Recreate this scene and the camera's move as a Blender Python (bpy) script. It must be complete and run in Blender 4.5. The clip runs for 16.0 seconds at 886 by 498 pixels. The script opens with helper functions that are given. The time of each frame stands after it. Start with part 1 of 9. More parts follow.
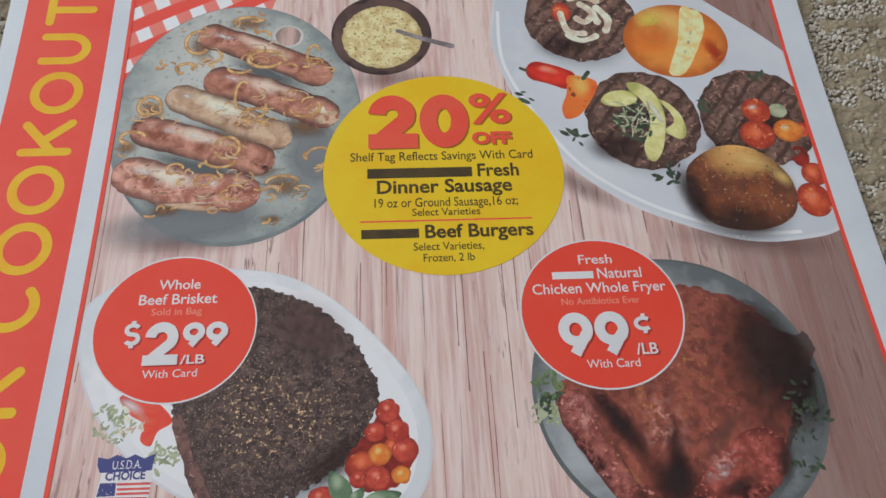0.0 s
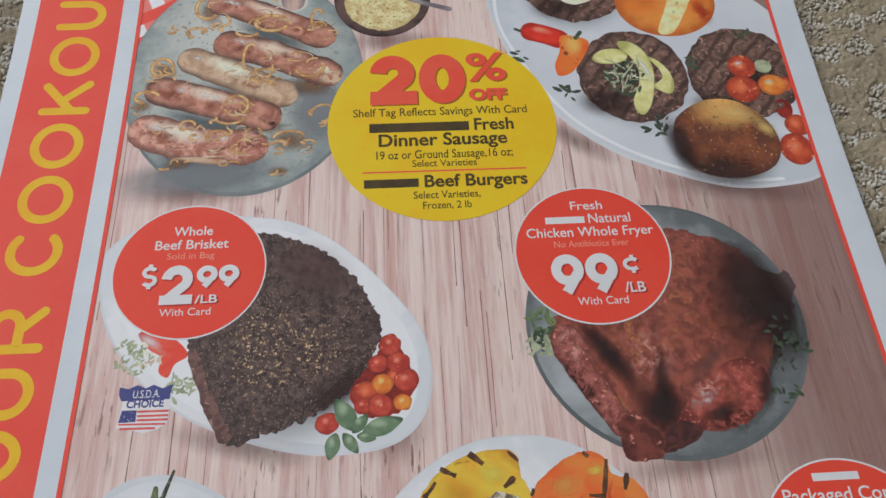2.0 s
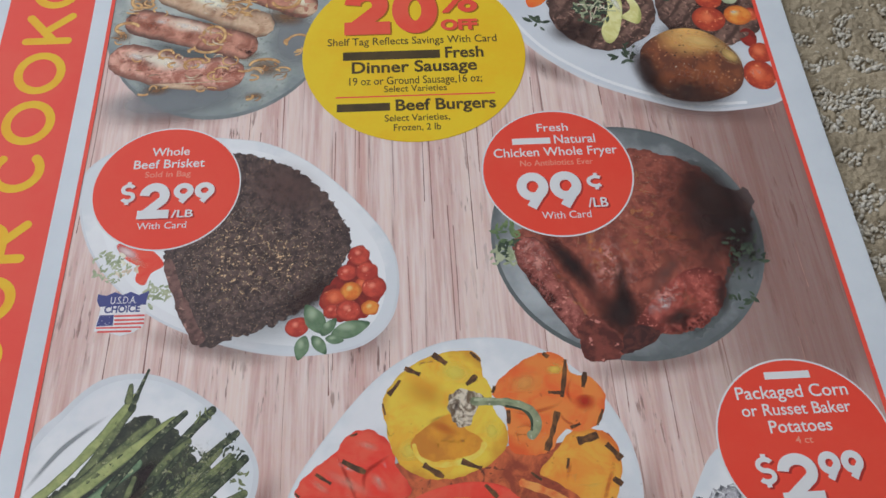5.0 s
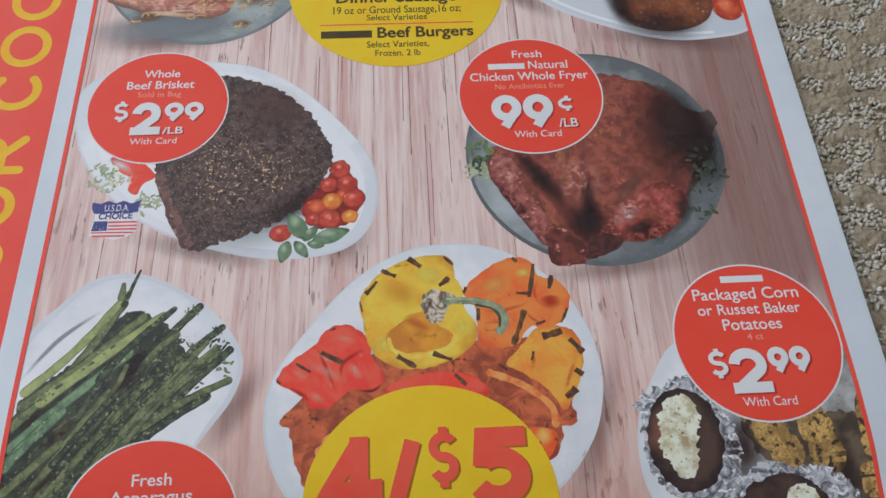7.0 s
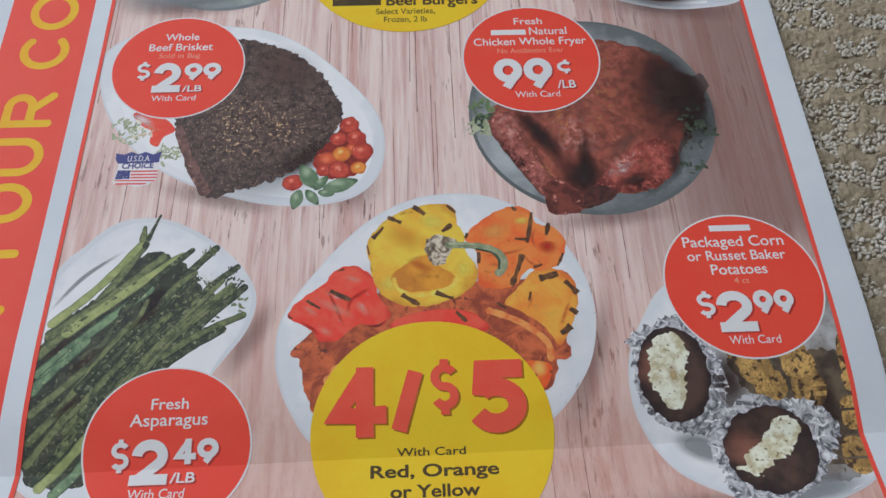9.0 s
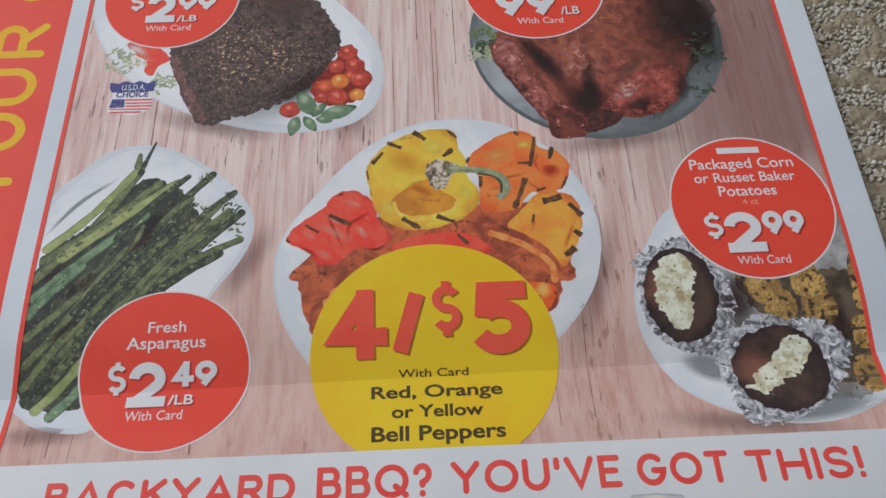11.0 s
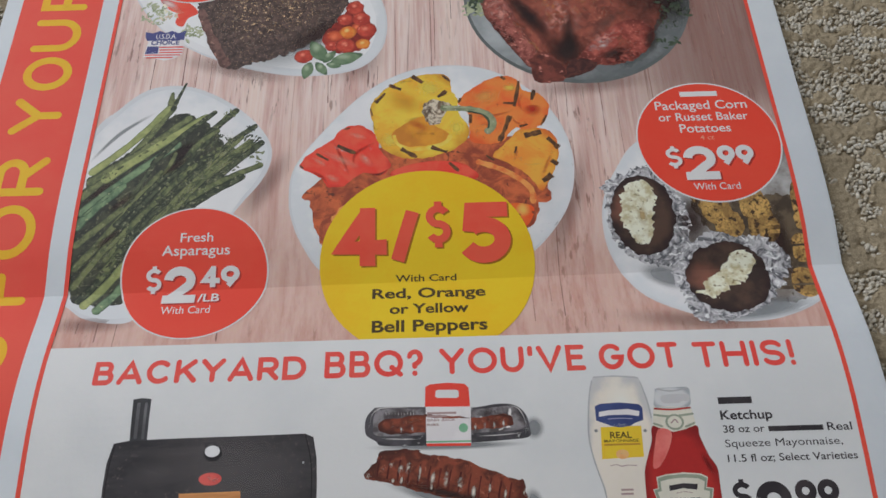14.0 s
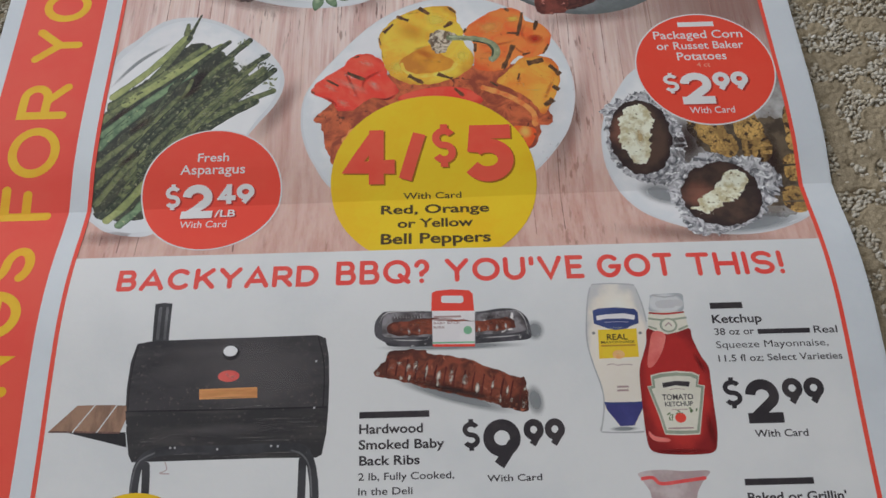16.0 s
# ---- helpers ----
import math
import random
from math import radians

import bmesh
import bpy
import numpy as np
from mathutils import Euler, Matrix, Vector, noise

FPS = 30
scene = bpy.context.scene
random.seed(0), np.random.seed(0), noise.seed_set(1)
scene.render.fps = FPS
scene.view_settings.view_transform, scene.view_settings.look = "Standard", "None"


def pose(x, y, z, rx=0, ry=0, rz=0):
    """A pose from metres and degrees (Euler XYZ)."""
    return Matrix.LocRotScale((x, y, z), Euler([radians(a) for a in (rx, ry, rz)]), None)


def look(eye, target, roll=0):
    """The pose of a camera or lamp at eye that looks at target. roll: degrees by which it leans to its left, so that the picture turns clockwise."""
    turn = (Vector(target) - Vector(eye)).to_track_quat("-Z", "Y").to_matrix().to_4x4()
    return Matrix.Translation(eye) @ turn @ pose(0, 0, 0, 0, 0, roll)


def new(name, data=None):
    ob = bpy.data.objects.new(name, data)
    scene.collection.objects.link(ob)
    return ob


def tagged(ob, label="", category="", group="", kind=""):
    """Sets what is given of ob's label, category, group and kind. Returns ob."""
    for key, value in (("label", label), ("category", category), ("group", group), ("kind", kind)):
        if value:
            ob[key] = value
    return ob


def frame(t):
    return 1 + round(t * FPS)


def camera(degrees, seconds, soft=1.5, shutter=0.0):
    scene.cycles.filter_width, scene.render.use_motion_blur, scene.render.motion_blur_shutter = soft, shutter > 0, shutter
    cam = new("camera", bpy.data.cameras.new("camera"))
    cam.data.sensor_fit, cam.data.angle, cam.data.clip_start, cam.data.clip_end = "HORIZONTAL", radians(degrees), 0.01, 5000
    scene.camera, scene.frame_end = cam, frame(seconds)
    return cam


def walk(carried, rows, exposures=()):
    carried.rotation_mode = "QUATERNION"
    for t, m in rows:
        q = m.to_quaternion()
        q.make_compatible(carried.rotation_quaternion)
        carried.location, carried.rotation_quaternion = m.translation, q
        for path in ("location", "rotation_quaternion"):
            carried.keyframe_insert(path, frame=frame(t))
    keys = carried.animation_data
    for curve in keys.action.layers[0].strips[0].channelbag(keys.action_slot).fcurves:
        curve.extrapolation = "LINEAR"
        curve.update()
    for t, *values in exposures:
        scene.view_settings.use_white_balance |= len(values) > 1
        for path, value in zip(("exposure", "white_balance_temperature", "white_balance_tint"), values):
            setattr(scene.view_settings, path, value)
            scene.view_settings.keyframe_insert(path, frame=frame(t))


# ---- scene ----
cam = camera(62.84, 16.0, soft=1.55)
# seconds, eye (metres), yaw, pitch and roll (degrees)
PATH = [
    (0.0, -0.02208, 0.01510, 0.18949, -7.086, -63.584, 4.636),
    (0.5, -0.02256, 0.00939, 0.18694, -6.884, -63.453, 4.365),
    (1.0, -0.02130, 0.00585, 0.18775, -6.903, -63.726, 4.322),
    (1.5, -0.02178, 0.00131, 0.18987, -6.529, -63.899, 3.834),
    (2.0, -0.02027, -0.00366, 0.19331, -5.638, -63.889, 2.815),
    (2.5, -0.01990, -0.00629, 0.19241, -5.035, -63.826, 2.104),
    (3.0, -0.01988, -0.01009, 0.19158, -4.987, -63.754, 1.885),
    (3.5, -0.01934, -0.01254, 0.18937, -4.856, -63.654, 1.756),
    (6.0, -0.00568, -0.04252, 0.18958, -4.924, -64.611, 2.116),
    (6.5, -0.00513, -0.04874, 0.19130, -5.302, -64.600, 2.494),
    (7.0, -0.00465, -0.05387, 0.19068, -4.808, -65.308, 2.194),
    (7.5, -0.00415, -0.05745, 0.18993, -4.453, -65.162, 2.035),
    (8.0, -0.00457, -0.06341, 0.19110, -4.104, -65.193, 1.754),
    (8.5, -0.00567, -0.07075, 0.19418, -3.421, -64.996, 1.374),
    (9.0, -0.00430, -0.07564, 0.19347, -3.358, -64.534, 1.358),
    (9.5, -0.00410, -0.07964, 0.19147, -3.477, -64.484, 1.202),
    (10.0, -0.00334, -0.08272, 0.18131, -3.422, -65.097, 0.888),
    (12.5, -0.00407, -0.11051, 0.19107, -1.149, -65.724, -0.939),
    (13.0, -0.00095, -0.11906, 0.19776, -1.651, -65.389, -0.381),
    (13.5, 0.00031, -0.12136, 0.19995, -0.912, -65.762, -0.865),
    (14.0, -0.00008, -0.12256, 0.19937, -0.829, -65.870, -0.848),
    (14.5, -0.00208, -0.13039, 0.19816, -0.928, -65.949, -0.706),
    (15.0, -0.00181, -0.13713, 0.19819, -0.709, -66.424, -0.712),
    (15.5, -0.00017, -0.14211, 0.20067, -0.146, -66.566, -1.335),
    (16.0, -0.00093, -0.14607, 0.20013, 0.187, -66.930, -1.699),
]


def eye_pose(x, y, z, yaw, pitch, roll):
    turn = Euler((radians(90 + pitch), 0, radians(yaw))).to_matrix().to_4x4()
    return Matrix.Translation((x, y, z)) @ turn @ pose(0, 0, 0, 0, 0, roll)


walk(cam, [(t, eye_pose(*row)) for t, *row in PATH], [(0.0, 0.01, 6450, 10), (3.5, 0.01, 6400, 10), (7.0, 0.06, 6150, 10), (10.0, 0.02, 6200, 10), (12.5, -0.06, 6500, 10), (16.0, -0.06, 6560, 10)])

# ---- light: soft daylight from a window beside the page ----
world = bpy.data.worlds.new("daylight")
scene.world = world
world.use_nodes = True
wn = world.node_tree.nodes
sky = wn.new("ShaderNodeTexSky")
sky.sky_type, sky.sun_disc = "NISHITA", False
sky.sun_elevation, sky.sun_rotation = radians(40), radians(200)
world.node_tree.links.new(sky.outputs[0], wn["Background"].inputs[0])
wn["Background"].inputs[1].default_value = 0.06


def window_light(name, place, target, sx, sy, watts, colour):
    data = bpy.data.lights.new(name, "AREA")
    data.shape, data.size, data.size_y, data.energy, data.color = "RECTANGLE", sx, sy, watts, colour
    ob = new(name, data)
    ob.matrix_world = look(place, target)
    return ob


window_light("window_daylight", (-1.19, 0.85, 1.3), (0.0, 0.3, 0.4), 1.5, 1.4, 34.0, (0.875, 0.91, 0.98))
scene.view_settings.exposure = 0.0

# ---- materials ----
PAPER = (178, 186, 192)


def lin(c):
    c = c / 255
    return c / 12.92 if c < 0.04045 else ((c + 0.055) / 1.055) ** 2.4


def tone(rgb):
    """The reflectance of an ink, from its look beside the white paper, which reflects 0.78."""
    return tuple(min(0.9, 0.78 * lin(a) / lin(b)) for a, b in zip(rgb, PAPER)) + (1,)


def node(nt, kind, inputs=(), **props):
    n = nt.nodes.new("ShaderNode" + kind)
    for k, v in props.items():
        if k == "op":
            n.operation = v
        elif k == "blend":
            n.blend_type = v
        elif k == "dims":
            n.noise_dimensions = v
        elif k == "feature":
            n.feature = v
    for k, v in dict(inputs).items():
        if isinstance(v, bpy.types.NodeSocket):
            nt.links.new(v, n.inputs[k])
        else:
            n.inputs[k].default_value = v
    return n


def mix(nt, fac, a, b, blend="MIX"):
    n = nt.nodes.new("ShaderNodeMix")
    n.data_type, n.blend_type = "RGBA", blend
    for i, v in ((0, fac), (6, a), (7, b)):
        if isinstance(v, bpy.types.NodeSocket):
            nt.links.new(v, n.inputs[i])
        else:
            n.inputs[i].default_value = v
    return n.outputs[2]


def steps(nt, fac, lo, hi):
    n = nt.nodes.new("ShaderNodeMapRange")
    n.interpolation_type = "SMOOTHSTEP"
    nt.links.new(fac, n.inputs[0])
    n.inputs[1].default_value, n.inputs[2].default_value = lo, hi
    return n.outputs[0]


def shader(name, rough=0.6, spec=0.22):
    m = bpy.data.materials.new(name)
    m.use_nodes = True
    nt = m.node_tree
    b = nt.nodes["Principled BSDF"]
    b.inputs["Roughness"].default_value = rough
    b.inputs["Specular IOR Level"].default_value = spec
    return m, nt, b


def newsprint(nt, b, colour, co, strength=0.07):
    """Fibres and press mottle that all inks share, and a faint relief."""
    fine = node(nt, "TexNoise", {"Vector": co, "Scale": 900, "Detail": 3})
    broad = node(nt, "TexNoise", {"Vector": co, "Scale": 60, "Detail": 4})
    speck = mix(nt, strength, colour, fine.outputs[1], "OVERLAY")
    out = mix(nt, strength * 0.9, speck, broad.outputs[0], "OVERLAY")
    nt.links.new(out, b.inputs["Base Color"])
    ripple = node(nt, "TexNoise", {"Vector": co, "Scale": 28, "Detail": 3})
    add = node(nt, "Math", {0: fine.outputs[0], 1: ripple.outputs[0]}, op="ADD")
    bump = node(nt, "Bump", {"Strength": 0.06, "Distance": 0.0005, "Height": add.outputs[0]})
    nt.links.new(bump.outputs[0], b.inputs["Normal"])


def ink(name, base, other=None, scale=120, contrast=(0.4, 0.62), stretch=(1, 1), turn=0, rim=None, rim_at=(0.45, 1.05),
        glow=None, glow_at=(-0.3, 0.35), glow_size=0.6, specks=None, speck_scale=700, speck_cut=(0.62, 0.7), marks=None,
        mark_scale=200, mark_cut=(0.3, 0.2), detail=5, stripe=None, across=False, crumple=0.0):
    """Printed picture ink: two tones in a noise, shading at the rim and a highlight put into the colour, specks and
    marks.
    """
    m, nt, b = shader(name)
    tc = nt.nodes.new("ShaderNodeTexCoord")
    co, uv = tc.outputs["Object"], tc.outputs["UV"]
    mp = node(nt, "Mapping", {"Vector": co, "Rotation": (0, 0, radians(turn)), "Scale": (stretch[0], stretch[1], 1)}).outputs[0]
    colour = tone(base)
    if other:
        nz = node(nt, "TexNoise", {"Vector": mp, "Scale": scale, "Detail": detail, "Roughness": 0.62, "Distortion": crumple})
        colour = mix(nt, steps(nt, nz.outputs[0], *contrast), tone(base), tone(other))
    if marks:
        v = node(nt, "TexVoronoi", {"Vector": mp, "Scale": mark_scale})
        colour = mix(nt, steps(nt, v.outputs[0], *mark_cut), colour, tone(marks))
    if stripe:
        rgb, freq, turned, cut = stripe
        mp2 = node(nt, "Mapping", {"Vector": co, "Rotation": (0, 0, radians(turned))}).outputs[0]
        wv = node(nt, "TexWave", {"Vector": mp2, "Scale": freq, "Distortion": 1.6, "Detail": 3, "Detail Scale": 2})
        colour = mix(nt, steps(nt, wv.outputs[1], *cut), colour, tone(rgb))
    if rim or glow:
        wob = node(nt, "TexNoise", {"Vector": co, "Scale": 160, "Detail": 4})
        off = node(nt, "VectorMath", {0: wob.outputs[1], 1: (0.5, 0.5, 0.5)}, op="SUBTRACT")
        sc = node(nt, "VectorMath", {0: off.outputs[0], 1: (0.5, 0.5, 0.0)}, op="MULTIPLY")
        uvw = node(nt, "VectorMath", {0: uv, 1: sc.outputs[0]}, op="ADD").outputs[0]
        if rim:
            ln = node(nt, "VectorMath", {0: uvw}, op="LENGTH").outputs["Value"]
            if across:
                ln = node(nt, "Math", {0: node(nt, "SeparateXYZ", {0: uvw}).outputs[1]}, op="ABSOLUTE").outputs[0]
            colour = mix(nt, steps(nt, ln, *rim_at), colour, tone(rim))
        if glow:
            d = node(nt, "VectorMath", {0: uvw, 1: (*glow_at, 0)}, op="DISTANCE").outputs["Value"]
            colour = mix(nt, steps(nt, d, glow_size, 0.05), colour, tone(glow))
    if specks:
        sv = node(nt, "TexNoise", {"Vector": co, "Scale": speck_scale, "Detail": 2, "Distortion": crumple})
        colour = mix(nt, steps(nt, sv.outputs[0], *speck_cut), colour, tone(specks))
    if not isinstance(colour, bpy.types.NodeSocket):
        rgb = nt.nodes.new("ShaderNodeRGB")
        rgb.outputs[0].default_value = colour
        colour = rgb.outputs[0]
    newsprint(nt, b, colour, co)
    return m


def veil(name, rgb, strength=0.7, inner=0.0, grain=0.6, scale=150, crisp=None):
    """Ink that fades out towards its edge, for soft shadows, highlights and colour patches of a printed picture."""
    m, nt, b = shader(name)
    tc = nt.nodes.new("ShaderNodeTexCoord")
    co = tc.outputs["Object"]
    ln = node(nt, "VectorMath", {0: tc.outputs["UV"]}, op="LENGTH").outputs["Value"]
    nz = node(nt, "TexNoise", {"Vector": co, "Scale": scale, "Detail": 5, "Roughness": 0.65})
    k = node(nt, "Math", {0: nz.outputs[0], 1: grain, 2: 1 - grain * 0.5}, op="MULTIPLY_ADD")
    a = node(nt, "Math", {0: steps(nt, ln, 1.0, inner), 1: strength}, op="MULTIPLY")
    broken = steps(nt, nz.outputs[0], *crisp) if crisp else k.outputs[0]
    a = node(nt, "Math", {0: a.outputs[0], 1: broken}, op="MULTIPLY")
    a.use_clamp = True
    nt.links.new(a.outputs[0], b.inputs["Alpha"])
    flat = nt.nodes.new("ShaderNodeRGB")
    flat.outputs[0].default_value = tone(rgb)
    newsprint(nt, b, flat.outputs[0], co)
    return m


def gingham(name):
    m, nt, b = shader(name)
    co = nt.nodes.new("ShaderNodeTexCoord").outputs["Object"]
    mp = node(nt, "Mapping", {"Vector": co, "Rotation": (0, 0, radians(-24))}).outputs[0]
    a = node(nt, "TexWave", {"Vector": mp, "Scale": 33, "Distortion": 0.6})
    mp2 = node(nt, "Mapping", {"Vector": co, "Rotation": (0, 0, radians(62))}).outputs[0]
    c = node(nt, "TexWave", {"Vector": mp2, "Scale": 33, "Distortion": 0.6})
    one = mix(nt, steps(nt, a.outputs[1], 0.42, 0.58), tone((196, 200, 206)), tone((222, 110, 102)))
    two = mix(nt, steps(nt, c.outputs[1], 0.42, 0.58), one, tone((214, 70, 60)), "DARKEN")
    newsprint(nt, b, two, co)
    return m


def wood_print(name):
    """The photographed boards: long grain in pinks and browns, with a tint for each board and dark splits."""
    m, nt, b = shader(name)
    co = nt.nodes.new("ShaderNodeTexCoord").outputs["Object"]
    long = node(nt, "Mapping", {"Vector": co, "Scale": (1, 0.035, 1)}).outputs[0]
    mid = node(nt, "Mapping", {"Vector": co, "Scale": (1, 0.012, 1)}).outputs[0]
    g1 = node(nt, "TexNoise", {"Vector": long, "Scale": 420, "Detail": 6, "Roughness": 0.65})
    g2 = node(nt, "TexNoise", {"Vector": mid, "Scale": 90, "Detail": 3})
    g3 = node(nt, "TexNoise", {"Vector": node(nt, "Mapping", {"Vector": co, "Scale": (1, 0.02, 1)}).outputs[0], "Scale": 260, "Detail": 5, "Roughness": 0.7})
    c = mix(nt, steps(nt, g1.outputs[0], 0.34, 0.66), tone((170, 146, 143)), tone((199, 180, 178)))
    c = mix(nt, steps(nt, g2.outputs[0], 0.52, 0.36), c, tone((194, 179, 175)))
    c = mix(nt, steps(nt, g2.outputs[0], 0.54, 0.78), c, tone((170, 139, 133)))
    dark = steps(nt, g3.outputs[0], 0.60, 0.72)
    c = mix(nt, dark, c, tone((120, 92, 88)))
    # short open cracks, thick in some places and absent in others
    chips = node(nt, "TexNoise", {"Vector": node(nt, "Mapping", {"Vector": co, "Scale": (1, 0.13, 1)}).outputs[0], "Scale": 620, "Detail": 4, "Roughness": 0.6})
    where = node(nt, "TexNoise", {"Vector": node(nt, "Mapping", {"Vector": co, "Scale": (1, 0.5, 1)}).outputs[0], "Scale": 34, "Detail": 2})
    crack = node(nt, "Math", {0: steps(nt, chips.outputs[0], 0.57, 0.66), 1: steps(nt, where.outputs[0], 0.46, 0.66)}, op="MULTIPLY")
    c = mix(nt, crack.outputs[0], c, tone((118, 96, 92)))
    pores = node(nt, "TexNoise", {"Vector": node(nt, "Mapping", {"Vector": co, "Scale": (1, 0.06, 1)}).outputs[0], "Scale": 1500, "Detail": 3})
    c = mix(nt, 0.35, c, pores.outputs[0], "OVERLAY")
    # the print turns browner towards the foot of the picture
    xyz = node(nt, "SeparateXYZ", {0: co})
    near = node(nt, "Math", {0: steps(nt, xyz.outputs[1], 0.03, -0.05), 1: 0.5}, op="MULTIPLY")
    c = mix(nt, near.outputs[0], c, tone((164, 124, 112)))
    # printed shade put into the colour: boards darken towards the right edge
    wob = node(nt, "TexNoise", {"Vector": co, "Scale": 14, "Detail": 3})
    reach = node(nt, "Math", {0: wob.outputs[0], 1: 0.05, 2: xyz.outputs[0]}, op="MULTIPLY_ADD")
    up = steps(nt, xyz.outputs[1], -0.004, 0.026)
    side = node(nt, "Math", {0: steps(nt, reach.outputs[0], 0.06, 0.118), 1: up}, op="MULTIPLY")
    half = node(nt, "Math", {0: side.outputs[0], 1: 0.8}, op="MULTIPLY")
    c = mix(nt, half.outputs[0], c, tone((102, 76, 71)))
    newsprint(nt, b, c, co)
    return m


def carpet_yarn(name, a, c, scale=900):
    m, nt, b = shader(name, 0.95, 0.1)
    co = nt.nodes.new("ShaderNodeTexCoord").outputs["Object"]
    n1 = node(nt, "TexNoise", {"Vector": co, "Scale": scale, "Detail": 4, "Roughness": 0.7})
    n2 = node(nt, "TexNoise", {"Vector": co, "Scale": 70, "Detail": 3})
    isl = nt.nodes.new("ShaderNodeNewGeometry").outputs["Random Per Island"]
    col = mix(nt, steps(nt, n1.outputs[0], 0.3, 0.7), (*a, 1), (*c, 1))
    col = mix(nt, 0.35, col, n2.outputs[0], "OVERLAY")
    col = mix(nt, 0.3, col, isl, "OVERLAY")
    nt.links.new(col, b.inputs["Base Color"])
    bump = node(nt, "Bump", {"Strength": 0.7, "Distance": 0.0008, "Height": n1.outputs[0]})
    nt.links.new(bump.outputs[0], b.inputs["Normal"])
    return m


def plaster(name, rgb):
    m, nt, b = shader(name, 0.85, 0.2)
    co = nt.nodes.new("ShaderNodeTexCoord").outputs["Object"]
    n1 = node(nt, "TexNoise", {"Vector": co, "Scale": 3, "Detail": 4})
    n2 = node(nt, "TexNoise", {"Vector": co, "Scale": 160, "Detail": 3})
    col = mix(nt, steps(nt, n1.outputs[0], 0.3, 0.7), (*rgb, 1), (*[c * 0.92 for c in rgb], 1))
    nt.links.new(col, b.inputs["Base Color"])
    bump = node(nt, "Bump", {"Strength": 0.15, "Distance": 0.002, "Height": n2.outputs[0]})
    nt.links.new(bump.outputs[0], b.inputs["Normal"])
    return m


# ---- the sheet's form: height (mm) along the page, with a sharp valley at the fold ----
FOLD = -42.5
BELOW = ([-320, -240, -170, -140, -115, -95, -80, -68, -58, -50, FOLD], [-3.0, -3.2, -2.6, -1.6, 0, 1.8, 2.6, 2, 0.5, -1.2, -2.5])
ABOVE = ([FOLD, -36, -30, -20, -8, 5, 20, 50, 80, 110, 140, 170, 190, 212, 232], [-2.5, -1.4, -0.3, 0.5, 0.8, 0.5, 0.1, -0.5, -1, -1.3, -1.15, -0.6, 0.3, 1.7, 3.1])


def glide(knots, t):
    """A smooth curve through the knots."""
    a, h = np.array(knots[0], float), np.array(knots[1], float)
    m = np.gradient(h, a)
    t = min(max(t, a[0]), a[-1])
    i = int(np.clip(np.searchsorted(a, t) - 1, 0, len(a) - 2))
    w = a[i + 1] - a[i]
    u = (t - a[i]) / w
    return (2 * u**3 - 3 * u**2 + 1) * h[i] + (u**3 - 2 * u**2 + u) * w * m[i] + (3 * u**2 - 2 * u**3) * h[i + 1] + (u**3 - u**2) * w * m[i + 1]


TABLE = {}


def sheet_height(x, y):
    t = round(y - 0.014 * x, 3)
    if t not in TABLE:
        TABLE[t] = glide(BELOW if t < FOLD else ABOVE, t)
    return TABLE[t]


CUTS = sorted({FOLD} | {FOLD + 2.5 * i for i in range(-36, 18)} | {4.0 * i for i in range(1, 58)} | {-320 + 8.0 * i for i in range(24)})


ORDER = {}


def lay(bm, level):
    """Cuts a flat print along the page and lays it on the sheet, level times 0.013 mm proud of it. In mm; turns to metres."""
    ORDER[level] = ORDER.get(level, 0) + 1
    level += 0.008 * (ORDER[level] % 60)
    ys = [v.co.y - 0.014 * v.co.x for v in bm.verts]
    lo, hi = min(ys), max(ys)
    for c in CUTS:
        if lo + 1e-4 < c < hi - 1e-4:
            bmesh.ops.bisect_plane(bm, geom=bm.verts[:] + bm.edges[:] + bm.faces[:], dist=1e-5, plane_co=(0, c, 0), plane_no=Vector((-0.014, 1, 0)).normalized())
    for v in bm.verts:
        v.co.x = min(max(v.co.x, -152.2), 121.2 if level < 1 else 120.6)
        v.co = Vector((v.co.x, v.co.y, sheet_height(v.co.x, v.co.y) + 0.013 * level + 0.3 * v.co.z)) * 0.001
    return bm


def part(name, bm, material, parent, label=""):
    me = bpy.data.meshes.new(name)
    bm.to_mesh(me)
    bm.free()
    me.materials.append(material)
    ob = new(name, me)
    ob.parent = parent
    if label:
        ob["label"] = label
    return ob


def rounded(pts, n=6):
    """A closed smooth line through the points."""
    out, k = [], len(pts)
    for i in range(k):
        p0, p1, p2, p3 = (Vector(pts[(i + j) % k]).to_2d() for j in (-1, 0, 1, 2))
        for s in range(n):
            u = s / n
            out.append(0.5 * ((2 * p1) + (p2 - p0) * u + (2 * p0 - 5 * p1 + 4 * p2 - p3) * u * u + (3 * p1 - p0 - 3 * p2 + p3) * u**3))
    return out


def ragged(pts, amount, seed=0, freq=0.6):
    """The line with a torn edge: each point is shifted a little by a noise."""
    out = []
    for p in pts:
        q = Vector((p.x * freq, p.y * freq, seed * 7.3))
        out.append(p + Vector((noise.noise(q), noise.noise(q + Vector((31, 17, 5))))) * amount)
    return out


def finer(pts, step):
    out = []
    for a, c in zip(pts, pts[1:] + pts[:1]):
        k = max(1, int((c - a).length / step))
        out += [a.lerp(c, i / k) for i in range(k)]
    return out


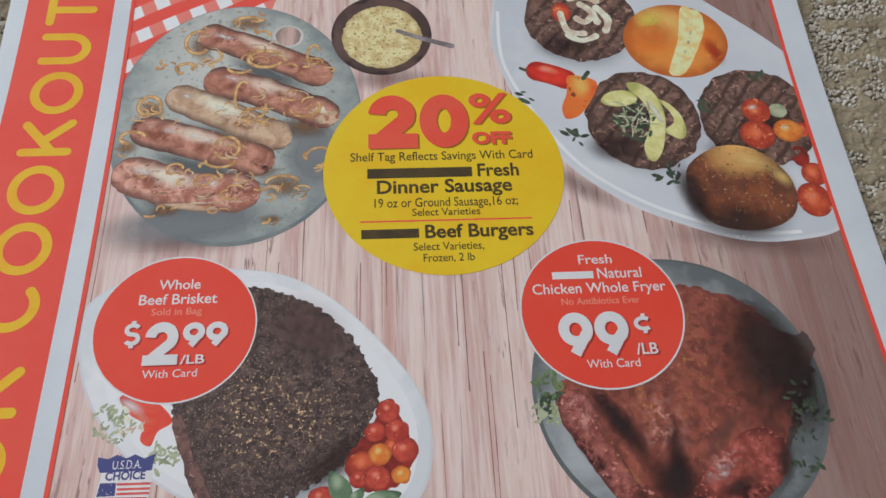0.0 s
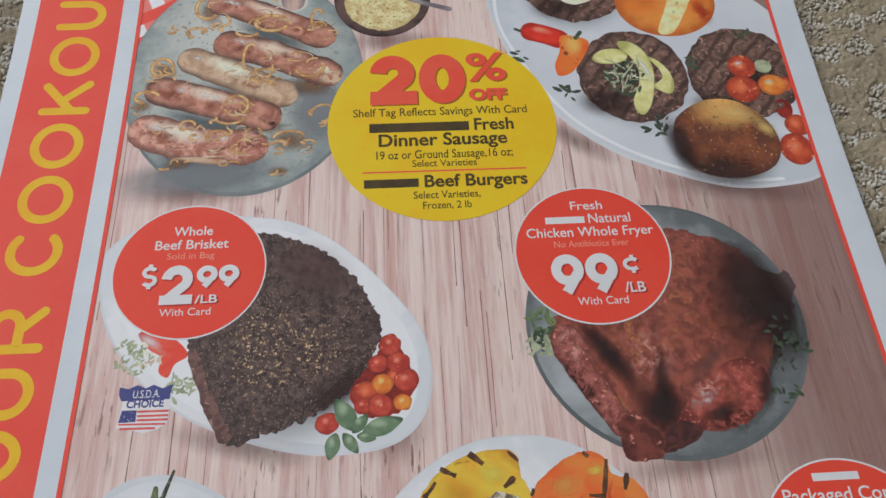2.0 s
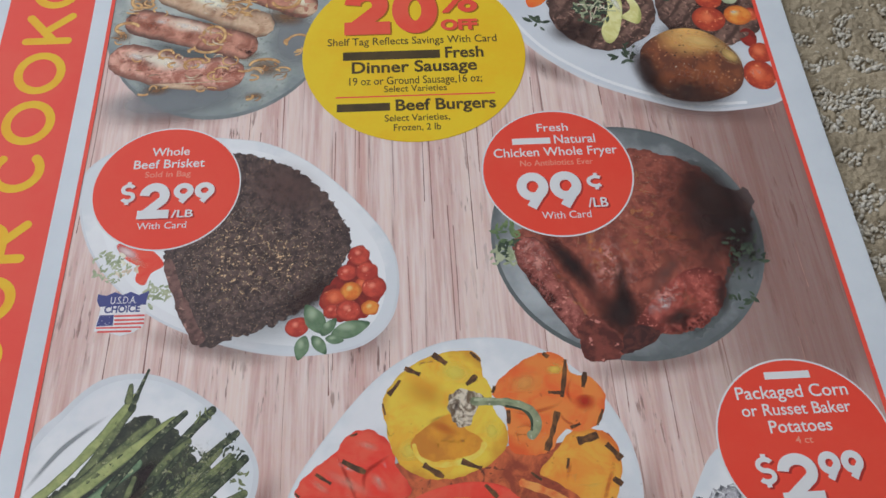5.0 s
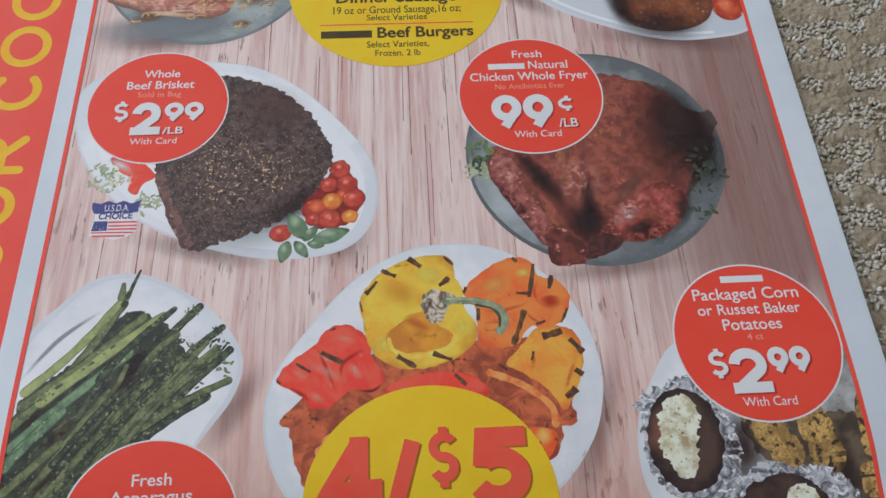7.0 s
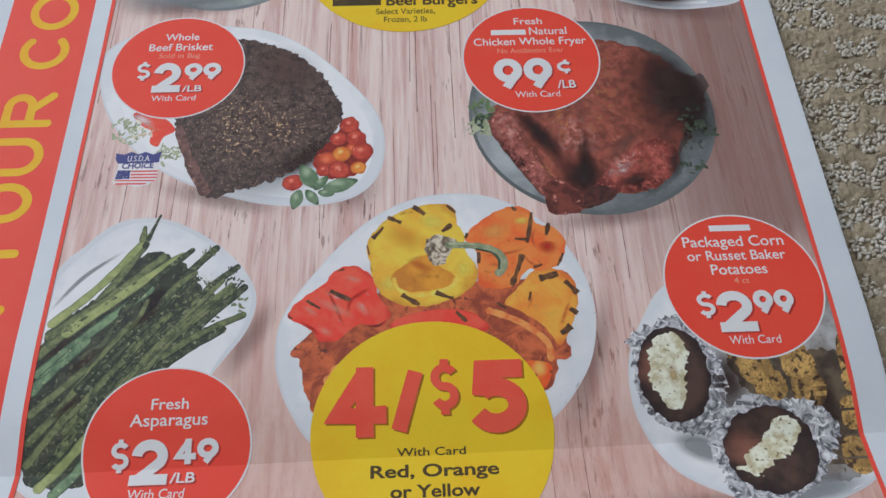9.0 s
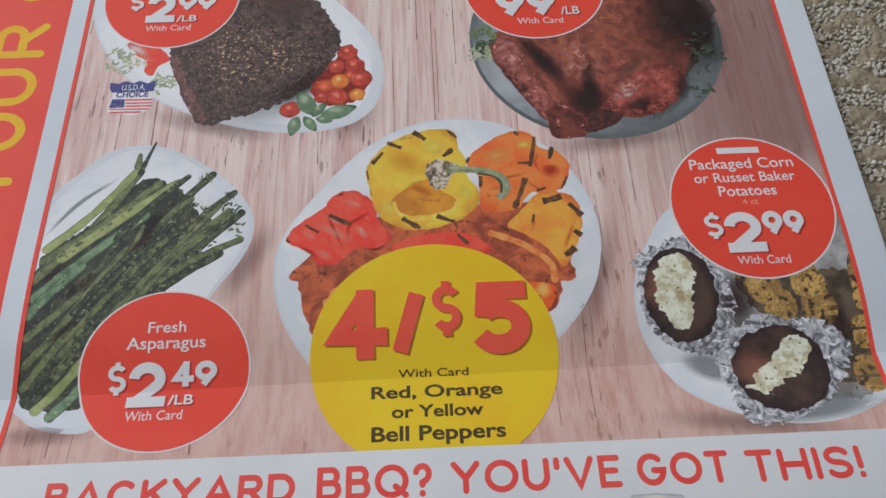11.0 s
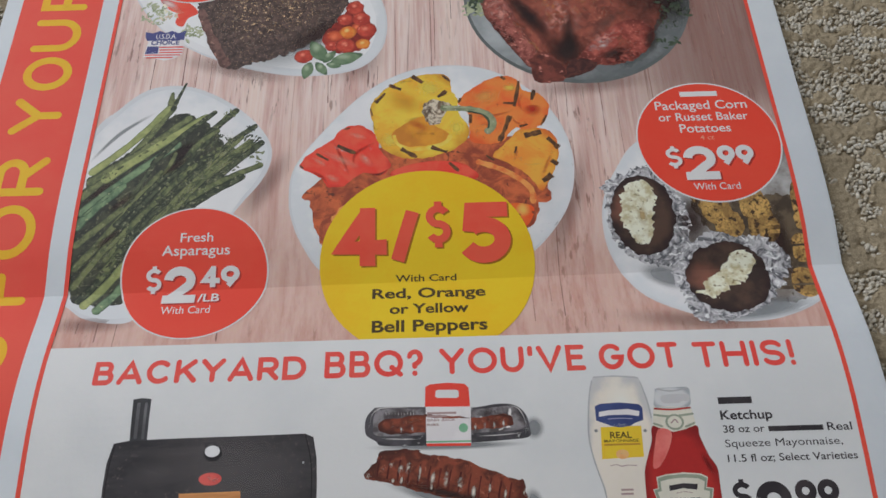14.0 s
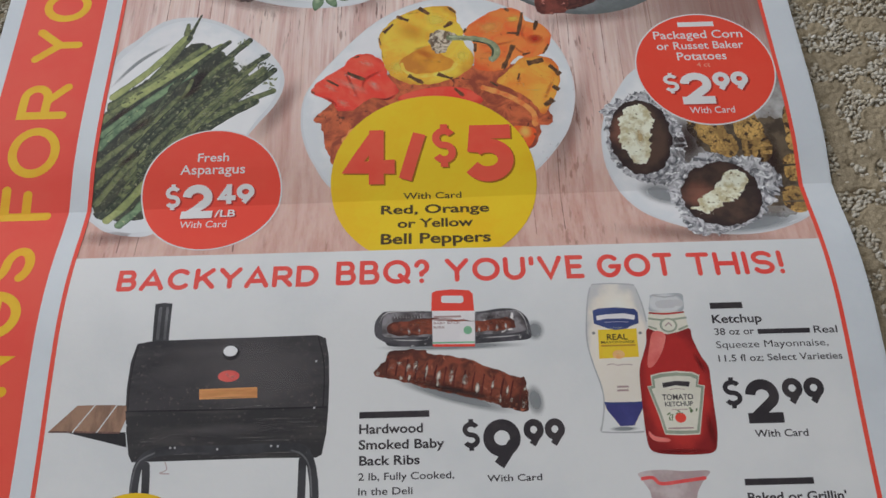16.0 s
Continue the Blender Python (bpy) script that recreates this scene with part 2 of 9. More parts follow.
def fill(pts, holes=()):
    """A flat filled outline, with its own coordinates from -1 to 1 across it."""
    loops = [list(pts)] + [list(h) for h in holes]
    verts, edges = [], []
    for lp in loops:
        s = len(verts)
        verts += [Vector((p[0], p[1])) for p in lp]
        edges += [(s + i, s + (i + 1) % len(lp)) for i in range(len(lp))]
    from mathutils.geometry import delaunay_2d_cdt
    vs, _, fs, *_ = delaunay_2d_cdt(verts, edges, [], 1 if not holes else 3, 1e-6)
    bm = bmesh.new()
    bv = [bm.verts.new((v.x, v.y, 0)) for v in vs]
    for f in fs:
        try:
            bm.faces.new([bv[i] for i in f])
        except ValueError:
            pass
    bmesh.ops.delete(bm, geom=[v for v in bm.verts if not v.link_faces], context="VERTS")
    for f in bm.faces:
        if f.normal.z < 0:
            f.normal_flip()
    return bm


def own_uv(bm, cx, cy, hx, hy, turn=0):
    uv = bm.loops.layers.uv.verify()
    c, s = math.cos(radians(turn)), math.sin(radians(turn))
    for f in bm.faces:
        for l in f.loops:
            x, y = l.vert.co.x - cx, l.vert.co.y - cy
            l[uv].uv = ((c * x + s * y) / hx, (-s * x + c * y) / hy)


def poly(name, parent, pts, material, level, smooth=True, torn=0.0, freq=0.6, label=""):
    line = rounded(pts) if smooth else [Vector(p) for p in pts]
    if torn:
        line = ragged(finer(line, 0.5), torn, len(pts) + pts[0][0], freq)
    bm = fill(line)
    xs, ys = [p[0] for p in line], [p[1] for p in line]
    own_uv(bm, (min(xs) + max(xs)) / 2, (min(ys) + max(ys)) / 2, (max(xs) - min(xs)) / 2, (max(ys) - min(ys)) / 2)
    return part(name, lay(bm, level), material, parent, label)


def oval(name, parent, cx, cy, rx, ry, material, level, turn=0, torn=0.0, freq=0.6, power=2.0, label="", n=72):
    c, s, line = math.cos(radians(turn)), math.sin(radians(turn)), []
    for i in range(n):
        a = 2 * math.pi * i / n
        x = rx * math.copysign(abs(math.cos(a)) ** (2 / power), math.cos(a))
        y = ry * math.copysign(abs(math.sin(a)) ** (2 / power), math.sin(a))
        line.append(Vector((cx + c * x - s * y, cy + s * x + c * y)))
    if torn:
        line = ragged(finer(line, 0.5), torn, cx + cy, freq)
    bm = fill(line)
    own_uv(bm, cx, cy, rx, ry, turn)
    return part(name, lay(bm, level), material, parent, label)


def spine(pts, n=8):
    out, k = [], len(pts)
    for i in range(k - 1):
        p0, p1, p2, p3 = (Vector(pts[min(max(i + j, 0), k - 1)]) for j in (-1, 0, 1, 2))
        out += [0.5 * ((2 * p1) + (p2 - p0) * (s / n) + (2 * p0 - 5 * p1 + 4 * p2 - p3) * (s / n) ** 2 + (3 * p1 - p0 - 3 * p2 + p3) * (s / n) ** 3) for s in range(n)]
    return out + [Vector(pts[-1])]


def stroke(name, parent, pts, half, material, level, ends=0.35, taper=1.0, torn=0.0, label=""):
    """A band along a smooth line, round at its ends; half: half its width; taper: the width at the far end."""
    line = spine(pts)
    k = len(line)
    run = [0.0]
    for a, c in zip(line, line[1:]):
        run.append(run[-1] + (c - a).length)
    bm = bmesh.new()
    uv = bm.loops.layers.uv.verify()
    rows, where = [], []
    total = run[-1] or 1
    extra = [0.0, 0.15, 0.4, 0.8]
    at = sorted({min(total, e * half) for e in extra} | {max(0.0, total - e * half * taper) for e in extra} | set(run))
    for d in at:
        i = min(max(int(np.searchsorted(run, d)) - 1, 0), k - 2)
        u = (d - run[i]) / max(run[i + 1] - run[i], 1e-9)
        p = line[i].lerp(line[i + 1], u)
        t = (line[min(i + 2, k - 1)] - line[max(i - 1, 0)]).normalized()
        side = Vector((-t.y, t.x))
        w = half * (1 + (taper - 1) * d / total)
        near = min(d / max(half, 1e-6), (total - d) / max(half * taper, 1e-6), 1.0)
        w *= max(0.03, math.sqrt(max(0.0, 1 - (1 - near) ** 2))) if ends else 1
        if torn:
            w *= 1 + torn * noise.noise(Vector((p.x * 0.5, p.y * 0.5, half)))
        rows.append((bm.verts.new((p.x + side.x * w, p.y + side.y * w, 0)), bm.verts.new((p.x, p.y, 0)), bm.verts.new((p.x - side.x * w, p.y - side.y * w, 0))))
        where.append(2 * d / total - 1)
    for i in range(len(rows) - 1):
        for j, v0 in ((0, 1.0), (1, 0.0)):
            f = bm.faces.new((rows[i][j], rows[i][j + 1], rows[i + 1][j + 1], rows[i + 1][j]))
            for l, w2 in zip(f.loops, ((where[i], v0), (where[i], v0 - 1), (where[i + 1], v0 - 1), (where[i + 1], v0))):
                l[uv].uv = w2
    for f in bm.faces:
        f.normal_update()
        if f.normal.z < 0:
            f.normal_flip()
    return part(name, lay(bm, level), material, parent, label)


GLYPHS = {}


def glyphs(text, bold):
    """The built-in letters as a flat mesh: its points, faces, left edge and width, with capitals one high."""
    if (text, bold) not in GLYPHS:
        cu = bpy.data.curves.new("letters", "FONT")
        cu.body, cu.offset, cu.resolution_u = text, bold, 4
        ob = bpy.data.objects.new("letters", cu)
        me = bpy.data.meshes.new_from_object(ob)
        co = [(v.co.x, v.co.y) for v in me.vertices]
        faces = [tuple(p.vertices) for p in me.polygons]
        bpy.data.objects.remove(ob)
        bpy.data.curves.remove(cu)
        bpy.data.meshes.remove(me)
        GLYPHS[text, bold] = (co, faces)
    return GLYPHS[text, bold]


def write(parent, text, x0, x1, y, high, material, level, bold=0.0, name="lettering", upward=False, shade=None, dx=0.55, dy=-0.45):
    """A printed line from x0 to x1 on the baseline y, with capitals of that height. upward: it climbs the page, x0 to x1 being its run along y and y its baseline's x."""
    co, faces = glyphs(text, bold)
    caps = glyphs("H", bold)[0]
    floor_, top = min(c[1] for c in caps), max(c[1] for c in caps)
    lo, hi = min(c[0] for c in co), max(c[0] for c in co)
    if text == "$":
        floor_, top = min(c[1] for c in co), max(c[1] for c in co)
    out = None
    for m, ox, oy, lv, nm in (((shade, dx, dy, level - 1, "drop_shade"),) if shade else ()) + ((material, 0, 0, level, name),):
        bm = bmesh.new()
        vs = []
        for cx, cy in co:
            a, h = x0 + (cx - lo) / (hi - lo) * (x1 - x0), (cy - floor_) / (top - floor_) * high
            vs.append(bm.verts.new((y - h + ox, a + oy, 0) if upward else (a + ox, y + h + oy, 0)))
        for f in faces:
            try:
                bm.faces.new([vs[i] for i in f])
            except ValueError:
                pass
        bmesh.ops.remove_doubles(bm, verts=bm.verts[:], dist=1e-4)
        bm.normal_update()
        for f in bm.faces:
            if f.normal.z < 0:
                f.normal_flip()
        out = part(nm, lay(bm, lv), m, parent)
    return out


def arc(cx, cy, rx, ry, a0, a1, n=26):
    return [(cx + rx * math.cos(radians(a0 + (a1 - a0) * i / n)), cy + ry * math.sin(radians(a0 + (a1 - a0) * i / n))) for i in range(n + 1)]


ESS = arc(0.5, 0.75, 0.5, 0.25, 28, 270) + arc(0.5, 0.25, 0.5, 0.25, 90, -152)[1:]
RING = arc(0.5, 0.5, 0.5, 0.5, 0, 360, 56)
# centre lines of round, even-stroked display letters in a box one wide and one high, and their width for a height of one
DRAWN = {
    "A": (0.95, [(0, 0), (0.5, 1), (1, 0)], [(0.17, 0.28), (0.83, 0.28)]),
    "B": (0.76, [(0, 0), (0, 1), (0.55, 1)] + arc(0.6, 0.76, 0.3, 0.24, 90, -90) + [(0, 0.52)], [(0, 0.52), (0.6, 0.52)] + arc(0.66, 0.26, 0.34, 0.26, 90, -90) + [(0, 0)]),
    "C": (0.92, arc(0.52, 0.5, 0.52, 0.5, 48, 312, 44)),
    "D": (0.88, [(0, 0), (0, 1), (0.42, 1)] + arc(0.46, 0.5, 0.54, 0.5, 90, -90) + [(0, 0)]),
    "E": (0.68, [(1, 1), (0, 1), (0, 0), (1, 0)], [(0, 0.52), (0.85, 0.52)]),
    "F": (0.68, [(1, 1), (0, 1), (0, 0)], [(0, 0.5), (0.82, 0.5)]),
    "G": (0.95, arc(0.5, 0.5, 0.5, 0.5, 48, 345, 44) + [(1, 0.46), (0.6, 0.46)]),
    "H": (0.84, [(0, 0), (0, 1)], [(1, 0), (1, 1)], [(0, 0.5), (1, 0.5)]),
    "I": (0.2, [(0.5, 0), (0.5, 1)]),
    "K": (0.82, [(0, 0), (0, 1)], [(0.95, 1), (0, 0.34)], [(0.36, 0.6), (1, 0)]),
    "N": (0.86, [(0, 0), (0, 1), (1, 0), (1, 1)]),
    "O": (1.04, RING),
    "Q": (1.04, RING, [(0.64, 0.3), (1, -0.02)]),
    "R": (0.8, [(0, 0), (0, 1), (0.55, 1)] + arc(0.6, 0.72, 0.36, 0.28, 90, -90) + [(0, 0.44)], [(0.5, 0.44), (1, 0)]),
    "S": (0.74, ESS),
    "T": (0.78, [(0, 1), (1, 1)], [(0.5, 1), (0.5, 0)]),
    "U": (0.84, [(0, 1), (0, 0.42)] + arc(0.5, 0.42, 0.5, 0.42, 180, 360) + [(1, 1)]),
    "V": (0.92, [(0, 1), (0.5, 0), (1, 1)]),
    "Y": (0.9, [(0, 1), (0.5, 0.46), (1, 1)], [(0.5, 0.46), (0.5, 0)]),
    "?": (0.62, arc(0.46, 0.72, 0.46, 0.28, 165, -60) + [(0.46, 0.4), (0.46, 0.32)], [(0.46, 0.0), (0.46, 0.012)]),
    "!": (0.2, [(0.5, 1), (0.5, 0.34)], [(0.5, 0.0), (0.5, 0.012)]),
    "'": (0.2, [(0.6, 1), (0.4, 0.74)]),
    "0": (0.8, RING),
    "2": (0.8, arc(0.47, 0.68, 0.47, 0.32, 178, -36) + [(0.1, 0.02)], [(0, 0), (1, 0)]),
    "4": (0.85, [(0.7, 0), (0.7, 1)], [(1, 0.24), (0.06, 0.24), (0.66, 0.98)]),
    "5": (0.85, [(0.94, 1), (0.16, 1), (0.09, 0.5)], arc(0.46, 0.33, 0.54, 0.33, 130, -150)),
    "9": (0.82, arc(0.5, 0.64, 0.5, 0.36, 0, 360, 44), [(0.93, 0.5), (0.36, -0.1)]),
    "/": (0.5, [(0.1, 0), (0.9, 1)]),
    "$": (0.6, [(x, 0.1 + 0.8 * y) for x, y in ESS], [(0.5, 0.92), (0.5, 1)], [(0.5, 0.08), (0.5, 0)]),
    "¢": (0.6, [(x, 0.16 + 0.68 * y) for x, y in arc(0.52, 0.5, 0.52, 0.5, 48, 312, 36)], [(0.55, 0.88), (0.55, 1)], [(0.55, 0.12), (0.55, 0)]),
}


def ribbon(bm, pts, half, round_ends, z):
    """A band of even width along a line, its corners mitred."""
    pts = [Vector(p) for p in pts]
    pts = [pts[0]] + [b for a, b in zip(pts, pts[1:]) if (b - a).length > 1e-4]
    closed = (pts[0] - pts[-1]).length < 1e-3 and len(pts) > 8
    if closed:
        pts = pts[:-1]
    k, rows = len(pts), []
    if not closed and not round_ends:
        for e, f in ((0, 1), (-1, -2)):
            d = (pts[e] - pts[f]).normalized()
            if max(abs(d.x), abs(d.y)) > 0.9999:
                pts[e] = pts[e] + d * half
    for i, p in enumerate(pts):
        a = pts[i - 1] if i or closed else None
        b = pts[(i + 1) % k] if i < k - 1 or closed else None
        d0 = (p - a).normalized() if a is not None else (b - p).normalized()
        d1 = (b - p).normalized() if b is not None else d0
        n0, n1 = Vector((-d0.y, d0.x)), Vector((-d1.y, d1.x))
        m = (n0 + n1).normalized() if (n0 + n1).length > 1e-3 else n0
        m = m * min(half / max(m.dot(n0), 0.2), half * 1.7)
        rows.append((bm.verts.new((p.x + m.x, p.y + m.y, z)), bm.verts.new((p.x - m.x, p.y - m.y, z))))
    for i in range(k if closed else k - 1):
        a, b = rows[i], rows[(i + 1) % k]
        bm.faces.new((a[0], a[1], b[1], b[0]))
    if round_ends and not closed:
        for p, q in ((pts[0], pts[1]), (pts[-1], pts[-2])):
            d = (p - q).normalized()
            t = math.atan2(d.y, d.x)
            bm.faces.new([bm.verts.new((p.x + half * math.cos(t + math.pi * (j / 10 - 0.5)), p.y + half * math.sin(t + math.pi * (j / 10 - 0.5)), z)) for j in range(11)])


def draw_letters(parent, text, x0, x1, y, high, half, material, level, round_ends=False, gap=0.13, name="lettering", upward=False, shade=None, dx=0.55, dy=-0.45):
    """Display letters of even strokes from x0 to x1 on the baseline y; half: half the stroke's width."""
    wide = [DRAWN[c][0] for c in text]
    scale = (x1 - x0) / (sum(wide) + gap * (len(text) - 1))
    out = None
    for mat, ox, oy, lv, nm in (((shade, dx, dy, level - 1, "drop_shade"),) if shade else ()) + ((material, 0, 0, level, name),):
        bm = bmesh.new()
        at, k = x0, 0
        for c, w in zip(text, wide):
            span = max(w * scale - 2 * half, 0.0)
            for line in DRAWN[c][1:]:
                pts = [(at + half + u * span, half + v * (high - 2 * half)) for u, v in line]
                ribbon(bm, pts, half, round_ends, 0.008 * (k % 9))
                k += 1
            at += (w + gap) * scale
        for v in bm.verts:
            a, h, z = v.co
            v.co = (y - h + ox, a + oy, z) if upward else (a + ox, y + h + oy, z)
        bm.normal_update()
        for f in bm.faces:
            if f.normal.z < 0:
                f.normal_flip()
        out = part(nm, lay(bm, lv), mat, parent)
    return out


def bar(parent, x0, x1, y, high, material, level, name="word_bar"):
    """A plain bar in place of a maker's name."""
    lo, hi = y + 0.08 * high, y + 0.8 * high
    return poly(name, parent, [(x0, lo), (x1, lo), (x1, hi), (x0, hi)], material, level, smooth=False)


def leaves(name, parent, cx, cy, spread, count, size, material, level, seed):
    """A sprig: small pointed leaves about a place, in one print."""
    rnd = random.Random(seed)
    bm = bmesh.new()
    uv = bm.loops.layers.uv.verify()
    for k in range(count):
        r, a = spread * math.sqrt(rnd.random()), rnd.random() * 6.283
        x, y, t, s = cx + r * math.cos(a), cy + r * math.sin(a), rnd.random() * 6.283, size * rnd.uniform(0.6, 1.3)
        pts = [(1, 0), (0.4, 0.33), (-0.4, 0.36), (-1, 0), (-0.4, -0.36), (0.4, -0.33)]
        f = bm.faces.new([bm.verts.new((x + s * (p * math.cos(t) - q * math.sin(t)), y + s * (p * math.sin(t) + q * math.cos(t)), 0.03 * k / count)) for p, q in pts])
        for l, w in zip(f.loops, pts):
            l[uv].uv = w
    return tagged(part(name, lay(bm, level), material, parent), kind="stuff")


def curl(name, parent, cx, cy, rx, ry, turn, sweep, half, material, level):
    """A ring or part of a ring of onion."""
    n = max(5, int(sweep / 30))
    pts = []
    for i in range(n + 1):
        a = radians(turn + sweep * i / n)
        pts.append((cx + rx * math.cos(a), cy + ry * math.sin(a)))
    return stroke(name, parent, pts, half, material, level)


# inks

RED_INK = ink("red_ink", (216, 72, 60), (208, 66, 56), scale=40)
BADGE_RED = ink("badge_red_ink", (217, 67, 53), (210, 63, 50), scale=50)
YELLOW_INK = ink("yellow_ink", (221, 168, 36), (213, 160, 31), scale=40)
BAND_YELLOW = ink("band_letter_ink", (206, 158, 36), (196, 146, 28), scale=60)
NUMBER_RED = ink("number_red_ink", (228, 78, 62), (220, 70, 56), scale=50)
RED_SHADE = ink("badge_drop_shade_ink", (138, 44, 40), (150, 48, 44))
YELLOW_SHADE = ink("yellow_drop_shade_ink", (126, 84, 22), (140, 92, 26))
WHITE_INK = ink("unprinted_white", (182, 189, 194), (176, 184, 190), scale=30)
PALE_INK = ink("pale_red_ink", (226, 128, 112), (220, 118, 104))
BLACK_INK = ink("black_ink", (44, 43, 48), (54, 52, 56), scale=90)
BROWN_BLACK = ink("overprinted_black_ink", (58, 50, 34), (68, 58, 36), scale=90)
HEAD_RED = ink("headline_red_ink", (206, 66, 62), (212, 76, 70), scale=90)
# same paper twice: bluish sky reflection put into MARGIN, stronger light into PANEL
MARGIN = ink("newsprint_margin", (174, 186, 195), (167, 179, 189), scale=14)
PANEL = ink("newsprint_panel", (182, 190, 195), (175, 184, 190), scale=14)
WOOD = wood_print("printed_boards")
SPLIT = ink("board_split_ink", (112, 82, 78), (146, 116, 110), scale=200, stretch=(1, 0.1))
CHECK = gingham("gingham_print")
GREY_BOARD = ink("grey_stone_print", (150, 160, 158), (124, 137, 139), scale=55, contrast=(0.32, 0.7), rim=(104, 116, 120), rim_at=(0.78, 1.12), glow=(162, 170, 168), glow_at=(-0.2, 0.55), glow_size=0.9, specks=(116, 126, 124), speck_scale=620, speck_cut=(0.58, 0.72))
BOARD_EDGE = ink("grey_stone_edge_print", (112, 122, 124), (92, 102, 106), scale=60)
HOLE = ink("board_hole_print", (168, 148, 142), (122, 110, 106), scale=200, stretch=(1, 0.1))
SAUSAGE = ink("browned_sausage_print", (172, 128, 112), (128, 84, 70), scale=190, contrast=(0.34, 0.66), rim=(80, 58, 52), rim_at=(0.5, 1.02), across=True, glow=(200, 178, 164), glow_at=(-0.1, 0.45), glow_size=0.55, specks=(150, 100, 84), speck_scale=900, speck_cut=(0.6, 0.74), detail=8, crumple=0.8)
PALE_SAUSAGE = ink("pale_sausage_print", (178, 160, 138), (148, 122, 100), scale=200, contrast=(0.34, 0.68), rim=(100, 82, 70), rim_at=(0.5, 1.04), across=True, glow=(206, 194, 178), glow_at=(-0.2, 0.45), glow_size=0.6, specks=(140, 106, 84), speck_scale=800, speck_cut=(0.62, 0.74), detail=8, crumple=0.8)
GLAZED = ink("charred_sausage_print", (188, 150, 136), (140, 90, 76), scale=210, contrast=(0.36, 0.62), rim=(100, 70, 62), rim_at=(0.55, 1.05), across=True, glow=(208, 188, 176), glow_at=(-0.3, 0.4), glow_size=0.6, specks=(104, 68, 58), speck_scale=600, speck_cut=(0.62, 0.72), detail=8, crumple=0.8)
ONION = ink("fried_onion_print", (190, 164, 116), (152, 118, 78), scale=330, contrast=(0.36, 0.62), rim=(140, 106, 72), rim_at=(0.4, 1.0), across=True)
ONION_DARK = veil("dark_onion_print", (150, 116, 76), 0.85, 0.1, 0.6, 260)
SOFT_BROWN = veil("onion_juice_tone", (112, 86, 62), 0.75, 0.0, 0.8)
FOOD_SHADE = veil("board_shade_tone", (78, 86, 90), 0.8, 0.1, 0.3)
BOWL = ink("dark_bowl_print", (66, 54, 52), (84, 68, 64), scale=60, rim=(48, 40, 40), rim_at=(0.9, 1.05))
MUSTARD = ink("grainy_mustard_print", (198, 188, 148), (172, 158, 112), scale=260, contrast=(0.38, 0.62), specks=(120, 104, 58), speck_scale=1100, speck_cut=(0.58, 0.68), rim=(160, 144, 100), rim_at=(0.85, 1.1))
STEEL = ink("spoon_print", (128, 126, 130), (96, 94, 98), scale=120)
PLATE = ink("white_plate_print", (192, 198, 204), (184, 191, 198), scale=18, rim=(176, 186, 194), rim_at=(0.8, 1.02))
PLATE_EDGE = ink("plate_edge_print", (170, 179, 187), (178, 186, 194), scale=30)
PLATE_LIGHT = ink("plate_rim_light_print", (206, 210, 214), (198, 204, 210), scale=30)
PATTY = ink("grilled_patty_print", (112, 90, 82), (70, 55, 51), scale=330, contrast=(0.34, 0.66), rim=(58, 46, 44), rim_at=(0.8, 1.15), specks=(146, 118, 106), speck_scale=520, speck_cut=(0.6, 0.72), stripe=((60, 47, 44), 60, 40, (0.6, 1.1)), crumple=0.8)
MUSHROOM = ink("mushroom_print", (206, 198, 184), (170, 156, 140), scale=200)
BUN = ink("glazed_bun_print", (202, 128, 62), (190, 112, 50), scale=50, rim=(156, 84, 40), rim_at=(0.6, 1.05), glow=(222, 164, 96), glow_at=(-0.2, 0.45), glow_size=0.7)
BUN_SLIT = ink("bun_crumb_print", (222, 206, 156), (202, 172, 112), scale=200)
SEED_BUN = ink("seeded_bun_print", (118, 72, 49), (86, 55, 45), scale=150, contrast=(0.36, 0.66), rim=(76, 52, 45), rim_at=(0.75, 1.08), glow=(206, 152, 92), glow_at=(0.1, 0.85), glow_size=0.85, specks=(160, 116, 84), speck_scale=800, speck_cut=(0.62, 0.7))
CHILI = ink("red_chili_print", (198, 58, 44), (176, 44, 36), scale=70, glow=(222, 120, 100), glow_at=(-0.2, 0.4), glow_size=0.5, rim=(146, 40, 34), rim_at=(0.6, 1.1))
ORANGE = ink("orange_pepper_print", (204, 104, 50), (190, 76, 40), scale=90, glow=(222, 156, 84), glow_at=(0.1, 0.5), glow_size=0.7, specks=(110, 60, 40), speck_scale=300)
AVOCADO = ink("avocado_print", (196, 194, 146), (176, 178, 118), scale=160, rim=(146, 152, 92), rim_at=(0.8, 1.1), crumple=0.6)
GREEN_DARK = ink("dark_herb_print", (62, 76, 62), (44, 56, 48), scale=260)
GREEN_MID = ink("herb_print", (96, 116, 80), (72, 92, 66), scale=260)
GREEN_PALE = ink("pale_herb_print", (150, 160, 136), (116, 130, 104), scale=260)
BASIL = ink("basil_print", (100, 124, 100), (78, 102, 80), scale=180, contrast=(0.36, 0.66), rim=(62, 86, 66), rim_at=(0.8, 1.15), glow=(132, 152, 130), glow_at=(-0.2, 0.3), glow_size=0.6)
TOMATO = ink("red_tomato_print", (170, 72, 58), (140, 50, 44), scale=260, contrast=(0.34, 0.66), rim=(112, 42, 38), rim_at=(0.7, 1.15), glow=(192, 112, 94), glow_at=(-0.15, 0.25), glow_size=0.4, specks=(196, 120, 100), speck_scale=700, speck_cut=(0.64, 0.74))
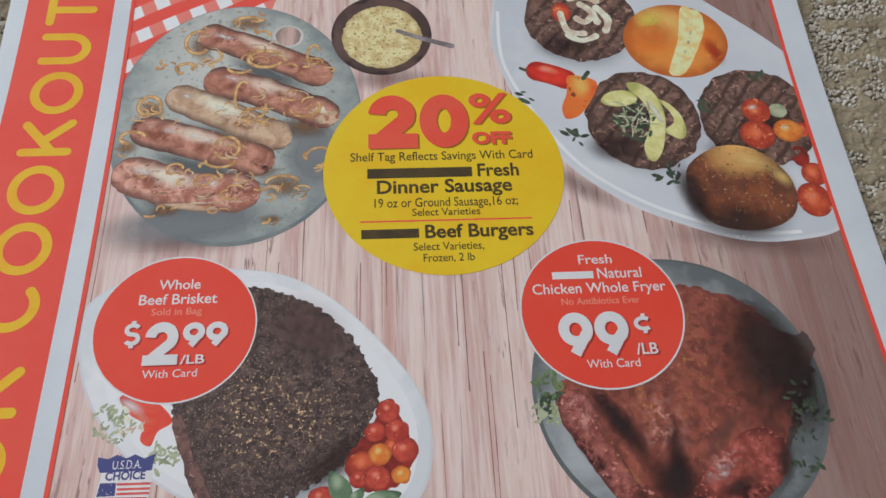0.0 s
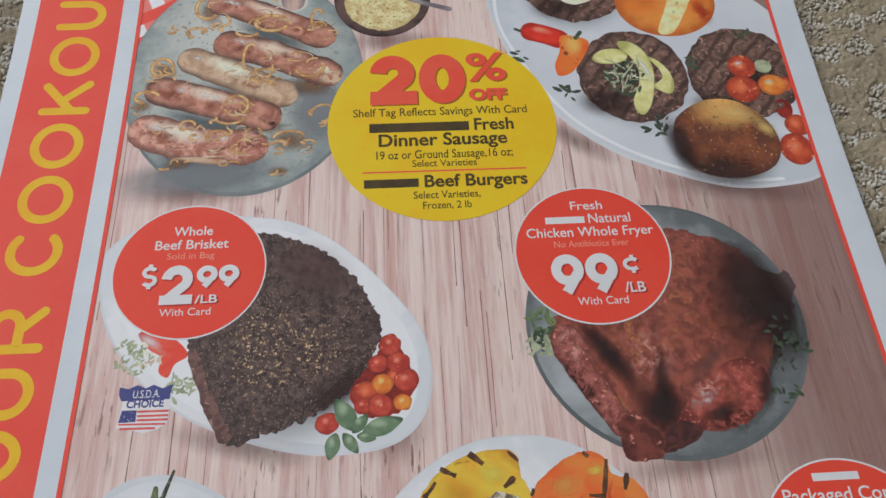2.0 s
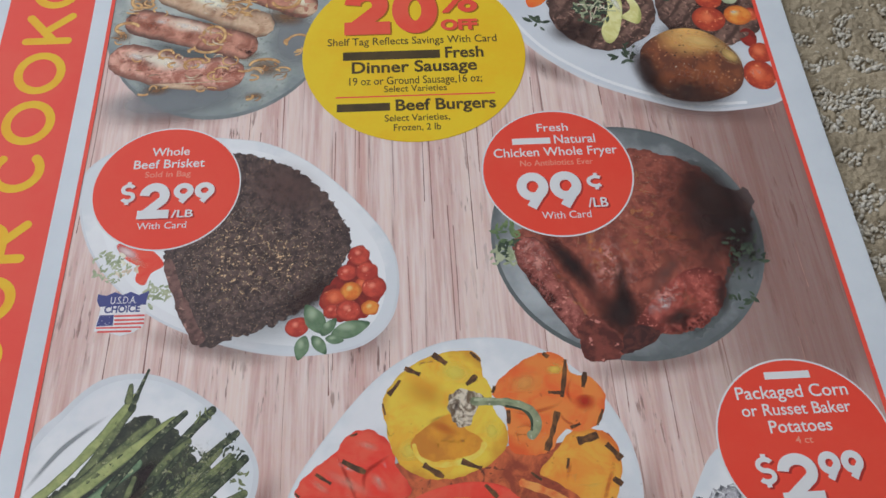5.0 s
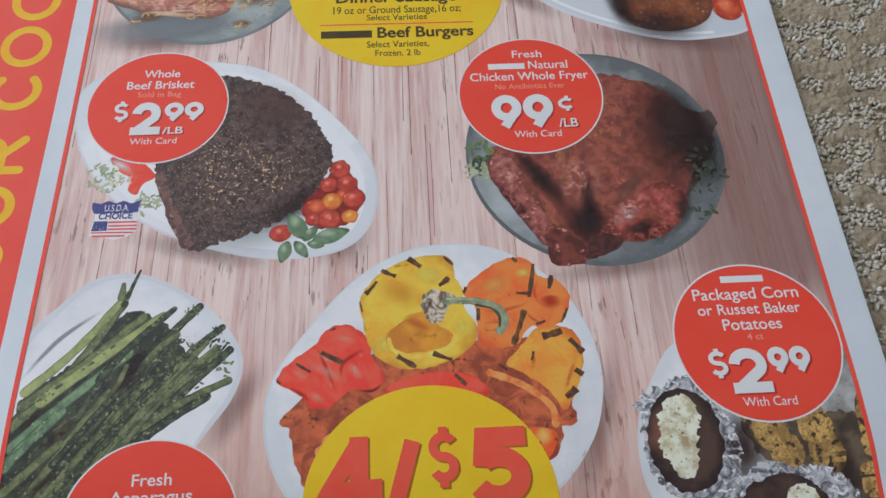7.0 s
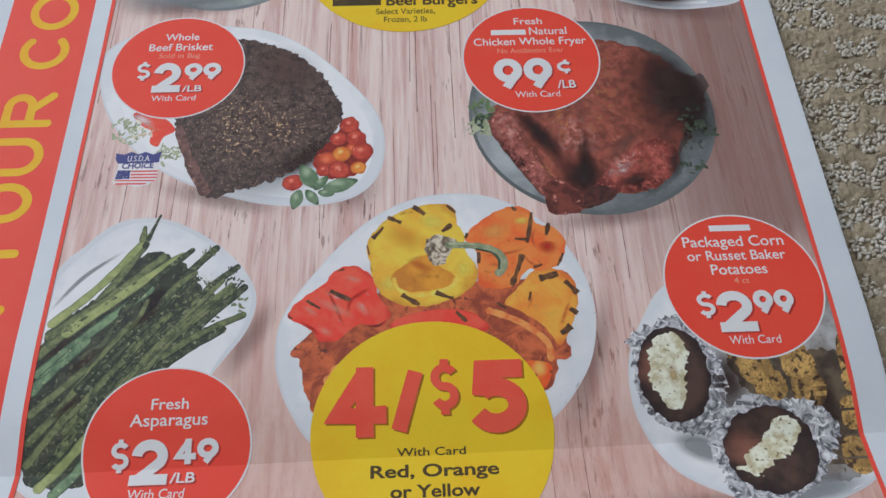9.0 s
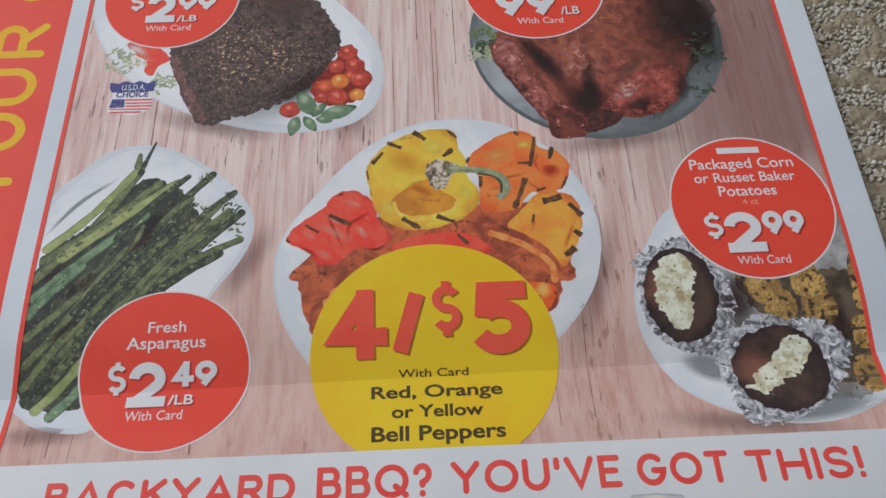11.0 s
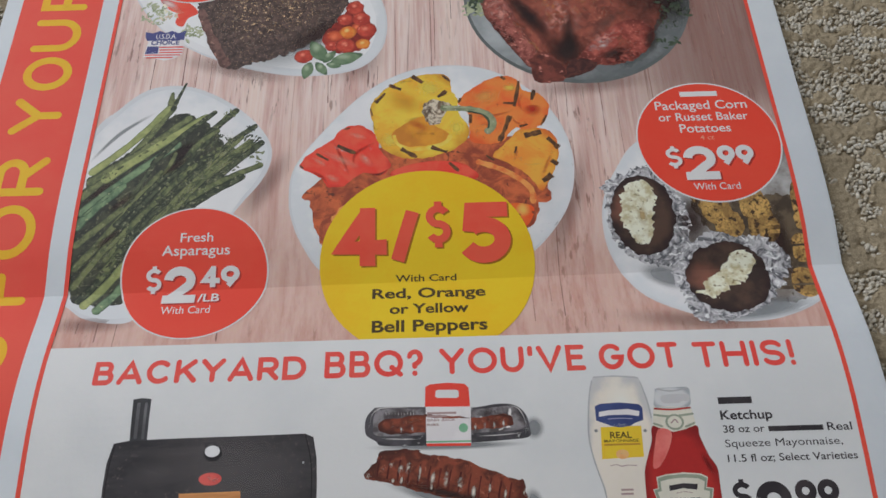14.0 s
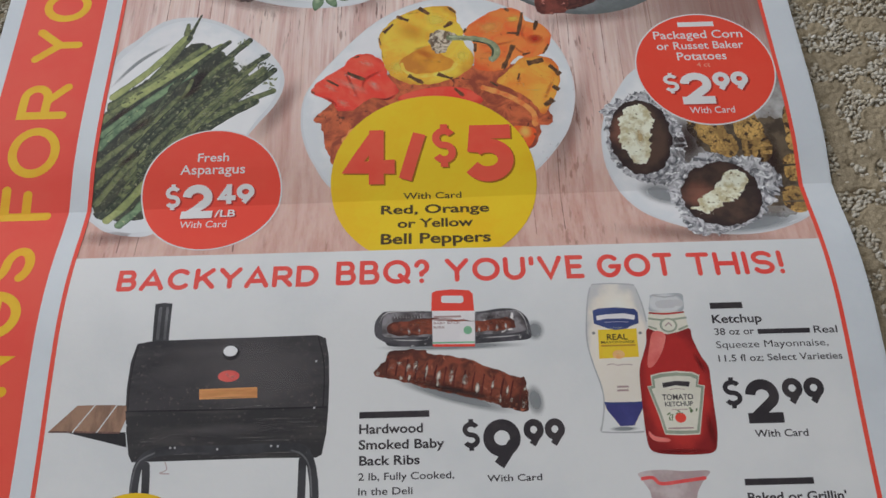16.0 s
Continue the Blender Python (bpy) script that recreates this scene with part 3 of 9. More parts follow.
TOMATO_ORANGE = ink("orange_tomato_print", (202, 128, 60), (182, 98, 46), scale=300, contrast=(0.36, 0.66), rim=(150, 76, 42), rim_at=(0.65, 1.15), glow=(216, 166, 104), glow_at=(-0.15, 0.25), glow_size=0.45)
TOMATO_CUT = ink("cut_tomato_print", (172, 78, 52), (142, 54, 42), scale=220, contrast=(0.38, 0.62), rim=(122, 48, 40), rim_at=(0.65, 1.15), glow=(190, 104, 72), glow_at=(-0.1, 0.15), glow_size=0.6, specks=(196, 118, 84), speck_scale=520)
BRISKET = ink("peppered_brisket_print", (84, 72, 69), (52, 45, 46), scale=520, contrast=(0.32, 0.62), specks=(150, 128, 106), speck_scale=2000, speck_cut=(0.62, 0.72), marks=(112, 95, 86), mark_scale=1100, mark_cut=(0.2, 0.08), rim=(56, 49, 49), rim_at=(0.85, 1.25), crumple=0.5)
BRISKET_SIDE = ink("brisket_side_print", (104, 80, 76), (72, 56, 54), scale=420, contrast=(0.36, 0.64), specks=(136, 108, 100), speck_scale=700)
SLATE = ink("dark_plate_print", (112, 120, 124), (96, 104, 108), scale=40, rim=(84, 92, 96), rim_at=(0.8, 1.02), glow=(142, 152, 158), glow_at=(-0.62, -0.4), glow_size=0.7)
SLATE_EDGE = ink("dark_plate_edge_print", (78, 86, 88), (92, 100, 104), scale=40)
CHICKEN = ink("roast_chicken_print", (132, 76, 65), (94, 54, 49), scale=300, contrast=(0.34, 0.66), rim=(70, 46, 44), rim_at=(0.85, 1.3), specks=(150, 96, 81), speck_scale=1000, speck_cut=(0.6, 0.74), detail=8, crumple=0.5)
CHICKEN_SKIN = ink("crisp_skin_print", (148, 92, 86), (104, 58, 54), scale=420, contrast=(0.32, 0.64), rim=(78, 46, 43), rim_at=(0.6, 1.1), across=True, specks=(176, 122, 112), speck_scale=800, speck_cut=(0.6, 0.72), detail=8)
CHICKEN_LEG = ink("drumstick_print", (150, 82, 74), (110, 54, 50), scale=420, contrast=(0.32, 0.66), rim=(86, 44, 41), rim_at=(0.68, 1.15), specks=(172, 108, 98), speck_scale=900, speck_cut=(0.6, 0.74), detail=8)
CHICKEN_DARK = ink("chicken_shade_print", (56, 38, 38), (78, 48, 45), scale=320, contrast=(0.4, 0.62), crumple=1.0)
CHICKEN_DIM = ink("chicken_side_print", (64, 48, 46), (50, 41, 41), scale=160, rim=(70, 62, 62), rim_at=(0.6, 1.0))
BONE = ink("leg_end_print", (104, 58, 52), (72, 42, 40), scale=220, contrast=(0.4, 0.6), specks=(166, 112, 104), speck_scale=400)
SPEAR_LIGHT = ink("light_asparagus_print", (140, 151, 102), (114, 127, 84), scale=260, contrast=(0.36, 0.66), rim=(80, 93, 66), rim_at=(0.6, 1.08), across=True, specks=(98, 110, 74), speck_scale=1300, speck_cut=(0.64, 0.74))
SPEAR = ink("asparagus_print", (104, 114, 80), (70, 81, 60), scale=420, contrast=(0.34, 0.66), rim=(46, 54, 46), rim_at=(0.5, 1.05), across=True, specks=(130, 136, 106), speck_scale=1300, speck_cut=(0.62, 0.74))
SPEAR_BLUE = ink("bluish_asparagus_print", (108, 134, 104), (74, 98, 78), scale=340, contrast=(0.34, 0.66), rim=(50, 66, 55), rim_at=(0.55, 1.05), across=True, specks=(140, 154, 122), speck_scale=900, speck_cut=(0.64, 0.72))
SPEAR_DARK = ink("charred_asparagus_print", (74, 84, 66), (46, 54, 46), scale=520, contrast=(0.34, 0.62), specks=(122, 128, 104), speck_scale=1000, speck_cut=(0.6, 0.72), rim=(36, 42, 38), rim_at=(0.4, 1.0), across=True)
SPEAR_DEEP = ink("asparagus_shade_print", (42, 46, 43), (60, 65, 55), scale=260, specks=(92, 98, 78), speck_scale=1200, speck_cut=(0.62, 0.7))
YELLOW_PEPPER = ink("yellow_pepper_print", (208, 170, 64), (190, 142, 50), scale=110, contrast=(0.4, 0.72), rim=(172, 128, 48), rim_at=(0.85, 1.1), specks=(150, 108, 50), speck_scale=620, speck_cut=(0.68, 0.78), crumple=0.6)
PEPPER_INSIDE = ink("pepper_inside_print", (184, 132, 48), (164, 108, 44), scale=70)
YELLOW_LIP = ink("pepper_lip_print", (214, 182, 90), (202, 160, 62), scale=120)
ORANGE_PEPPER = ink("orange_pepper_half_print", (216, 116, 60), (198, 88, 48), scale=120, contrast=(0.4, 0.7), rim=(184, 84, 46), rim_at=(0.85, 1.1), specks=(140, 70, 44), speck_scale=560, speck_cut=(0.68, 0.78), crumple=0.6)
AMBER_PEPPER = ink("amber_pepper_print", (208, 146, 62), (196, 118, 52), scale=120, contrast=(0.4, 0.7), rim=(178, 100, 48), rim_at=(0.8, 1.1), specks=(140, 84, 44), speck_scale=560, speck_cut=(0.68, 0.78), crumple=0.6)
RED_PEPPER = ink("red_pepper_print", (212, 80, 64), (190, 56, 47), scale=110, contrast=(0.36, 0.7), rim=(172, 52, 45), rim_at=(0.85, 1.12), crumple=0.6)
ROAST = ink("roasted_pepper_print", (172, 92, 60), (120, 60, 46), scale=150, contrast=(0.36, 0.66), specks=(84, 50, 41), speck_scale=420, speck_cut=(0.62, 0.72), crumple=1.0)
ROAST_LIGHT = ink("roasted_pepper_light_print", (206, 134, 76), (180, 92, 54), scale=220, contrast=(0.4, 0.64))
CHAR = ink("grill_mark_print", (66, 50, 40), (104, 74, 48), scale=420, contrast=(0.42, 0.66), crumple=1.0)
STEM = ink("pepper_stem_print", (128, 138, 112), (92, 104, 82), scale=160, specks=(196, 194, 178), speck_scale=380)
CROWN = ink("stem_crown_print", (178, 174, 160), (92, 80, 66), scale=260, contrast=(0.4, 0.6), crumple=2.0)
FOIL = ink("crumpled_foil_print", (166, 172, 180), (62, 66, 73), scale=230, contrast=(0.36, 0.66), specks=(196, 200, 205), speck_scale=260, speck_cut=(0.56, 0.7), crumple=2.6, detail=6)
POTATO = ink("potato_skin_print", (72, 58, 52), (50, 43, 42), scale=90, rim=(42, 35, 37), rim_at=(0.7, 1.1), glow=(108, 74, 64), glow_at=(-0.5, 0.1), glow_size=0.6)
FLUFFY = ink("potato_inside_print", (198, 200, 186), (158, 156, 128), scale=300, contrast=(0.42, 0.66), specks=(112, 106, 80), speck_scale=800, speck_cut=(0.62, 0.7))
BUTTER = veil("butter_print", (150, 134, 96), 0.7, 0.0, 0.6, 200)
CORN = ink("grilled_corn_print", (172, 144, 88), (124, 102, 64), scale=160, contrast=(0.4, 0.62), marks=(112, 90, 58), mark_scale=1300, mark_cut=(0.5, 0.85), specks=(62, 50, 41), speck_scale=520, speck_cut=(0.54, 0.64))
CORN_SHADE = ink("corn_shade_print", (88, 80, 68), (60, 54, 48), scale=200)
PLATE_DIM = ink("shaded_plate_print", (150, 156, 160), (104, 102, 100), scale=50, specks=(70, 62, 56), speck_scale=500, speck_cut=(0.68, 0.72))
GRILL = ink("black_grill_print", (54, 54, 58), (42, 43, 47), scale=260, stretch=(0.25, 1), contrast=(0.36, 0.7), glow=(70, 70, 73), glow_at=(0.3, 0.35), glow_size=1.0, specks=(74, 73, 74), speck_scale=900, speck_cut=(0.6, 0.72))
GRILL_LOW = ink("grill_belly_print", (44, 45, 48), (56, 56, 58), scale=220, stretch=(0.2, 1), contrast=(0.44, 0.7), specks=(70, 69, 70), speck_scale=900, speck_cut=(0.62, 0.74))
GRILL_LINE = ink("grill_seam_print", (30, 31, 34), (38, 38, 42))
PIPE = ink("grill_pipe_print", (56, 58, 63), (42, 44, 48), scale=60)
SLAT = ink("shelf_slat_print", (132, 108, 92), (108, 88, 76), scale=260, stretch=(1, 0.3), turn=-40)
GRIP = ink("wooden_grip_print", (186, 138, 92), (160, 112, 70), scale=160, stretch=(0.15, 1))
TRAY = ink("clear_tray_print", (70, 71, 77), (50, 51, 56), scale=160, contrast=(0.4, 0.6), specks=(150, 154, 160), speck_scale=520, speck_cut=(0.63, 0.7))
TRAY_LID = ink("tray_lid_print", (116, 118, 124), (72, 70, 74), scale=260, contrast=(0.38, 0.6), specks=(186, 190, 194), speck_scale=420, speck_cut=(0.62, 0.68))
RIBS = ink("glazed_ribs_print", (118, 64, 50), (76, 44, 38), scale=300, contrast=(0.36, 0.64), rim=(62, 38, 34), rim_at=(0.85, 1.15), specks=(146, 92, 74), speck_scale=620, speck_cut=(0.62, 0.74), crumple=1.0)
RIB_DARK = ink("rib_groove_print", (66, 32, 30), (82, 40, 36), scale=160)
SOFT_GREY = ink("photo_soft_shade_print", (140, 146, 152), (150, 156, 162), scale=40)
SOFT_MID = ink("photo_faint_shade_print", (160, 166, 172), (164, 171, 177), scale=40)
LABEL_RED = ink("label_red_ink", (200, 66, 56), (192, 60, 52))
LABEL_GREEN = ink("label_green_ink", (110, 160, 132), (100, 150, 124))
GREY_TYPE = ink("grey_type_ink", (146, 130, 132), (136, 120, 122))
MAYO = ink("cream_bottle_print", (190, 190, 184), (184, 184, 178), scale=20, rim=(162, 168, 172), rim_at=(0.85, 1.1), glow=(202, 201, 196), glow_at=(0.1, 0.4), glow_size=0.7)
NAVY = ink("navy_label_ink", (56, 70, 116), (48, 60, 104), scale=60)
BLUE_CAP = ink("blue_cap_print", (62, 66, 122), (52, 55, 106), scale=60)
GOLD = ink("yellow_label_ink", (208, 172, 52), (200, 160, 48), scale=60)
CAP = ink("grey_cap_print", (172, 180, 186), (156, 164, 172), scale=40, rim=(136, 146, 154), rim_at=(0.8, 1.1))
KETCHUP = ink("red_ketchup_print", (154, 46, 44), (144, 40, 40), scale=40, rim=(112, 32, 34), rim_at=(0.75, 1.1))
KETCHUP_LIGHT = ink("ketchup_light_print", (192, 110, 106), (172, 74, 72), scale=50)
LABEL_EDGE = ink("bottle_label_edge_ink", (128, 140, 128), (116, 130, 118))
LABEL_CREAM = ink("bottle_label_ink", (184, 188, 180), (176, 180, 172))
GLASS_PRINT = ink("glass_bowl_print", (166, 160, 164), (146, 134, 138), scale=100, contrast=(0.4, 0.6))
GLASS_RED = ink("red_stripe_print", (196, 88, 88), (184, 70, 72))
SHIELD_WHITE = ink("shield_white_ink", (190, 194, 200), (184, 188, 194))
SHIELD_BLUE = ink("shield_blue_ink", (62, 68, 118), (54, 58, 104), scale=60)
SHIELD_RED = ink("shield_red_ink", (184, 88, 84), (172, 74, 74))
BRUSH = ink("flag_star_ink", (160, 164, 186), (150, 154, 180))

PIPE_SHEEN = ink("pipe_sheen_print", (92, 96, 101), (70, 73, 78), scale=120)
SCUFF = veil("grill_scuff_tone", (118, 118, 120), 0.6, 0.0, 1.0, 420)
TRAY_SHINE = veil("tray_shine_tone", (188, 192, 197), 0.8, 0.1, 1.0, 300)
GLAZE_GLINT = veil("glaze_glint_tone", (206, 192, 186), 0.9, 0.1, 1.0, 420, (0.4, 0.58))
BUN_GOLD = veil("bun_golden_tone", (212, 166, 108), 0.75, 0.0, 0.6, 200)
SAUCE_SHADE = veil("sauce_shade_tone", (98, 28, 30), 0.6, 0.0, 0.2)
OLD_GOLD = ink("small_type_gold_ink", (150, 118, 48), (160, 126, 52))
EGG = ink("egg_print", (206, 158, 110), (190, 132, 84), scale=160)
SOFT_DARK = veil("photo_dark_tone", (54, 42, 41), 0.8)
SOFT_SHADOW = veil("photo_shadow_tone", (92, 72, 70), 0.42, 0.0, 0.2)
SOFT_COOL = veil("photo_cool_shadow_tone", (110, 118, 124), 0.7, 0.3, 0.2)
SOFT_WHITE = veil("photo_light_tone", (206, 204, 202), 0.7, 0.0, 0.4)
SOFT_RED = veil("photo_red_tone", (150, 46, 38), 0.7)
SOFT_ORANGE = veil("photo_orange_tone", (200, 110, 50), 0.7)
SOFT_YELLOW = veil("photo_yellow_tone", (220, 190, 90), 0.6)
CRISP_GOLD = veil("flecked_golden_tone", (182, 122, 82), 0.8, 0.0, 1.0, 520, (0.5, 0.66))
CRISP_PINK = veil("flecked_pink_tone", (196, 138, 130), 0.85, 0.0, 1.0, 480, (0.46, 0.62))
CRISP_DARK = veil("flecked_dark_tone", (52, 36, 36), 0.85, 0.0, 1.0, 420, (0.42, 0.6))
CRISP_BROWN = veil("flecked_brown_tone", (128, 76, 60), 0.75, 0.0, 1.0, 240, (0.46, 0.62))
CRISP_SAND = veil("flecked_sand_tone", (194, 166, 134), 0.95, 0.2, 1.0, 1000, (0.55, 0.64))
CRISP_LEAF = veil("flecked_green_tone", (138, 146, 114), 0.6, 0.2, 1.0, 620, (0.5, 0.68))
CRISP_WHITE = veil("flecked_light_tone", (216, 206, 200), 0.75, 0.0, 1.0, 260, (0.42, 0.62))
DEEP_TONE = veil("photo_deep_tone", (42, 35, 36), 0.82, 0.1, 0.5, 200)
TOMATO_BED = ink("tomato_bed_print", (128, 44, 38), (98, 38, 34), scale=200, contrast=(0.4, 0.6))

BOARD_LIGHT = ink("grey_stone_light_print", (170, 176, 174), (156, 164, 163), scale=80)
PLATE_COOL = ink("shaded_white_plate_print", (174, 184, 193), (168, 178, 188), scale=18, rim=(164, 175, 185), rim_at=(0.8, 1.02))

SOFT_COOL2 = veil("photo_dim_shine_tone", (92, 92, 96), 0.4, 0.0, 0.8, 90)

DISH_SHADE = veil("plate_shade_tone", (116, 124, 130), 0.75, 0.2, 0.2)


SOFT_FOLD = veil("pepper_fold_tone", (156, 66, 44), 0.42, 0.0, 0.8)
SOFT_HONEY = veil("pepper_hollow_tone", (176, 122, 46), 0.4, 0.0, 0.6)

SOFT_ROSY = veil("pepper_shine_tone", (230, 150, 134), 0.4, 0.0, 0.8, 200)
PEPPER_SHEEN = veil("pepper_sheen_tone", (222, 150, 84), 0.6, 0.0, 0.6, 200)

YARN_BROWN = carpet_yarn("brown_pile", (0.30, 0.245, 0.165), (0.52, 0.43, 0.30), 2200)
YARN_CREAM = carpet_yarn("cream_loops", (0.50, 0.45, 0.36), (0.78, 0.72, 0.61), 1500)
CARPET = carpet_yarn("carpet_backing", (0.34, 0.29, 0.21), (0.5, 0.43, 0.32), 420)
WALL = plaster("wall_paint", (0.72, 0.71, 0.68))
CEILING = plaster("ceiling_paint", (0.8, 0.8, 0.79))
FRAME = plaster("white_frame_paint", (0.8, 0.8, 0.8))


# ---- the room: a carpeted floor closed by plain walls, one with a window ----
def box(bm, x0, y0, z0, x1, y1, z1):
    vs = [bm.verts.new((x, y, z)) for z in (z0, z1) for x, y in ((x0, y0), (x1, y0), (x1, y1), (x0, y1))]
    for f in ((3, 2, 1, 0), (4, 5, 6, 7), (0, 1, 5, 4), (1, 2, 6, 5), (2, 3, 7, 6), (3, 0, 4, 7)):
        bm.faces.new([vs[i] for i in f])


def boxes(name, rows, material, label, category):
    bm = bmesh.new()
    for r in rows:
        box(bm, *r)
    return tagged(part(name, bm, material, None, label), category=category, kind="structure")


FLOOR_Z = -0.0056
boxes("floor", [(-1.3, -1.9, FLOOR_Z - 0.1, 2.2, 2.0, FLOOR_Z)], CARPET, "beige carpet backing between the tufts of pile", "floor")
boxes("wall_south", [(-1.3, -2.0, FLOOR_Z - 0.1, 2.2, -1.9, 2.4)], WALL, "plain off-white painted wall", "wall")
boxes("wall_north", [(-1.3, 2.0, FLOOR_Z - 0.1, 2.2, 2.1, 2.4)], WALL, "plain off-white painted wall", "wall")
boxes("wall_east", [(2.2, -2.0, FLOOR_Z - 0.1, 2.3, 2.1, 2.4)], WALL, "plain off-white painted wall", "wall")
boxes("wall_west", [(-1.4, -2.0, FLOOR_Z - 0.1, -1.3, 0.05, 2.4), (-1.4, 1.65, FLOOR_Z - 0.1, -1.3, 2.1, 2.4), (-1.4, 0.05, FLOOR_Z - 0.1, -1.3, 1.65, 0.55), (-1.4, 0.05, 2.05, -1.3, 1.65, 2.4)], WALL, "plain off-white painted wall with a window", "wall")
boxes("ceiling", [(-1.4, -2.0, 2.4, 2.3, 2.1, 2.5)], CEILING, "plain white painted ceiling", "ceiling")
boxes("window_1", [(-1.38, 0.05, 0.55, -1.32, 0.11, 2.05), (-1.38, 1.59, 0.55, -1.32, 1.65, 2.05), (-1.38, 0.11, 0.55, -1.32, 1.59, 0.61), (-1.38, 0.11, 1.99, -1.32, 1.59, 2.05), (-1.38, 0.82, 0.61, -1.32, 0.88, 1.99)], FRAME, "white painted window frame letting in daylight", "window")

# ---- the flyer ----
flyer = tagged(new("grocery_flyer"), "folded newsprint grocery flyer page lying on beige carpet", "flyer")
LEFT, RIGHT, TOP, FOOT = -152.2, 121.2, 226.0, -312.0


def sheet_mesh():
    """The page with its thickness: several sheets of newsprint, one on the other."""
    bm = bmesh.new()
    for x, y in ((LEFT, FOOT), (RIGHT, FOOT), (RIGHT, TOP), (LEFT, TOP)):
        bm.verts.new((x, y, 0))
    bm.faces.new(bm.verts[:])
    lay(bm, 0)
    under = bmesh.ops.extrude_face_region(bm, geom=bm.faces[:])
    for v in under["geom"]:
        if isinstance(v, bmesh.types.BMVert):
            v.co.z -= 0.0003
    bmesh.ops.recalc_face_normals(bm, faces=bm.faces[:])
    return bm


part("sheet", sheet_mesh(), MARGIN, flyer, "white newsprint sheet with a sharp cross fold")


def strip(name, x0, y0, x1, y1, material, level, parent=None, label=""):
    return poly(name, parent or flyer, [(x0, y0), (x1, y0), (x1, y1), (x0, y1)], material, level, smooth=False, label=label)


LINE_L, LINE_R, PANEL_Y = -112.0, 112.0, -62.4
photo = strip("photo_backdrop", LINE_L, PANEL_Y - 1, LINE_R, 214, WOOD, 1, label="printed photograph of pinkish weathered boards")
rnd = random.Random(5)
for i in range(64):
    x = -110 + i * 3.5 + rnd.uniform(-1.6, 1.6)
    y0 = rnd.uniform(-62, 120)
    y1 = min(213, y0 + rnd.uniform(14, 90))
    stroke("board_split", photo, [(x, y0), (x + rnd.uniform(-0.5, 0.5), (y0 + y1) / 2), (x, y1)], rnd.uniform(0.05, 0.17), SPLIT, 1.2, torn=0.9)

# ---- the pictures, each a flat print of a dish ----
BAND_LETTERS = [("T", 195.6, 208.5), ("U", 179.7, 192.3), ("O", 160.3, 176.7), ("K", 144.7, 158.1), ("O", 124.3, 141.3), ("O", 104.8, 121.7), ("C", 87.6, 102.7), ("R", 64.0, 77.8), ("U", 45.6, 59.9), ("O", 29.0, 43.1), ("Y", 11.5, 25.9), ("R", -11.6, 2.4), ("O", -32.6, -14.8), ("F", -46.8, -35.2), ("S", -69.1, -56.8), ("G", -86.3, -71.6), ("N", -102.4, -90.4)]
# soft dark ovals printed as the dishes' cast shadows on the boards
oval("cast_shadow", photo, -34.1, 137.4, 10.4, 26.8, SOFT_SHADOW, 1.7, turn=-20, n=36)
oval("cast_shadow", photo, -84.9, 113.7, 30.8, 6.1, SOFT_SHADOW, 1.7, turn=4, n=36)
oval("cast_shadow", photo, 82.6, 109.1, 32.9, 6.5, SOFT_SHADOW, 1.7, turn=-8, n=36)
oval("cast_shadow", photo, 33.7, 129.3, 21.2, 5.8, SOFT_SHADOW, 1.7, turn=-35, n=36)
oval("cast_shadow", photo, -26.4, 38.0, 13.0, 11.2, SOFT_SHADOW, 1.7, turn=30, n=36)
oval("cast_shadow", photo, -66.5, 35.7, 26.9, 5.3, SOFT_SHADOW, 1.7, turn=-14, n=36)
oval("cast_shadow", photo, 52.4, 25.6, 27.6, 5.4, SOFT_SHADOW, 1.7, turn=6, n=36)
oval("cast_shadow", photo, 40.4, -19.4, 6.2, 25.7, SOFT_SHADOW, 1.7, turn=-20, n=36)
oval("cast_shadow", photo, -53.8, -9.8, 5.6, 17.2, SOFT_SHADOW, 1.7, turn=-30, n=36)
oval("cast_shadow", photo, 75.1, -58.4, 30.2, 4.3, SOFT_SHADOW, 1.7, turn=-6, n=36)
oval("cast_shadow", photo, -100.9, -53.9, 15.5, 3.8, SOFT_SHADOW, 1.7, turn=0, n=36)
oval("cast_shadow", photo, -24.8, 171.9, 20.5, 6.1, SOFT_SHADOW, 1.7, turn=0, n=36)
poly("gingham_cloth", flyer, [(-113.1, 212.6), (-110.7, 192), (-113.8, 170.4), (-107.7, 171.3), (-99.1, 183.6), (-83.1, 191.5), (-64.7, 200.8), (-61.3, 211.9)], CHECK, 1.5, smooth=False, label='red and white gingham cloth in a printed photograph')

board = oval("sausage_board", flyer, -73.5, 157.4, 39.4, 45.4, BOARD_EDGE, 2, label="printed round grey stone board with browned sausages")
oval("board_top", board, -73.5, 158.0, 38.9, 44.6, GREY_BOARD, 2.5)
oval("hole_rim", board, -58.7, 189.9, 5.2, 4.8, BOARD_LIGHT, 2.9)
oval("handle_hole", board, -58.6, 190.0, 4.3, 4.0, HOLE, 3)
stroke("dish_shade", board, [(-94.5, 156.8), (-76.3, 148.9), (-58.7, 145.9)], 4.57, FOOD_SHADE, 3, torn=0.3)
stroke("dish_shade", board, [(-102.1, 147), (-84.1, 138.8), (-63.4, 135.8)], 4.47, FOOD_SHADE, 3, torn=0.3)
stroke("dish_shade", board, [(-105.2, 132.4), (-86, 124.6), (-65.3, 124)], 4.34, FOOD_SHADE, 3, torn=0.3)
stroke("dish_shade", board, [(-80.7, 183.3), (-63.6, 173.8), (-48.7, 167.9)], 4.81, FOOD_SHADE, 3, torn=0.3)
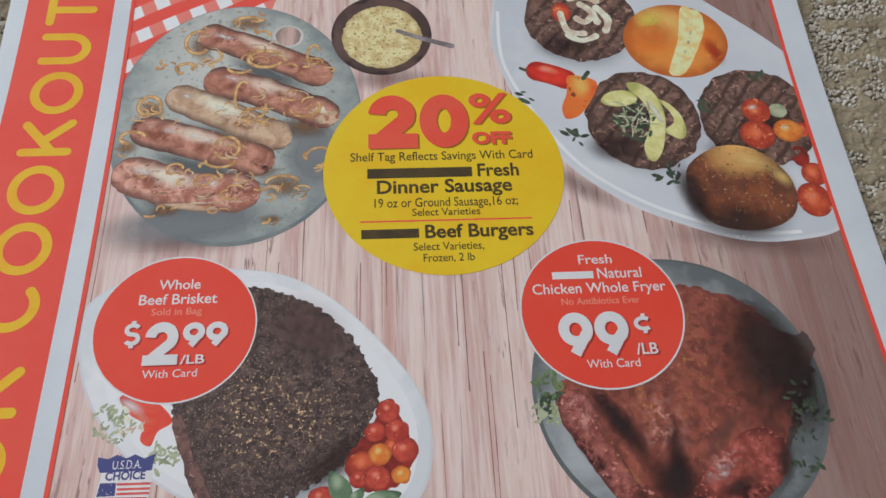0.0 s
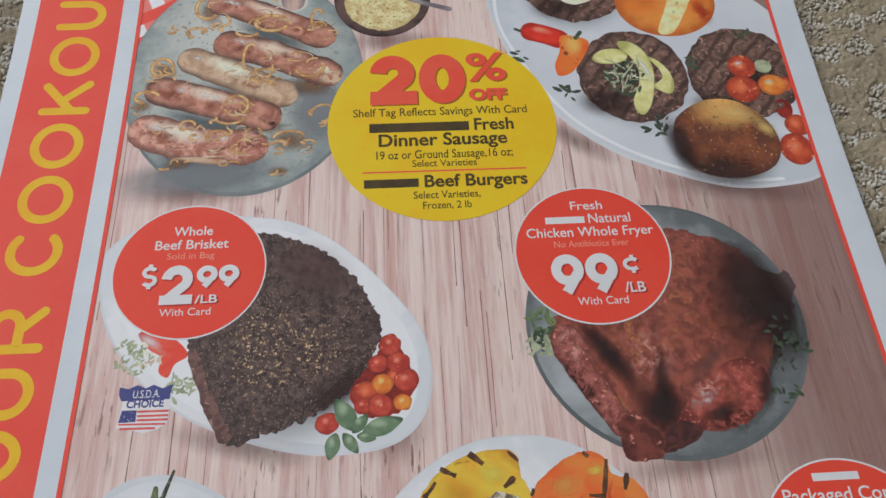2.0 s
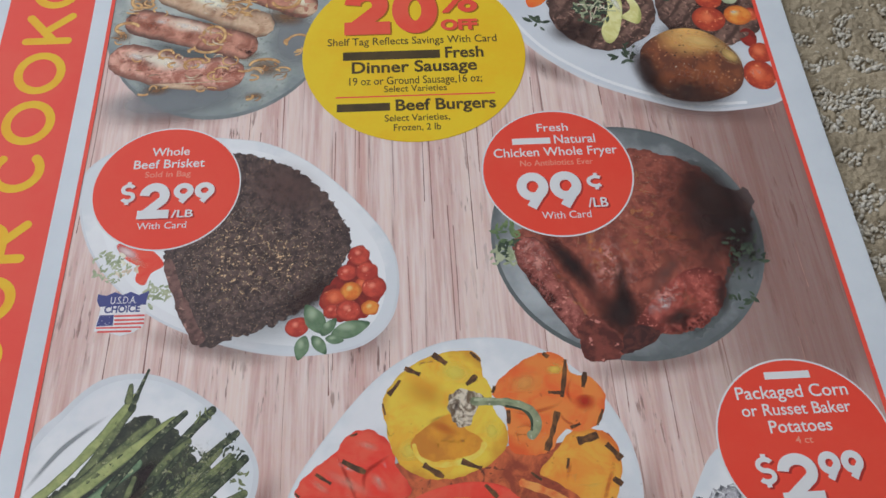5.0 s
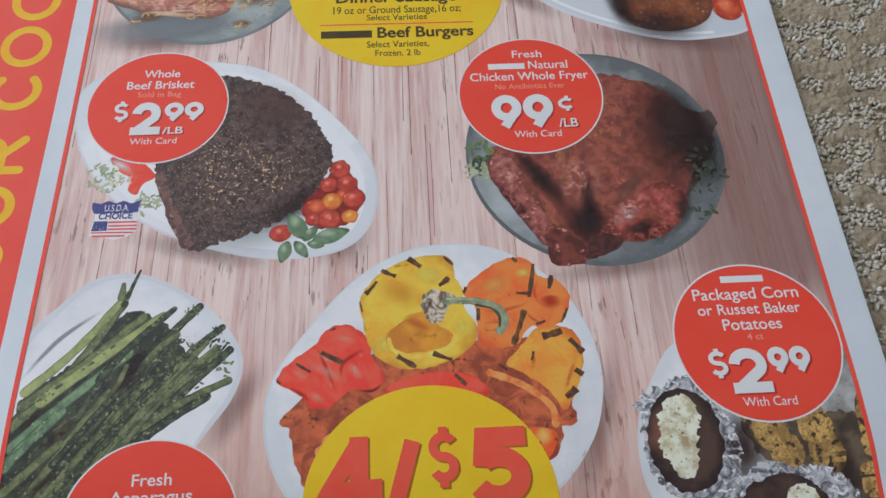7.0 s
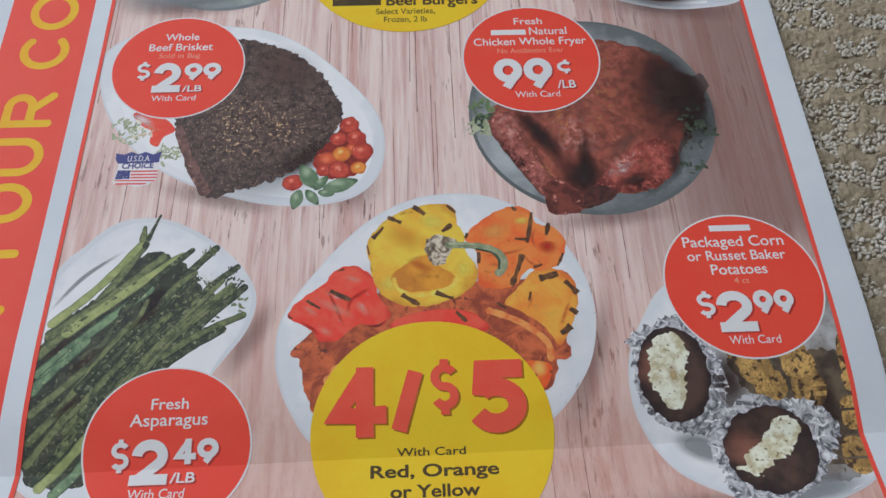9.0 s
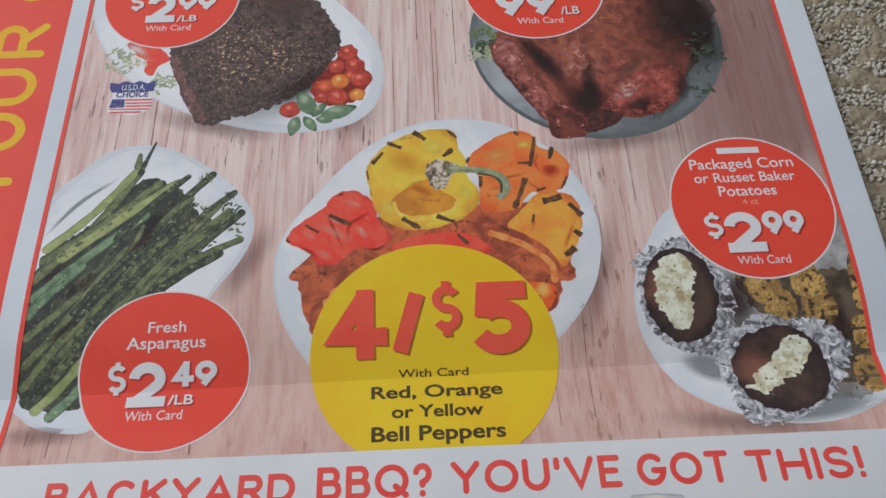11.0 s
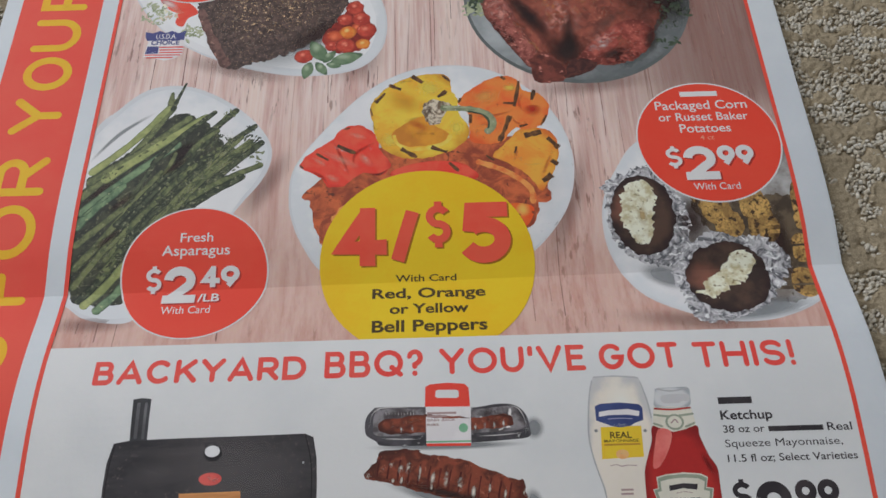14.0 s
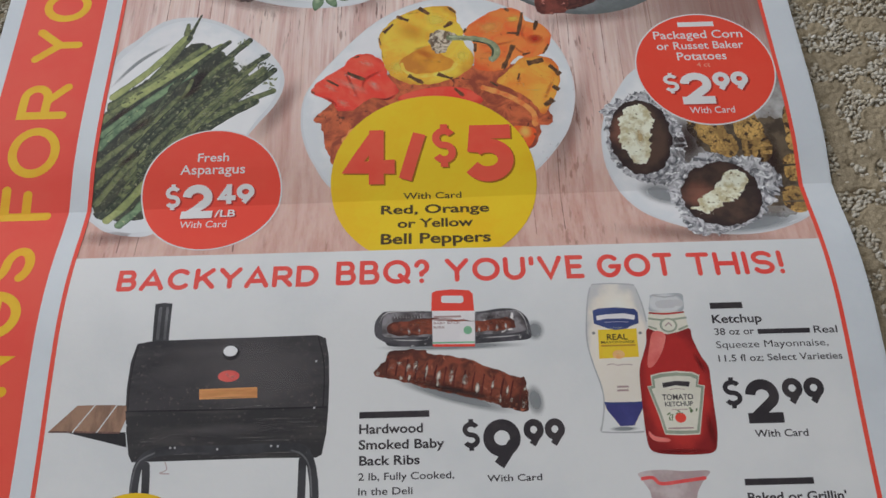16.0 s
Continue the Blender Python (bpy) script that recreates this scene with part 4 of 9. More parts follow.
stroke("dish_shade", board, [(-81.1, 164.6), (-64.4, 153.9), (-43, 151)], 4.66, FOOD_SHADE, 3, torn=0.3)
stroke("sausage", board, [(-88.4, 192.1), (-69.6, 184.7), (-43.7, 172.3)], 5.35, SAUSAGE, 3.6, torn=0.14)
stroke("sausage", board, [(-85.1, 173.6), (-65.1, 167.1), (-41.6, 156.2)], 5.78, SAUSAGE, 3.6, torn=0.14)
stroke("sausage", board, [(-51.2, 160.1), (-41.3, 156.2)], 4.77, PALE_SAUSAGE, 3.6, torn=0.14)
stroke("sausage", board, [(-96.4, 167.8), (-77.1, 158.6), (-56.2, 147.9)], 5.69, PALE_SAUSAGE, 3.6, torn=0.14)
stroke("sausage", board, [(-106.1, 154.7), (-86.7, 148.7), (-61, 139.8)], 5.91, SAUSAGE, 3.6, torn=0.14)
stroke("sausage", board, [(-109.5, 139.5), (-86.8, 131.8), (-64.4, 129.8)], 6.62, GLAZED, 3.6, torn=0.14)
stroke("sausage", board, [(-96.5, 129.2), (-82.9, 126.4), (-69.6, 126.4)], 2.47, PALE_SAUSAGE, 3.6, torn=0.14)
for tx, ty, ta, tw, tm in ((-78, 188.4, -24, 9, CRISP_BROWN), (-56, 178, -26, 8, CRISP_BROWN), (-75, 170, -20, 9, CRISP_BROWN), (-60, 165.5, -24, 8, CRISP_BROWN), (-72, 155.6, -26, 9, CRISP_BROWN), (-96, 151, -18, 9, CRISP_BROWN), (-80, 145.5, -18, 10, CRISP_BROWN), (-100, 136, -16, 8, CRISP_BROWN), (-72, 131, -8, 8, CRISP_BROWN), (-64, 139.6, -20, 6, CRISP_DARK), (-69, 132.8, 14, 4, CRISP_DARK), (-104, 155.2, -20, 3.5, CRISP_DARK)):
    oval("tone", board, tx, ty, tw, 3.4, tm, 4.2, turn=ta, n=36)
for tx, ty, ta, tw in ((-80, 190.2, -22, 7), (-52, 178.6, -26, 5), (-76, 172.8, -20, 7), (-91, 167, -26, 6), (-78, 161, -26, 8), (-96, 154, -18, 7), (-84, 150.4, -18, 8), (-102, 138.8, -18, 6), (-90, 135.4, -16, 6), (-79, 133.6, -6, 6)):
    oval("tone", board, tx, ty, tw, 1.5, CRISP_WHITE, 4.3, turn=ta, n=36)
curl("onion_ring", board, -101.4, 162.8, 3.5, 3.6, -20, 300, 0.66, ONION, 4.6)
curl("onion_ring", board, -65.7, 180.7, 5.6, 3.3, 0, 340, 0.70, ONION, 4.6)
curl("onion_ring", board, -75.8, 146.4, 3.8, 3.9, 200, 330, 0.59, ONION, 4.6)
curl("onion_ring", board, -52.2, 161.3, 4.7, 3.6, 190, 200, 0.68, ONION, 4.6)
curl("onion_ring", board, -72.2, 165.7, 2.5, 6.1, 60, 170, 0.54, ONION, 4.6)
curl("onion_ring", board, -67.8, 158.3, 4.3, 2.8, 20, 220, 0.53, ONION, 4.6)
curl("onion_ring", board, -49.8, 181.6, 2.2, 4.6, 30, 200, 0.56, ONION, 4.6)
curl("onion_ring", board, -72.1, 196.1, 4.5, 2.1, 0, 200, 0.71, ONION, 4.6)
curl("onion_ring", board, -88.1, 187.9, 4.1, 4.6, 60, 260, 0.70, ONION, 4.6)
curl("onion_ring", board, -83.4, 182.2, 3.3, 2.5, 200, 220, 0.55, ONION, 4.6)
curl("onion_ring", board, -58.1, 133.0, 5.1, 2.7, 20, 160, 0.51, ONION, 4.6)
curl("onion_ring", board, -67.5, 161.6, 2.9, 4.4, 180, 200, 0.47, ONION, 4.6)
curl("onion_ring", board, -91.2, 177.3, 3.3, 2.0, 0, 260, 0.55, ONION, 4.6)
curl("onion_ring", board, -105.1, 150.7, 3.8, 2.3, 10, 250, 0.65, ONION, 4.6)
curl("onion_ring", board, -90.9, 139.0, 2.4, 1.9, 0, 260, 0.45, ONION, 4.6)
curl("onion_ring", board, -81.1, 134.3, 3.4, 2.3, 30, 200, 0.51, ONION, 4.6)
curl("onion_ring", board, -47.2, 141.8, 4.2, 3.9, 40, 150, 0.46, ONION, 4.6)
curl("onion_ring", board, -73.8, 177.4, 4.0, 2.1, 180, 160, 0.55, ONION, 4.6)
curl("onion_ring", board, -77.5, 141.6, 4.5, 2.3, 170, 200, 0.52, ONION, 4.6)
curl("onion_ring", board, -62.3, 128.2, 2.2, 1.0, 253, 205, 0.40, ONION, 4.8)
curl("onion_ring", board, -61.6, 131.3, 2.4, 1.1, 311, 90, 0.46, ONION, 4.8)
curl("onion_ring", board, -54.3, 130.1, 1.2, 1.1, 11, 96, 0.45, ONION, 4.8)
curl("onion_ring", board, -53.4, 129.3, 2.5, 1.4, 270, 146, 0.48, ONION_DARK, 4.8)
curl("onion_ring", board, -57.4, 132.4, 2.1, 1.5, 148, 95, 0.39, ONION_DARK, 4.8)
curl("onion_ring", board, -53.1, 134.3, 2.0, 1.5, 151, 120, 0.48, ONION_DARK, 4.8)
curl("onion_ring", board, -52.3, 130.8, 2.5, 1.2, 343, 138, 0.36, ONION, 4.8)
curl("onion_ring", board, -53.2, 127.9, 1.8, 1.3, 17, 212, 0.34, ONION_DARK, 4.8)
curl("onion_ring", board, -59.2, 133.8, 1.9, 1.4, 345, 185, 0.30, ONION_DARK, 4.8)
curl("onion_ring", board, -96.1, 158.4, 1.1, 0.9, 86, 168, 0.35, ONION, 4.8)
curl("onion_ring", board, -104.1, 160.3, 2.6, 1.4, 260, 185, 0.43, ONION, 4.8)
curl("onion_ring", board, -102.6, 164.2, 1.1, 1.3, 163, 187, 0.40, ONION_DARK, 4.8)
curl("onion_ring", board, -103.4, 163.3, 1.4, 1.0, 88, 124, 0.43, ONION, 4.8)
curl("onion_ring", board, -100.1, 160.8, 2.6, 1.2, 212, 183, 0.51, ONION, 4.8)
curl("onion_ring", board, -108.4, 147.0, 1.6, 1.3, 320, 106, 0.44, ONION_DARK, 4.8)
curl("onion_ring", board, -106.5, 147.0, 1.3, 1.5, 276, 211, 0.38, ONION_DARK, 4.8)
curl("onion_ring", board, -108.7, 149.1, 2.5, 1.1, 7, 106, 0.32, ONION_DARK, 4.8)
curl("onion_ring", board, -109.6, 145.8, 2.3, 1.0, 304, 189, 0.47, ONION_DARK, 4.8)
curl("onion_ring", board, -107.0, 145.5, 1.7, 1.7, 187, 114, 0.28, ONION, 4.8)
curl("onion_ring", board, -75.7, 199.5, 1.8, 1.0, 34, 95, 0.43, ONION_DARK, 4.8)
curl("onion_ring", board, -68.2, 192.9, 1.5, 1.4, 141, 134, 0.55, ONION, 4.8)
curl("onion_ring", board, -66.6, 200.1, 2.2, 1.1, 139, 139, 0.36, ONION, 4.8)
curl("onion_ring", board, -67.2, 191.0, 2.6, 1.2, 310, 176, 0.50, ONION, 4.8)
curl("onion_ring", board, -76.3, 195.9, 1.3, 1.8, 280, 166, 0.30, ONION, 4.8)
curl("onion_ring", board, -69.5, 197.5, 2.5, 1.1, 216, 163, 0.44, ONION, 4.8)
curl("onion_ring", board, -74.4, 192.6, 1.2, 0.9, 320, 161, 0.46, ONION_DARK, 4.8)
curl("onion_ring", board, -95.9, 176.7, 2.4, 1.8, 333, 97, 0.54, ONION_DARK, 4.8)
curl("onion_ring", board, -98.4, 180.0, 1.4, 1.2, 126, 187, 0.45, ONION, 4.8)
curl("onion_ring", board, -99.7, 179.1, 1.6, 1.8, 199, 130, 0.51, ONION, 4.8)
curl("onion_ring", board, -96.0, 178.1, 1.3, 1.8, 2, 143, 0.52, ONION_DARK, 4.8)
curl("onion_ring", board, -65.3, 153.9, 1.8, 1.1, 0, 127, 0.47, ONION, 4.8)
curl("onion_ring", board, -65.6, 157.0, 2.3, 1.1, 101, 195, 0.54, ONION, 4.8)
curl("onion_ring", board, -71.7, 155.8, 2.2, 1.5, 339, 112, 0.52, ONION, 4.8)
curl("onion_ring", board, -71.6, 154.3, 2.3, 1.2, 48, 140, 0.48, ONION_DARK, 4.8)
curl("onion_ring", board, -72.0, 159.3, 2.5, 1.6, 184, 214, 0.55, ONION_DARK, 4.8)
curl("onion_ring", board, -67.8, 155.1, 2.2, 1.6, 14, 182, 0.35, ONION, 4.8)
curl("onion_ring", board, -50.5, 179.3, 2.2, 0.9, 274, 114, 0.41, ONION, 4.8)
curl("onion_ring", board, -49.0, 179.9, 1.8, 0.9, 46, 198, 0.32, ONION, 4.8)
curl("onion_ring", board, -45.0, 176.0, 2.1, 0.9, 299, 191, 0.31, ONION, 4.8)
curl("onion_ring", board, -48.4, 179.5, 1.8, 1.4, 292, 168, 0.47, ONION_DARK, 4.8)
curl("onion_ring", board, -52.4, 176.6, 1.4, 0.9, 32, 105, 0.48, ONION, 4.8)
curl("onion_ring", board, -62.8, 119.1, 1.2, 1.4, 43, 125, 0.33, ONION_DARK, 4.8)
curl("onion_ring", board, -63.1, 120.6, 1.7, 1.2, 253, 139, 0.50, ONION, 4.8)
curl("onion_ring", board, -61.0, 120.0, 2.0, 1.2, 242, 187, 0.46, ONION_DARK, 4.8)
curl("onion_ring", board, -93.0, 124.6, 1.2, 1.5, 3, 176, 0.40, ONION_DARK, 4.8)
curl("onion_ring", board, -96.6, 123.4, 1.9, 0.8, 194, 133, 0.45, ONION, 4.8)
curl("onion_ring", board, -90.5, 125.9, 1.3, 0.8, 259, 106, 0.47, ONION, 4.8)
curl("onion_ring", board, -90.4, 126.3, 1.4, 1.4, 215, 112, 0.47, ONION_DARK, 4.8)
curl("onion_ring", board, -93.7, 124.8, 1.1, 1.4, 2, 195, 0.28, ONION, 4.8)
curl("onion_ring", board, -81.8, 134.1, 1.9, 1.0, 251, 161, 0.45, ONION, 4.8)
curl("onion_ring", board, -83.3, 136.1, 1.4, 1.7, 184, 101, 0.39, ONION, 4.8)
curl("onion_ring", board, -87.5, 134.4, 2.3, 1.0, 89, 167, 0.45, ONION, 4.8)
curl("onion_ring", board, -75.5, 123.5, 2.4, 1.3, 22, 91, 0.33, ONION, 4.8)
curl("onion_ring", board, -72.3, 131.8, 2.2, 1.0, 341, 205, 0.39, ONION, 4.8)
curl("onion_ring", board, -80.6, 126.2, 1.2, 1.0, 211, 151, 0.28, ONION, 4.8)
curl("onion_ring", board, -74.7, 129.5, 1.8, 1.6, 76, 188, 0.42, ONION, 4.8)
curl("onion_ring", board, -81.5, 140.1, 2.2, 0.9, 85, 138, 0.53, ONION, 4.8)
curl("onion_ring", board, -86.3, 137.6, 1.4, 1.3, 91, 120, 0.34, ONION, 4.8)
curl("onion_ring", board, -78.4, 124.2, 1.3, 0.9, 177, 173, 0.38, ONION, 4.8)
curl("onion_ring", board, -78.0, 135.8, 1.5, 0.8, 229, 193, 0.43, ONION, 4.8)
curl("onion_ring", board, -73.3, 129.1, 1.4, 1.2, 139, 213, 0.43, ONION, 4.8)
curl("onion_ring", board, -48.4, 139.4, 2.5, 1.2, 260, 138, 0.33, ONION, 4.8)
curl("onion_ring", board, -47.0, 138.1, 1.2, 1.1, 46, 100, 0.44, ONION, 4.8)
curl("onion_ring", board, -48.4, 138.4, 2.1, 1.4, 270, 106, 0.29, ONION, 4.8)
curl("onion_ring", board, -50.2, 142.8, 1.8, 1.2, 100, 149, 0.46, ONION, 4.8)
curl("onion_ring", board, -84.2, 179.0, 2.2, 1.0, 5, 185, 0.44, ONION_DARK, 4.8)
curl("onion_ring", board, -84.3, 177.9, 1.5, 0.8, 319, 127, 0.58, ONION, 4.8)
curl("onion_ring", board, -85.3, 181.5, 2.1, 1.0, 262, 176, 0.50, ONION_DARK, 4.8)
curl("onion_ring", board, -87.0, 177.7, 2.4, 1.5, 114, 113, 0.58, ONION, 4.8)
oval("tone", board, -100.6, 160.6, 6.0, 5.0, SOFT_BROWN, 3.2, turn=-20, n=36)
oval("tone", board, -58.1, 132.0, 8.5, 4.9, SOFT_BROWN, 3.2, turn=-10, n=36)
oval("tone", board, -87.3, 185.7, 4.8, 7.3, SOFT_BROWN, 3.2, turn=20, n=36)
oval("tone", board, -72.1, 195.6, 9.5, 4.2, SOFT_BROWN, 3.2, turn=0, n=36)
oval("tone", board, -106.3, 147.2, 4.5, 3.4, SOFT_BROWN, 3.2, turn=0, n=36)
oval("tone", board, -92.6, 124.2, 5.6, 2.5, SOFT_BROWN, 3.2, turn=0, n=36)
oval("tone", board, -52.0, 153.6, 8.9, 5.1, SOFT_BROWN, 3.2, turn=-14, n=36)
oval("tone", board, -48.9, 177.0, 4.8, 4.1, SOFT_BROWN, 3.2, turn=0, n=36)
oval("tone", board, -60.9, 120.8, 4.3, 1.8, SOFT_BROWN, 3.2, turn=0, n=36)
oval("tone", board, -65.2, 138.2, 6.9, 4.2, SOFT_BROWN, 3.2, turn=-10, n=36)
curl("onion_ring", board, -67.8, 184.5, 1.9, 2.2, 295, 184, 0.34, ONION_DARK, 5.0)
curl("onion_ring", board, -67.5, 179.8, 3.0, 2.0, 338, 177, 0.19, ONION, 5.0)
curl("onion_ring", board, -57.6, 177.3, 2.3, 1.2, 353, 149, 0.31, ONION, 5.0)
curl("onion_ring", board, -61.3, 186.2, 3.8, 2.1, 110, 79, 0.35, PALE_SAUSAGE, 5.0)
curl("onion_ring", board, -71.8, 180.4, 1.8, 2.2, 352, 185, 0.40, ONION, 5.0)
curl("onion_ring", board, -69.8, 184.5, 1.6, 1.7, 222, 183, 0.36, ONION, 5.0)
curl("onion_ring", board, -69.1, 185.2, 3.2, 1.4, 339, 154, 0.30, PALE_SAUSAGE, 5.0)
curl("onion_ring", board, -70.5, 185.9, 1.7, 2.2, 205, 124, 0.31, ONION_DARK, 5.0)
curl("onion_ring", board, -64.9, 178.4, 3.2, 1.3, 71, 173, 0.20, ONION, 5.0)
curl("onion_ring", board, -62.2, 180.2, 3.7, 2.1, 338, 160, 0.21, PALE_SAUSAGE, 5.0)
curl("onion_ring", board, -63.1, 179.5, 3.1, 1.4, 50, 100, 0.23, ONION_DARK, 5.0)
curl("onion_ring", board, -61.8, 180.2, 2.6, 1.5, 342, 105, 0.31, ONION, 5.0)
curl("onion_ring", board, -56.0, 166.9, 2.2, 1.1, 52, 156, 0.34, ONION, 5.0)
curl("onion_ring", board, -57.2, 166.7, 1.7, 1.1, 308, 73, 0.30, PALE_SAUSAGE, 5.0)
curl("onion_ring", board, -66.3, 160.5, 3.5, 0.8, 81, 159, 0.27, ONION_DARK, 5.0)
curl("onion_ring", board, -67.7, 156.4, 2.3, 0.9, 49, 115, 0.36, ONION_DARK, 5.0)
curl("onion_ring", board, -51.6, 158.6, 2.8, 2.2, 193, 80, 0.30, ONION_DARK, 5.0)
curl("onion_ring", board, -57.3, 159.0, 1.5, 1.1, 148, 80, 0.36, ONION, 5.0)
curl("onion_ring", board, -62.5, 161.9, 3.5, 1.0, 181, 96, 0.32, ONION, 5.0)
curl("onion_ring", board, -56.8, 165.1, 3.3, 1.0, 194, 104, 0.40, ONION, 5.0)
curl("onion_ring", board, -54.6, 157.4, 3.4, 1.1, 16, 173, 0.25, ONION_DARK, 5.0)
curl("onion_ring", board, -70.0, 157.1, 2.8, 1.8, 108, 153, 0.28, PALE_SAUSAGE, 5.0)
curl("onion_ring", board, -68.6, 165.8, 3.3, 1.6, 299, 124, 0.38, PALE_SAUSAGE, 5.0)
curl("onion_ring", board, -62.5, 155.8, 1.8, 1.5, 24, 180, 0.20, ONION, 5.0)
curl("onion_ring", board, -52.0, 162.1, 1.6, 1.4, 239, 137, 0.24, ONION, 5.0)
curl("onion_ring", board, -55.0, 165.8, 3.7, 1.9, 328, 113, 0.21, PALE_SAUSAGE, 5.0)
curl("onion_ring", board, -68.3, 167.4, 3.3, 1.8, 256, 167, 0.22, ONION, 5.0)
curl("onion_ring", board, -50.1, 163.4, 3.1, 1.7, 78, 117, 0.35, ONION, 5.0)
curl("onion_ring", board, -77.5, 156.8, 1.8, 1.4, 343, 159, 0.35, PALE_SAUSAGE, 5.0)
curl("onion_ring", board, -70.4, 157.5, 2.7, 1.6, 319, 179, 0.38, PALE_SAUSAGE, 5.0)
curl("onion_ring", board, -73.4, 162.4, 1.7, 1.0, 78, 82, 0.21, PALE_SAUSAGE, 5.0)
curl("onion_ring", board, -76.6, 159.6, 3.9, 1.2, 93, 118, 0.19, ONION, 5.0)
curl("onion_ring", board, -76.1, 162.5, 1.8, 1.2, 39, 136, 0.31, ONION, 5.0)
curl("onion_ring", board, -76.8, 157.5, 3.4, 2.0, 169, 112, 0.29, PALE_SAUSAGE, 5.0)
curl("onion_ring", board, -75.8, 155.5, 3.3, 0.9, 302, 104, 0.25, ONION, 5.0)
curl("onion_ring", board, -69.8, 162.1, 3.9, 1.7, 152, 133, 0.37, ONION_DARK, 5.0)
curl("onion_ring", board, -77.3, 146.0, 3.5, 1.0, 115, 107, 0.18, ONION, 5.0)
curl("onion_ring", board, -75.5, 149.3, 3.3, 1.7, 155, 158, 0.31, PALE_SAUSAGE, 5.0)
curl("onion_ring", board, -72.4, 145.0, 2.3, 1.2, 144, 149, 0.21, ONION, 5.0)
curl("onion_ring", board, -75.0, 148.0, 2.2, 2.1, 148, 74, 0.25, ONION, 5.0)
curl("onion_ring", board, -76.2, 143.3, 1.8, 1.1, 126, 169, 0.18, PALE_SAUSAGE, 5.0)
curl("onion_ring", board, -73.0, 144.4, 3.1, 1.9, 168, 117, 0.35, PALE_SAUSAGE, 5.0)
curl("onion_ring", board, -74.9, 146.1, 2.0, 1.4, 350, 114, 0.30, ONION, 5.0)
curl("onion_ring", board, -79.6, 150.2, 3.6, 1.6, 309, 152, 0.29, ONION_DARK, 5.0)
curl("onion_ring", board, -69.2, 147.2, 1.9, 0.9, 174, 84, 0.35, ONION, 5.0)
curl("onion_ring", board, -103.2, 161.6, 1.6, 1.3, 37, 131, 0.18, ONION_DARK, 5.0)
curl("onion_ring", board, -95.9, 156.8, 3.5, 1.7, 319, 78, 0.20, ONION, 5.0)
curl("onion_ring", board, -103.6, 158.1, 3.2, 0.9, 208, 88, 0.32, ONION, 5.0)
curl("onion_ring", board, -104.8, 163.8, 3.3, 2.1, 48, 122, 0.20, ONION_DARK, 5.0)
curl("onion_ring", board, -102.7, 162.4, 3.6, 1.8, 338, 138, 0.36, ONION_DARK, 5.0)
curl("onion_ring", board, -99.5, 165.4, 3.7, 2.1, 179, 89, 0.31, ONION, 5.0)
curl("onion_ring", board, -103.2, 159.4, 2.5, 1.1, 197, 176, 0.26, PALE_SAUSAGE, 5.0)
curl("onion_ring", board, -99.5, 160.6, 1.6, 1.5, 14, 149, 0.36, ONION_DARK, 5.0)
curl("onion_ring", board, -103.0, 164.6, 1.4, 1.2, 205, 181, 0.20, ONION_DARK, 5.0)
curl("onion_ring", board, -98.8, 161.7, 1.9, 1.2, 124, 152, 0.31, ONION, 5.0)
curl("onion_ring", board, -69.3, 135.5, 2.8, 1.9, 117, 151, 0.28, ONION, 5.0)
curl("onion_ring", board, -100.6, 131.9, 2.8, 0.8, 15, 87, 0.28, ONION_DARK, 5.0)
curl("onion_ring", board, -82.2, 129.1, 3.5, 0.9, 245, 116, 0.20, PALE_SAUSAGE, 5.0)
curl("onion_ring", board, -71.3, 134.8, 3.0, 1.6, 221, 98, 0.24, PALE_SAUSAGE, 5.0)
curl("onion_ring", board, -73.5, 137.1, 1.6, 1.2, 35, 147, 0.24, PALE_SAUSAGE, 5.0)
curl("onion_ring", board, -95.8, 137.5, 3.2, 1.0, 58, 144, 0.22, ONION_DARK, 5.0)
curl("onion_ring", board, -100.2, 137.8, 1.6, 1.5, 187, 137, 0.32, ONION, 5.0)
curl("onion_ring", board, -75.9, 138.3, 2.3, 1.8, 172, 92, 0.29, ONION, 5.0)
curl("onion_ring", board, -70.0, 135.5, 2.9, 2.0, 264, 153, 0.32, ONION, 5.0)
curl("onion_ring", board, -73.6, 136.0, 1.6, 1.3, 333, 92, 0.20, PALE_SAUSAGE, 5.0)
curl("onion_ring", board, -81.8, 130.5, 2.0, 1.6, 193, 160, 0.37, PALE_SAUSAGE, 5.0)
curl("onion_ring", board, -77.9, 136.0, 2.3, 0.9, 101, 85, 0.25, ONION_DARK, 5.0)
curl("onion_ring", board, -91.8, 133.6, 3.3, 1.4, 161, 77, 0.25, ONION_DARK, 5.0)
curl("onion_ring", board, -88.0, 137.3, 2.7, 1.1, 315, 112, 0.36, PALE_SAUSAGE, 5.0)
curl("onion_ring", board, -92.7, 140.4, 3.7, 2.0, 250, 189, 0.18, ONION_DARK, 5.0)
curl("onion_ring", board, -91.4, 135.7, 3.7, 2.0, 38, 88, 0.30, ONION, 5.0)
curl("onion_ring", board, -60.5, 132.7, 2.4, 1.2, 262, 119, 0.25, ONION, 5.0)
curl("onion_ring", board, -53.5, 130.7, 3.6, 0.8, 246, 162, 0.28, ONION_DARK, 5.0)
curl("onion_ring", board, -57.2, 134.2, 2.6, 1.2, 123, 74, 0.29, ONION_DARK, 5.0)
curl("onion_ring", board, -56.5, 131.6, 3.2, 1.1, 18, 86, 0.24, ONION_DARK, 5.0)
curl("onion_ring", board, -56.9, 132.0, 3.3, 0.9, 116, 188, 0.31, ONION_DARK, 5.0)
